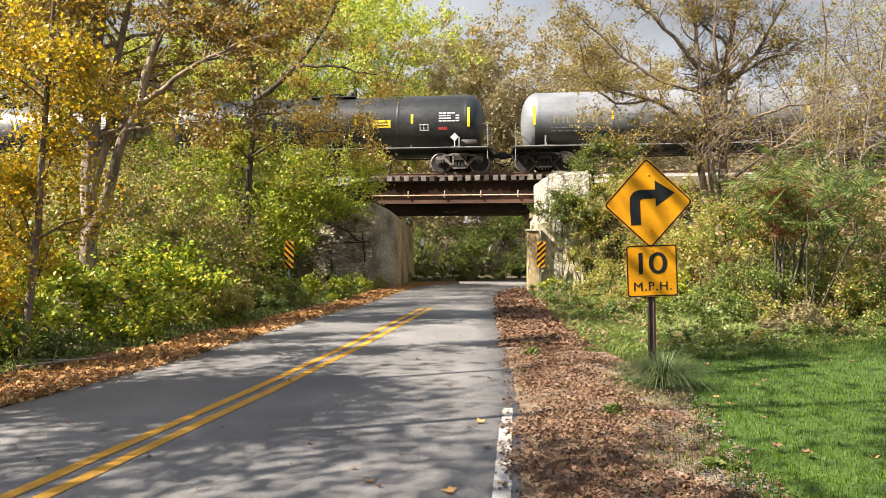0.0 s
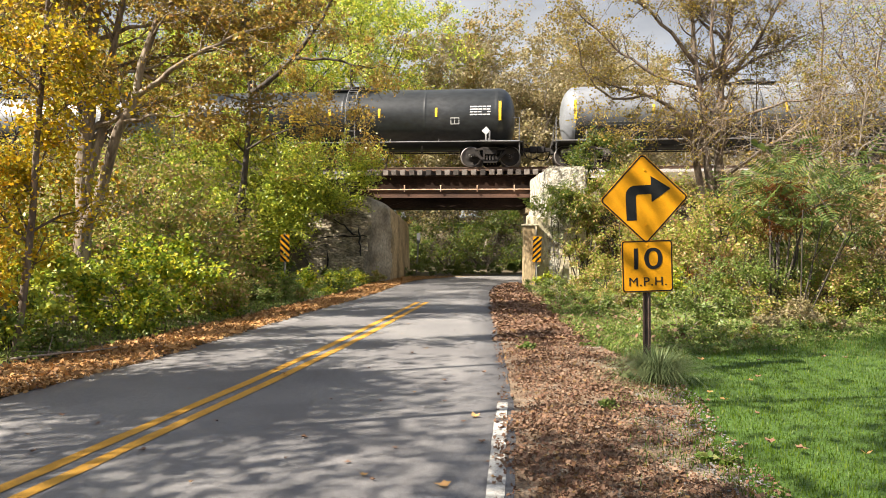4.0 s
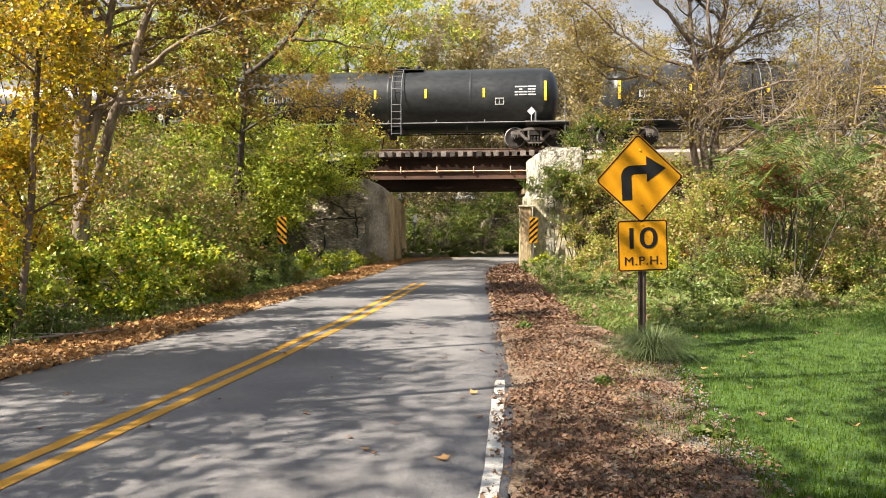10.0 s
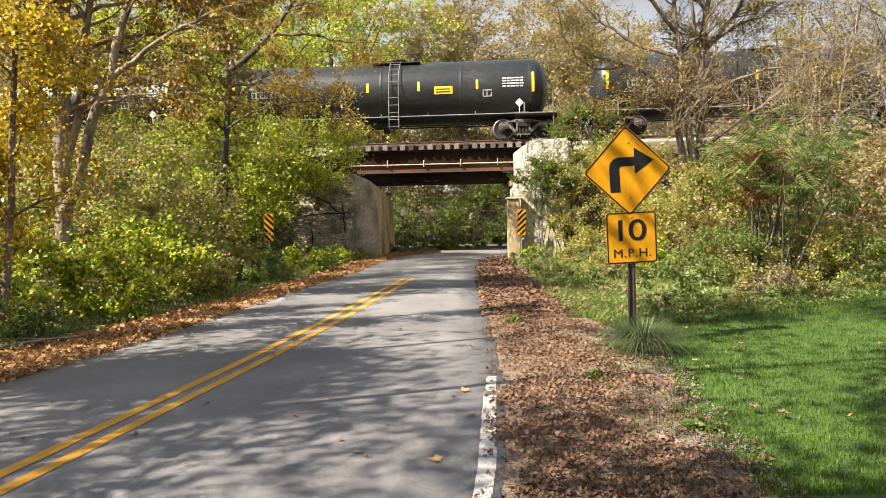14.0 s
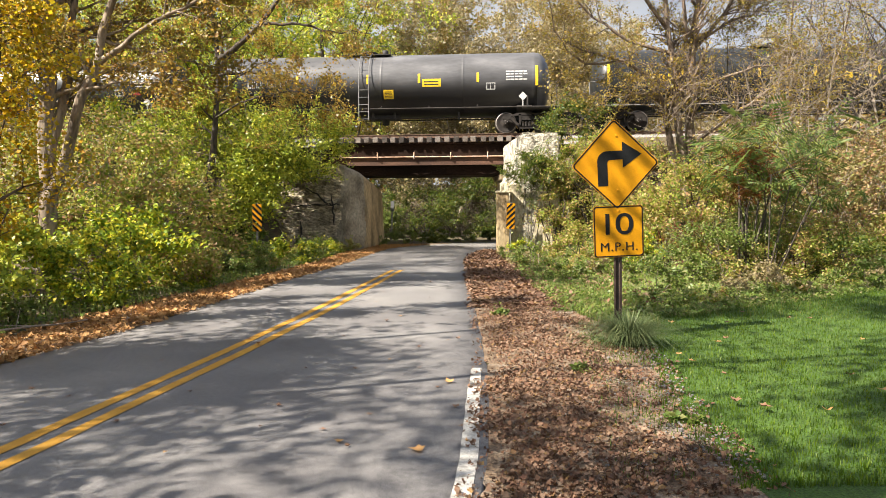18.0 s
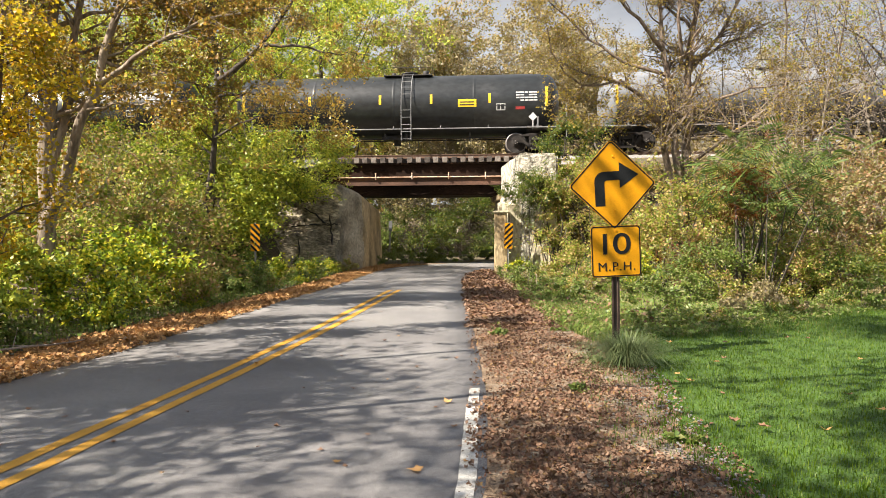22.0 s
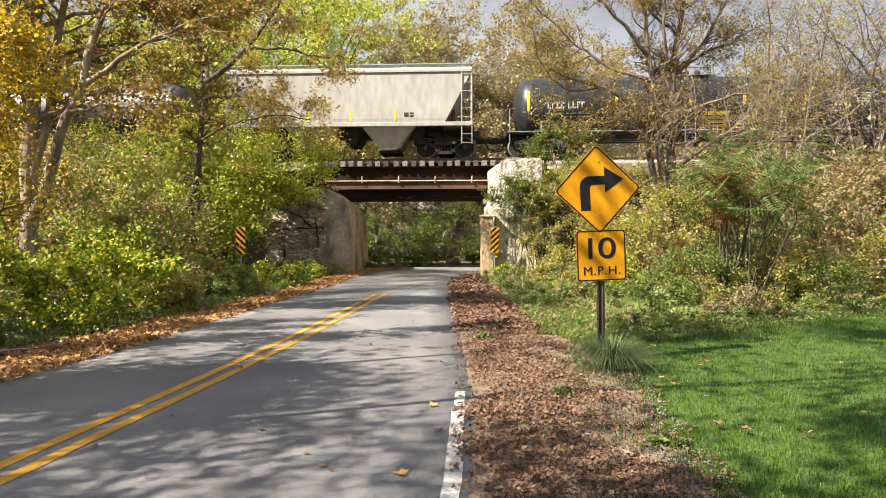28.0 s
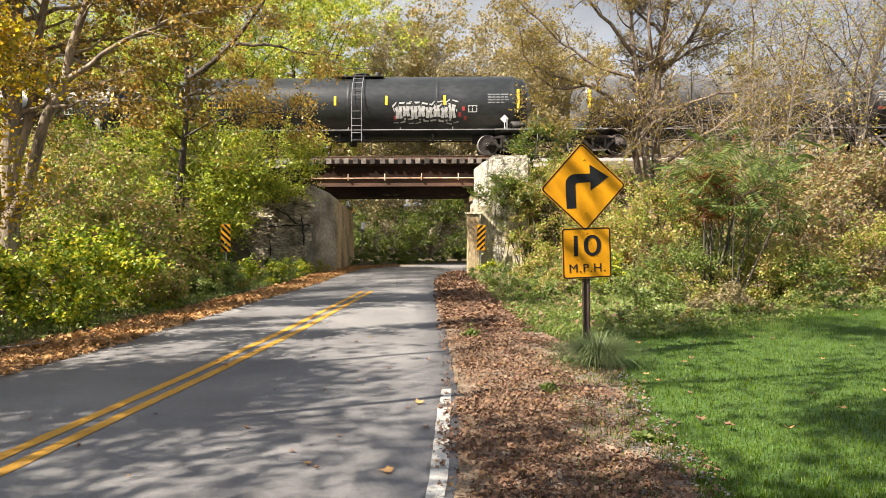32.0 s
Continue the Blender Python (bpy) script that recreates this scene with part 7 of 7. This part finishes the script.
rng = np.random.default_rng(7)
lit = drift(scatter(rng, SHOULDER_R, 34000, 3.6, 12, 0.014, 0.10, 1.2), rng, SHOULDER_R)
tagged(leaves("leaf_litter", lit, 0.033, "litter", rng, None, LOBED, 0.9, 0.3, 0.6), "brown curled fallen leaves on the shoulder", "fallen leaves", kind="stuff")
lit = drift(scatter(rng, SHOULDER_R, 16000, 3.6, 12, 0.016, 0.14, 1.2), rng, SHOULDER_R)
tagged(leaves("leaf_litter", lit, 0.034, "litter", rng, None, LEAF, 0.5, 0.5, 0.6), "crumbled brown leaf bits on the shoulder", "fallen leaves", kind="stuff")
lit = scatter(rng, SHOULDER_R, 14000, 11, 26.9, 0.03, 0.05)
tagged(leaves("leaf_litter", lit, 0.07, "litter", rng, None, LEAF, 0.45, 0.5, 0.6), "brown fallen leaves along the far shoulder", "fallen leaves", kind="stuff")
lit = scatter(rng, SHOULDER_L, 15000, 5.5, 32, 0.03, 0.05, 1.4)
tagged(leaves("leaf_litter", lit, 0.072, "litter_gold", rng, None, LOBED, 0.5, 0.5, 0.6), "golden-tan fallen leaves along the road edge", "fallen leaves", kind="stuff")
lawn = scatter(rng, LAWN, 200000, 3.7, 13.0, 0.0, 0.1, 1.35)
lawn[:, 0] -= np.abs(rng.normal(0, 0.3, len(lawn))) * (0.5 + 0.5 * np.sin(lawn[:, 1] * 2.7))
lawn = lawn[lawn[:, 0] < 0.75 * lawn[:, 1] + 1.0]
tagged(blades("grass", lawn, 0.042, 0.0066, "grass", rng), "short mown green grass blades", "grass", kind="stuff")
edge = scatter(rng, [(r[0], r[1] - 0.75, r[1] + 0.1) for r in LAWN], 5000, 3.8, 12.6, 0.0)
edge = edge[np.sin(edge[:, 0] * 4.3 + edge[:, 1] * 2.1) * np.sin(edge[:, 1] * 3.3) > 0.1]
tagged(blades("grass", edge, 0.045, 0.006, "grass_weed", rng), "thin grass creeping into the gravel shoulder", "grass", kind="stuff")
strip_v = scatter(rng, [(9.0, 2.6, 3.3), (11.5, 2.3, 3.7), (13, 2.35, 4.2), (18, 2.6, 3.4)], 7000, 9.0, 18.0, 0.0)
strip_v = strip_v[np.sin(strip_v[:, 0] * 5.0 + strip_v[:, 1] * 1.3) + np.sin(strip_v[:, 1] * 2.9) > -0.5]
tagged(blades("verge_grass", strip_v, 0.11, 0.008, "grass_weed", rng), "patchy grass between leaves and lawn", "grass", kind="stuff")
vg = scatter(rng, VERGE, 27000, 9.8, 26, 0.0, 0.1, 1.15)
vg[:, 1] -= np.abs(rng.normal(0, 0.45, len(vg))) * (1.0 + 0.8 * np.sin(vg[:, 0] * 1.3))
tagged(blades("verge_grass", vg, 0.085, 0.008, "grass_weed", rng), "rough grass and weeds beyond the lawn", "grass", kind="stuff")
tagged(leaves("verge_weeds", scatter(rng, VERGE, 42000, 9.8, 26, 0.05, 0.1, 1.15), 0.060, "leaf_weed", rng, None, SLIP), "broad-leaved green weeds beyond the lawn", "weeds", kind="stuff")
lit = scatter(rng, [(9.5, 2.7, 3.6), (13, 2.6, 5.0), (17, 2.8, 5.2), (24, 3.2, 5.0)], 2600, 10.5, 24, 0.05)
lit = lit[np.sin(lit[:, 0] * 2.9 + 1.0) * np.sin(lit[:, 1] * 1.7) > -0.25]
tagged(leaves("leaf_litter", lit, 0.07, "litter", rng, None, LEAF, 0.6, 0.5, 0.6), "brown leaves strewn over the verge", "fallen leaves", kind="stuff")
VERGE_L = [(6, -7.9, -5.8), (9, -7.0, -5.1), (14.8, -5.4, -3.9), (21, -4.6, -3.2), (28, -3.6, -2.5)]
tagged(blades("verge_grass", scatter(rng, VERGE_L, 3500, 6, 28, 0.0, 0.1), 0.22, 0.011, "grass_weed", rng), "weedy grass beside the road", "grass", kind="stuff")
tagged(leaves("verge_weeds", scatter(rng, VERGE_L, 9000, 6, 28, 0.10, 0.1), 0.055, "leaf_weed", rng), "low green weeds beside the road", "weeds", kind="stuff")


def grass_clump():
    rng = np.random.default_rng(3)
    t = holder("grass_clump", pose(2.46, 7.75, 0.0), "arching clump of grey-green grass round the post", "grass clump")
    n = 2000
    az = rng.uniform(0, 2 * np.pi, n)
    r = rng.uniform(0.02, 0.16, n)
    L = rng.uniform(0.25, 0.80, n)
    d = np.stack([np.cos(az), np.sin(az), np.zeros(n)], 1)
    w = np.stack([-np.sin(az), np.cos(az), np.zeros(n)], 1) * 0.0035
    out = rng.uniform(0.25, 1.3, n)
    rows = []
    for f in (0, 0.35, 0.7, 1.0):
        p = d * (r + L * out * (f ** 1.4) * 0.9)[:, None] + np.array([0, 0, 1]) * (L * (1.25 * f - (0.55 + 0.5 * out) * f * f))[:, None]
        k = 1 - 0.85 * f
        rows += [p - w * k, p + w * k]
    v = np.stack(rows, 1)
    f = np.array([(0, 1, 3, 2), (2, 3, 5, 4), (4, 5, 7, 6)])[None] + (np.arange(n) * 8)[:, None, None]
    bulk("tuft", v.reshape(-1, 3), f.reshape(-1, 4), "grass_tuft", t)


grass_clump()

# weed clumps on the verges
rng = random.Random(55)
for i in range(22):
    y = rng.uniform(12.0, 24)
    x = rng.uniform(3.0, 4.2 + (24 - y) * 0.45)
    shrub((x, y), (rng.uniform(0.35, 0.7), 0.4), rng.uniform(0.35, 0.85), ("leaf_weed", "leaf_mixed", "leaf_weed", "leaf_tan")[i % 4], 1500, 0.05, "clump of knee-high weeds on the verge", 400 + i, name="weed_clump", clumps=14, category="weeds", stems=5, sprays=16, bark="twig_pale")
for i in range(18):
    shrub((3.9 + i * 0.5 + rng.uniform(-0.2, 0.2), 10.75 + i * 0.27 + rng.uniform(-0.3, 0.6)), (rng.uniform(0.3, 0.6), 0.3), rng.uniform(0.16, 0.5), ("leaf_weed", "leaf_weed", "leaf_mixed", "leaf_tan")[i % 4], 1000, 0.042, "low weeds where the lawn ends", 480 + i, name="weed_clump", clumps=12, category="weeds", stems=4, sprays=10, bark="twig_pale")
for i in range(12):
    y = rng.uniform(8, 27)
    x = np.interp(y, [r[0] for r in SHOULDER_L], [r[1] for r in SHOULDER_L]) - rng.uniform(0.2, 0.8)
    shrub((x, y), (0.5, 0.5), rng.uniform(0.4, 0.9), ("leaf_green", "leaf_weed", "leaf_mixed")[i % 3], 1700, 0.06, "leafy weeds at the road edge", 430 + i, name="weed_clump", clumps=14, category="weeds", stems=5, sprays=16)
for i, (x, y) in enumerate([(-0.9, 32.3), (0.6, 34.0), (2.2, 35.6), (4.4, 37.0), (-0.6, 35.0), (1.4, 37.2), (6.8, 38.4)]):
    shrub((x, y), (1.0, 0.7), 0.6, ("leaf_weed", "leaf_dark")[i % 2], 3000, 0.07, "low green weeds past the bridge", 450 + i, name="weed_clump", clumps=18, category="weeds", stems=5)
for i, (x, y) in enumerate([(1.62, 6.6), (2.3, 10.6), (2.0, 5.0), (2.25, 8.0), (2.6, 13), (1.3, 10.2)]):
    shrub((x, y), (0.14, 0.14), 0.14, "grass_weed", 260, 0.05, "small green weed among fallen leaves", 460 + i, name="weed_clump", clumps=8, category="weeds", stems=3, sprays=4)


def fallen_leaf(at, size, leaf, turn, seed):
    """One curled leaf lying by itself."""
    rng = np.random.default_rng(seed)
    v = MAPLE[0] * size
    v = v - np.array([0, 0.4 * size, 0])
    v[:, 2] = np.abs(v[:, 0]) * rng.uniform(0.1, 0.7) + v[:, 1] ** 2 / size * rng.uniform(0, 0.8) + rng.uniform(0, 0.008, len(v))
    ob = bulk("fallen_leaf", v, MAPLE[1], leaf)
    ob.matrix_basis = pose(at[0], at[1], at[2], 0, 0, turn)
    return tagged(ob, "dry curled autumn leaf lying by itself", "leaf", "single fallen leaves")


fallen_leaf((0.33, 6.17, 0.006), 0.11, "litter_gold", 20, 1)
fallen_leaf((0.05, 4.42, 0.006), 0.13, "litter_gold", 80, 2)
rng = random.Random(66)
for i in range(80):
    y = 4.3 + 20 * rng.random() ** 1.8
    a, b = np.interp(y, [r[0] for r in ROAD], [r[1] for r in ROAD]), np.interp(y, [r[0] for r in ROAD], [r[2] for r in ROAD])
    x = a + (b - a) * rng.random() ** 0.6
    fallen_leaf((x, y, 0.006), rng.uniform(0.025, 0.075), ("litter", "litter_gold")[i % 5 == 0], rng.uniform(0, 360), 10 + i)
for i in range(30):
    y = 4.6 + 8 * rng.random()
    x = np.interp(y, [r[0] for r in LAWN], [r[1] for r in LAWN]) + abs(rng.gauss(0, 1.6)) + 0.1
    fallen_leaf((x, y, 0.05), rng.uniform(0.07, 0.11), ("litter", "litter_gold")[i % 2], rng.uniform(0, 360), 70 + i)


def pebbles():
    """Loose gravel showing between the leaves at the lawn's edge."""
    rng = np.random.default_rng(17)
    base = bmesh.new()
    bmesh.ops.create_icosphere(base, subdivisions=1, radius=1.0)
    bv = np.array([v.co[:] for v in base.verts])
    bf = np.array([[v.index for v in f.verts] for f in base.faces])
    base.free()
    n = 800
    y = rng.uniform(3.8, 9.5, n)
    x = np.interp(y, [r[0] for r in LAWN], [r[1] for r in LAWN]) - np.abs(rng.normal(0.15, 0.3, n)) + 0.1
    s = rng.uniform(0.004, 0.016, n)
    v = bv[None] * s[:, None, None] * rng.uniform(0.6, 1.2, (n, 1, 3)) * np.array([1, 1, 0.6])
    v = v + np.stack([x, y, ground_z(x, y) + 0.04], 1)[:, None]
    f = bf[None] + (np.arange(n) * len(bv))[:, None, None]
    tagged(bulk("gravel", v.reshape(-1, 3), f.reshape(-1, 3), "stone"), "grey gravel between leaves and lawn", "gravel", kind="stuff")


pebbles()


def dead_branch(a, b, r, seed, label):
    rng = np.random.default_rng(seed)
    a, b = np.array(a), np.array(b)
    pts = [a + (b - a) * f + rng.normal(0, 0.02, 3) for f in np.linspace(0, 1, 7)]
    lines = [(pts, np.linspace(r, r * 0.4, 7), 6)]
    for k in (2, 3, 5):
        e = pts[k] + rng.normal(0, 0.16, 3) + np.array([0, 0, 0.08])
        lines.append(([pts[k], (pts[k] + e) / 2, e], [r * 0.4, r * 0.3, r * 0.15], 4))
    tagged(tubes_mesh("dead_branch", lines, "deadwood"), label, "branch")


dead_branch((-5.3, 8.6, 0.08), (-4.4, 9.6, 0.10), 0.02, 1, "fallen grey branch among roadside leaves")
dead_branch((12.0, 17.8, 0.5), (13.0, 18.2, 1.5), 0.04, 2, "broken pale branch leaning in brush")
dead_branch((11.2, 17.2, 0.3), (12.4, 17.6, 1.3), 0.03, 3, "broken pale branch leaning in brush")
# ---- moving things ----
SPEED = 8.35


def motions():
    """The train rolls by at an even pace, its wheels turning."""
    for car, s in CARS:
        walk(car, [(t, TRACK @ pose(s - SPEED * t, 0, RAIL_TOP)) for t in range(0, 33, 4)])
    step = SPEED / 0.457 / 15
    for w in WHEELS:
        x, z = w.location.x, w.location.z
        walk(w, [(k / 15, Matrix.Translation((x, 0, z)) @ Matrix.Rotation(-step * k, 4, "Y")) for k in range(481)])


motions()
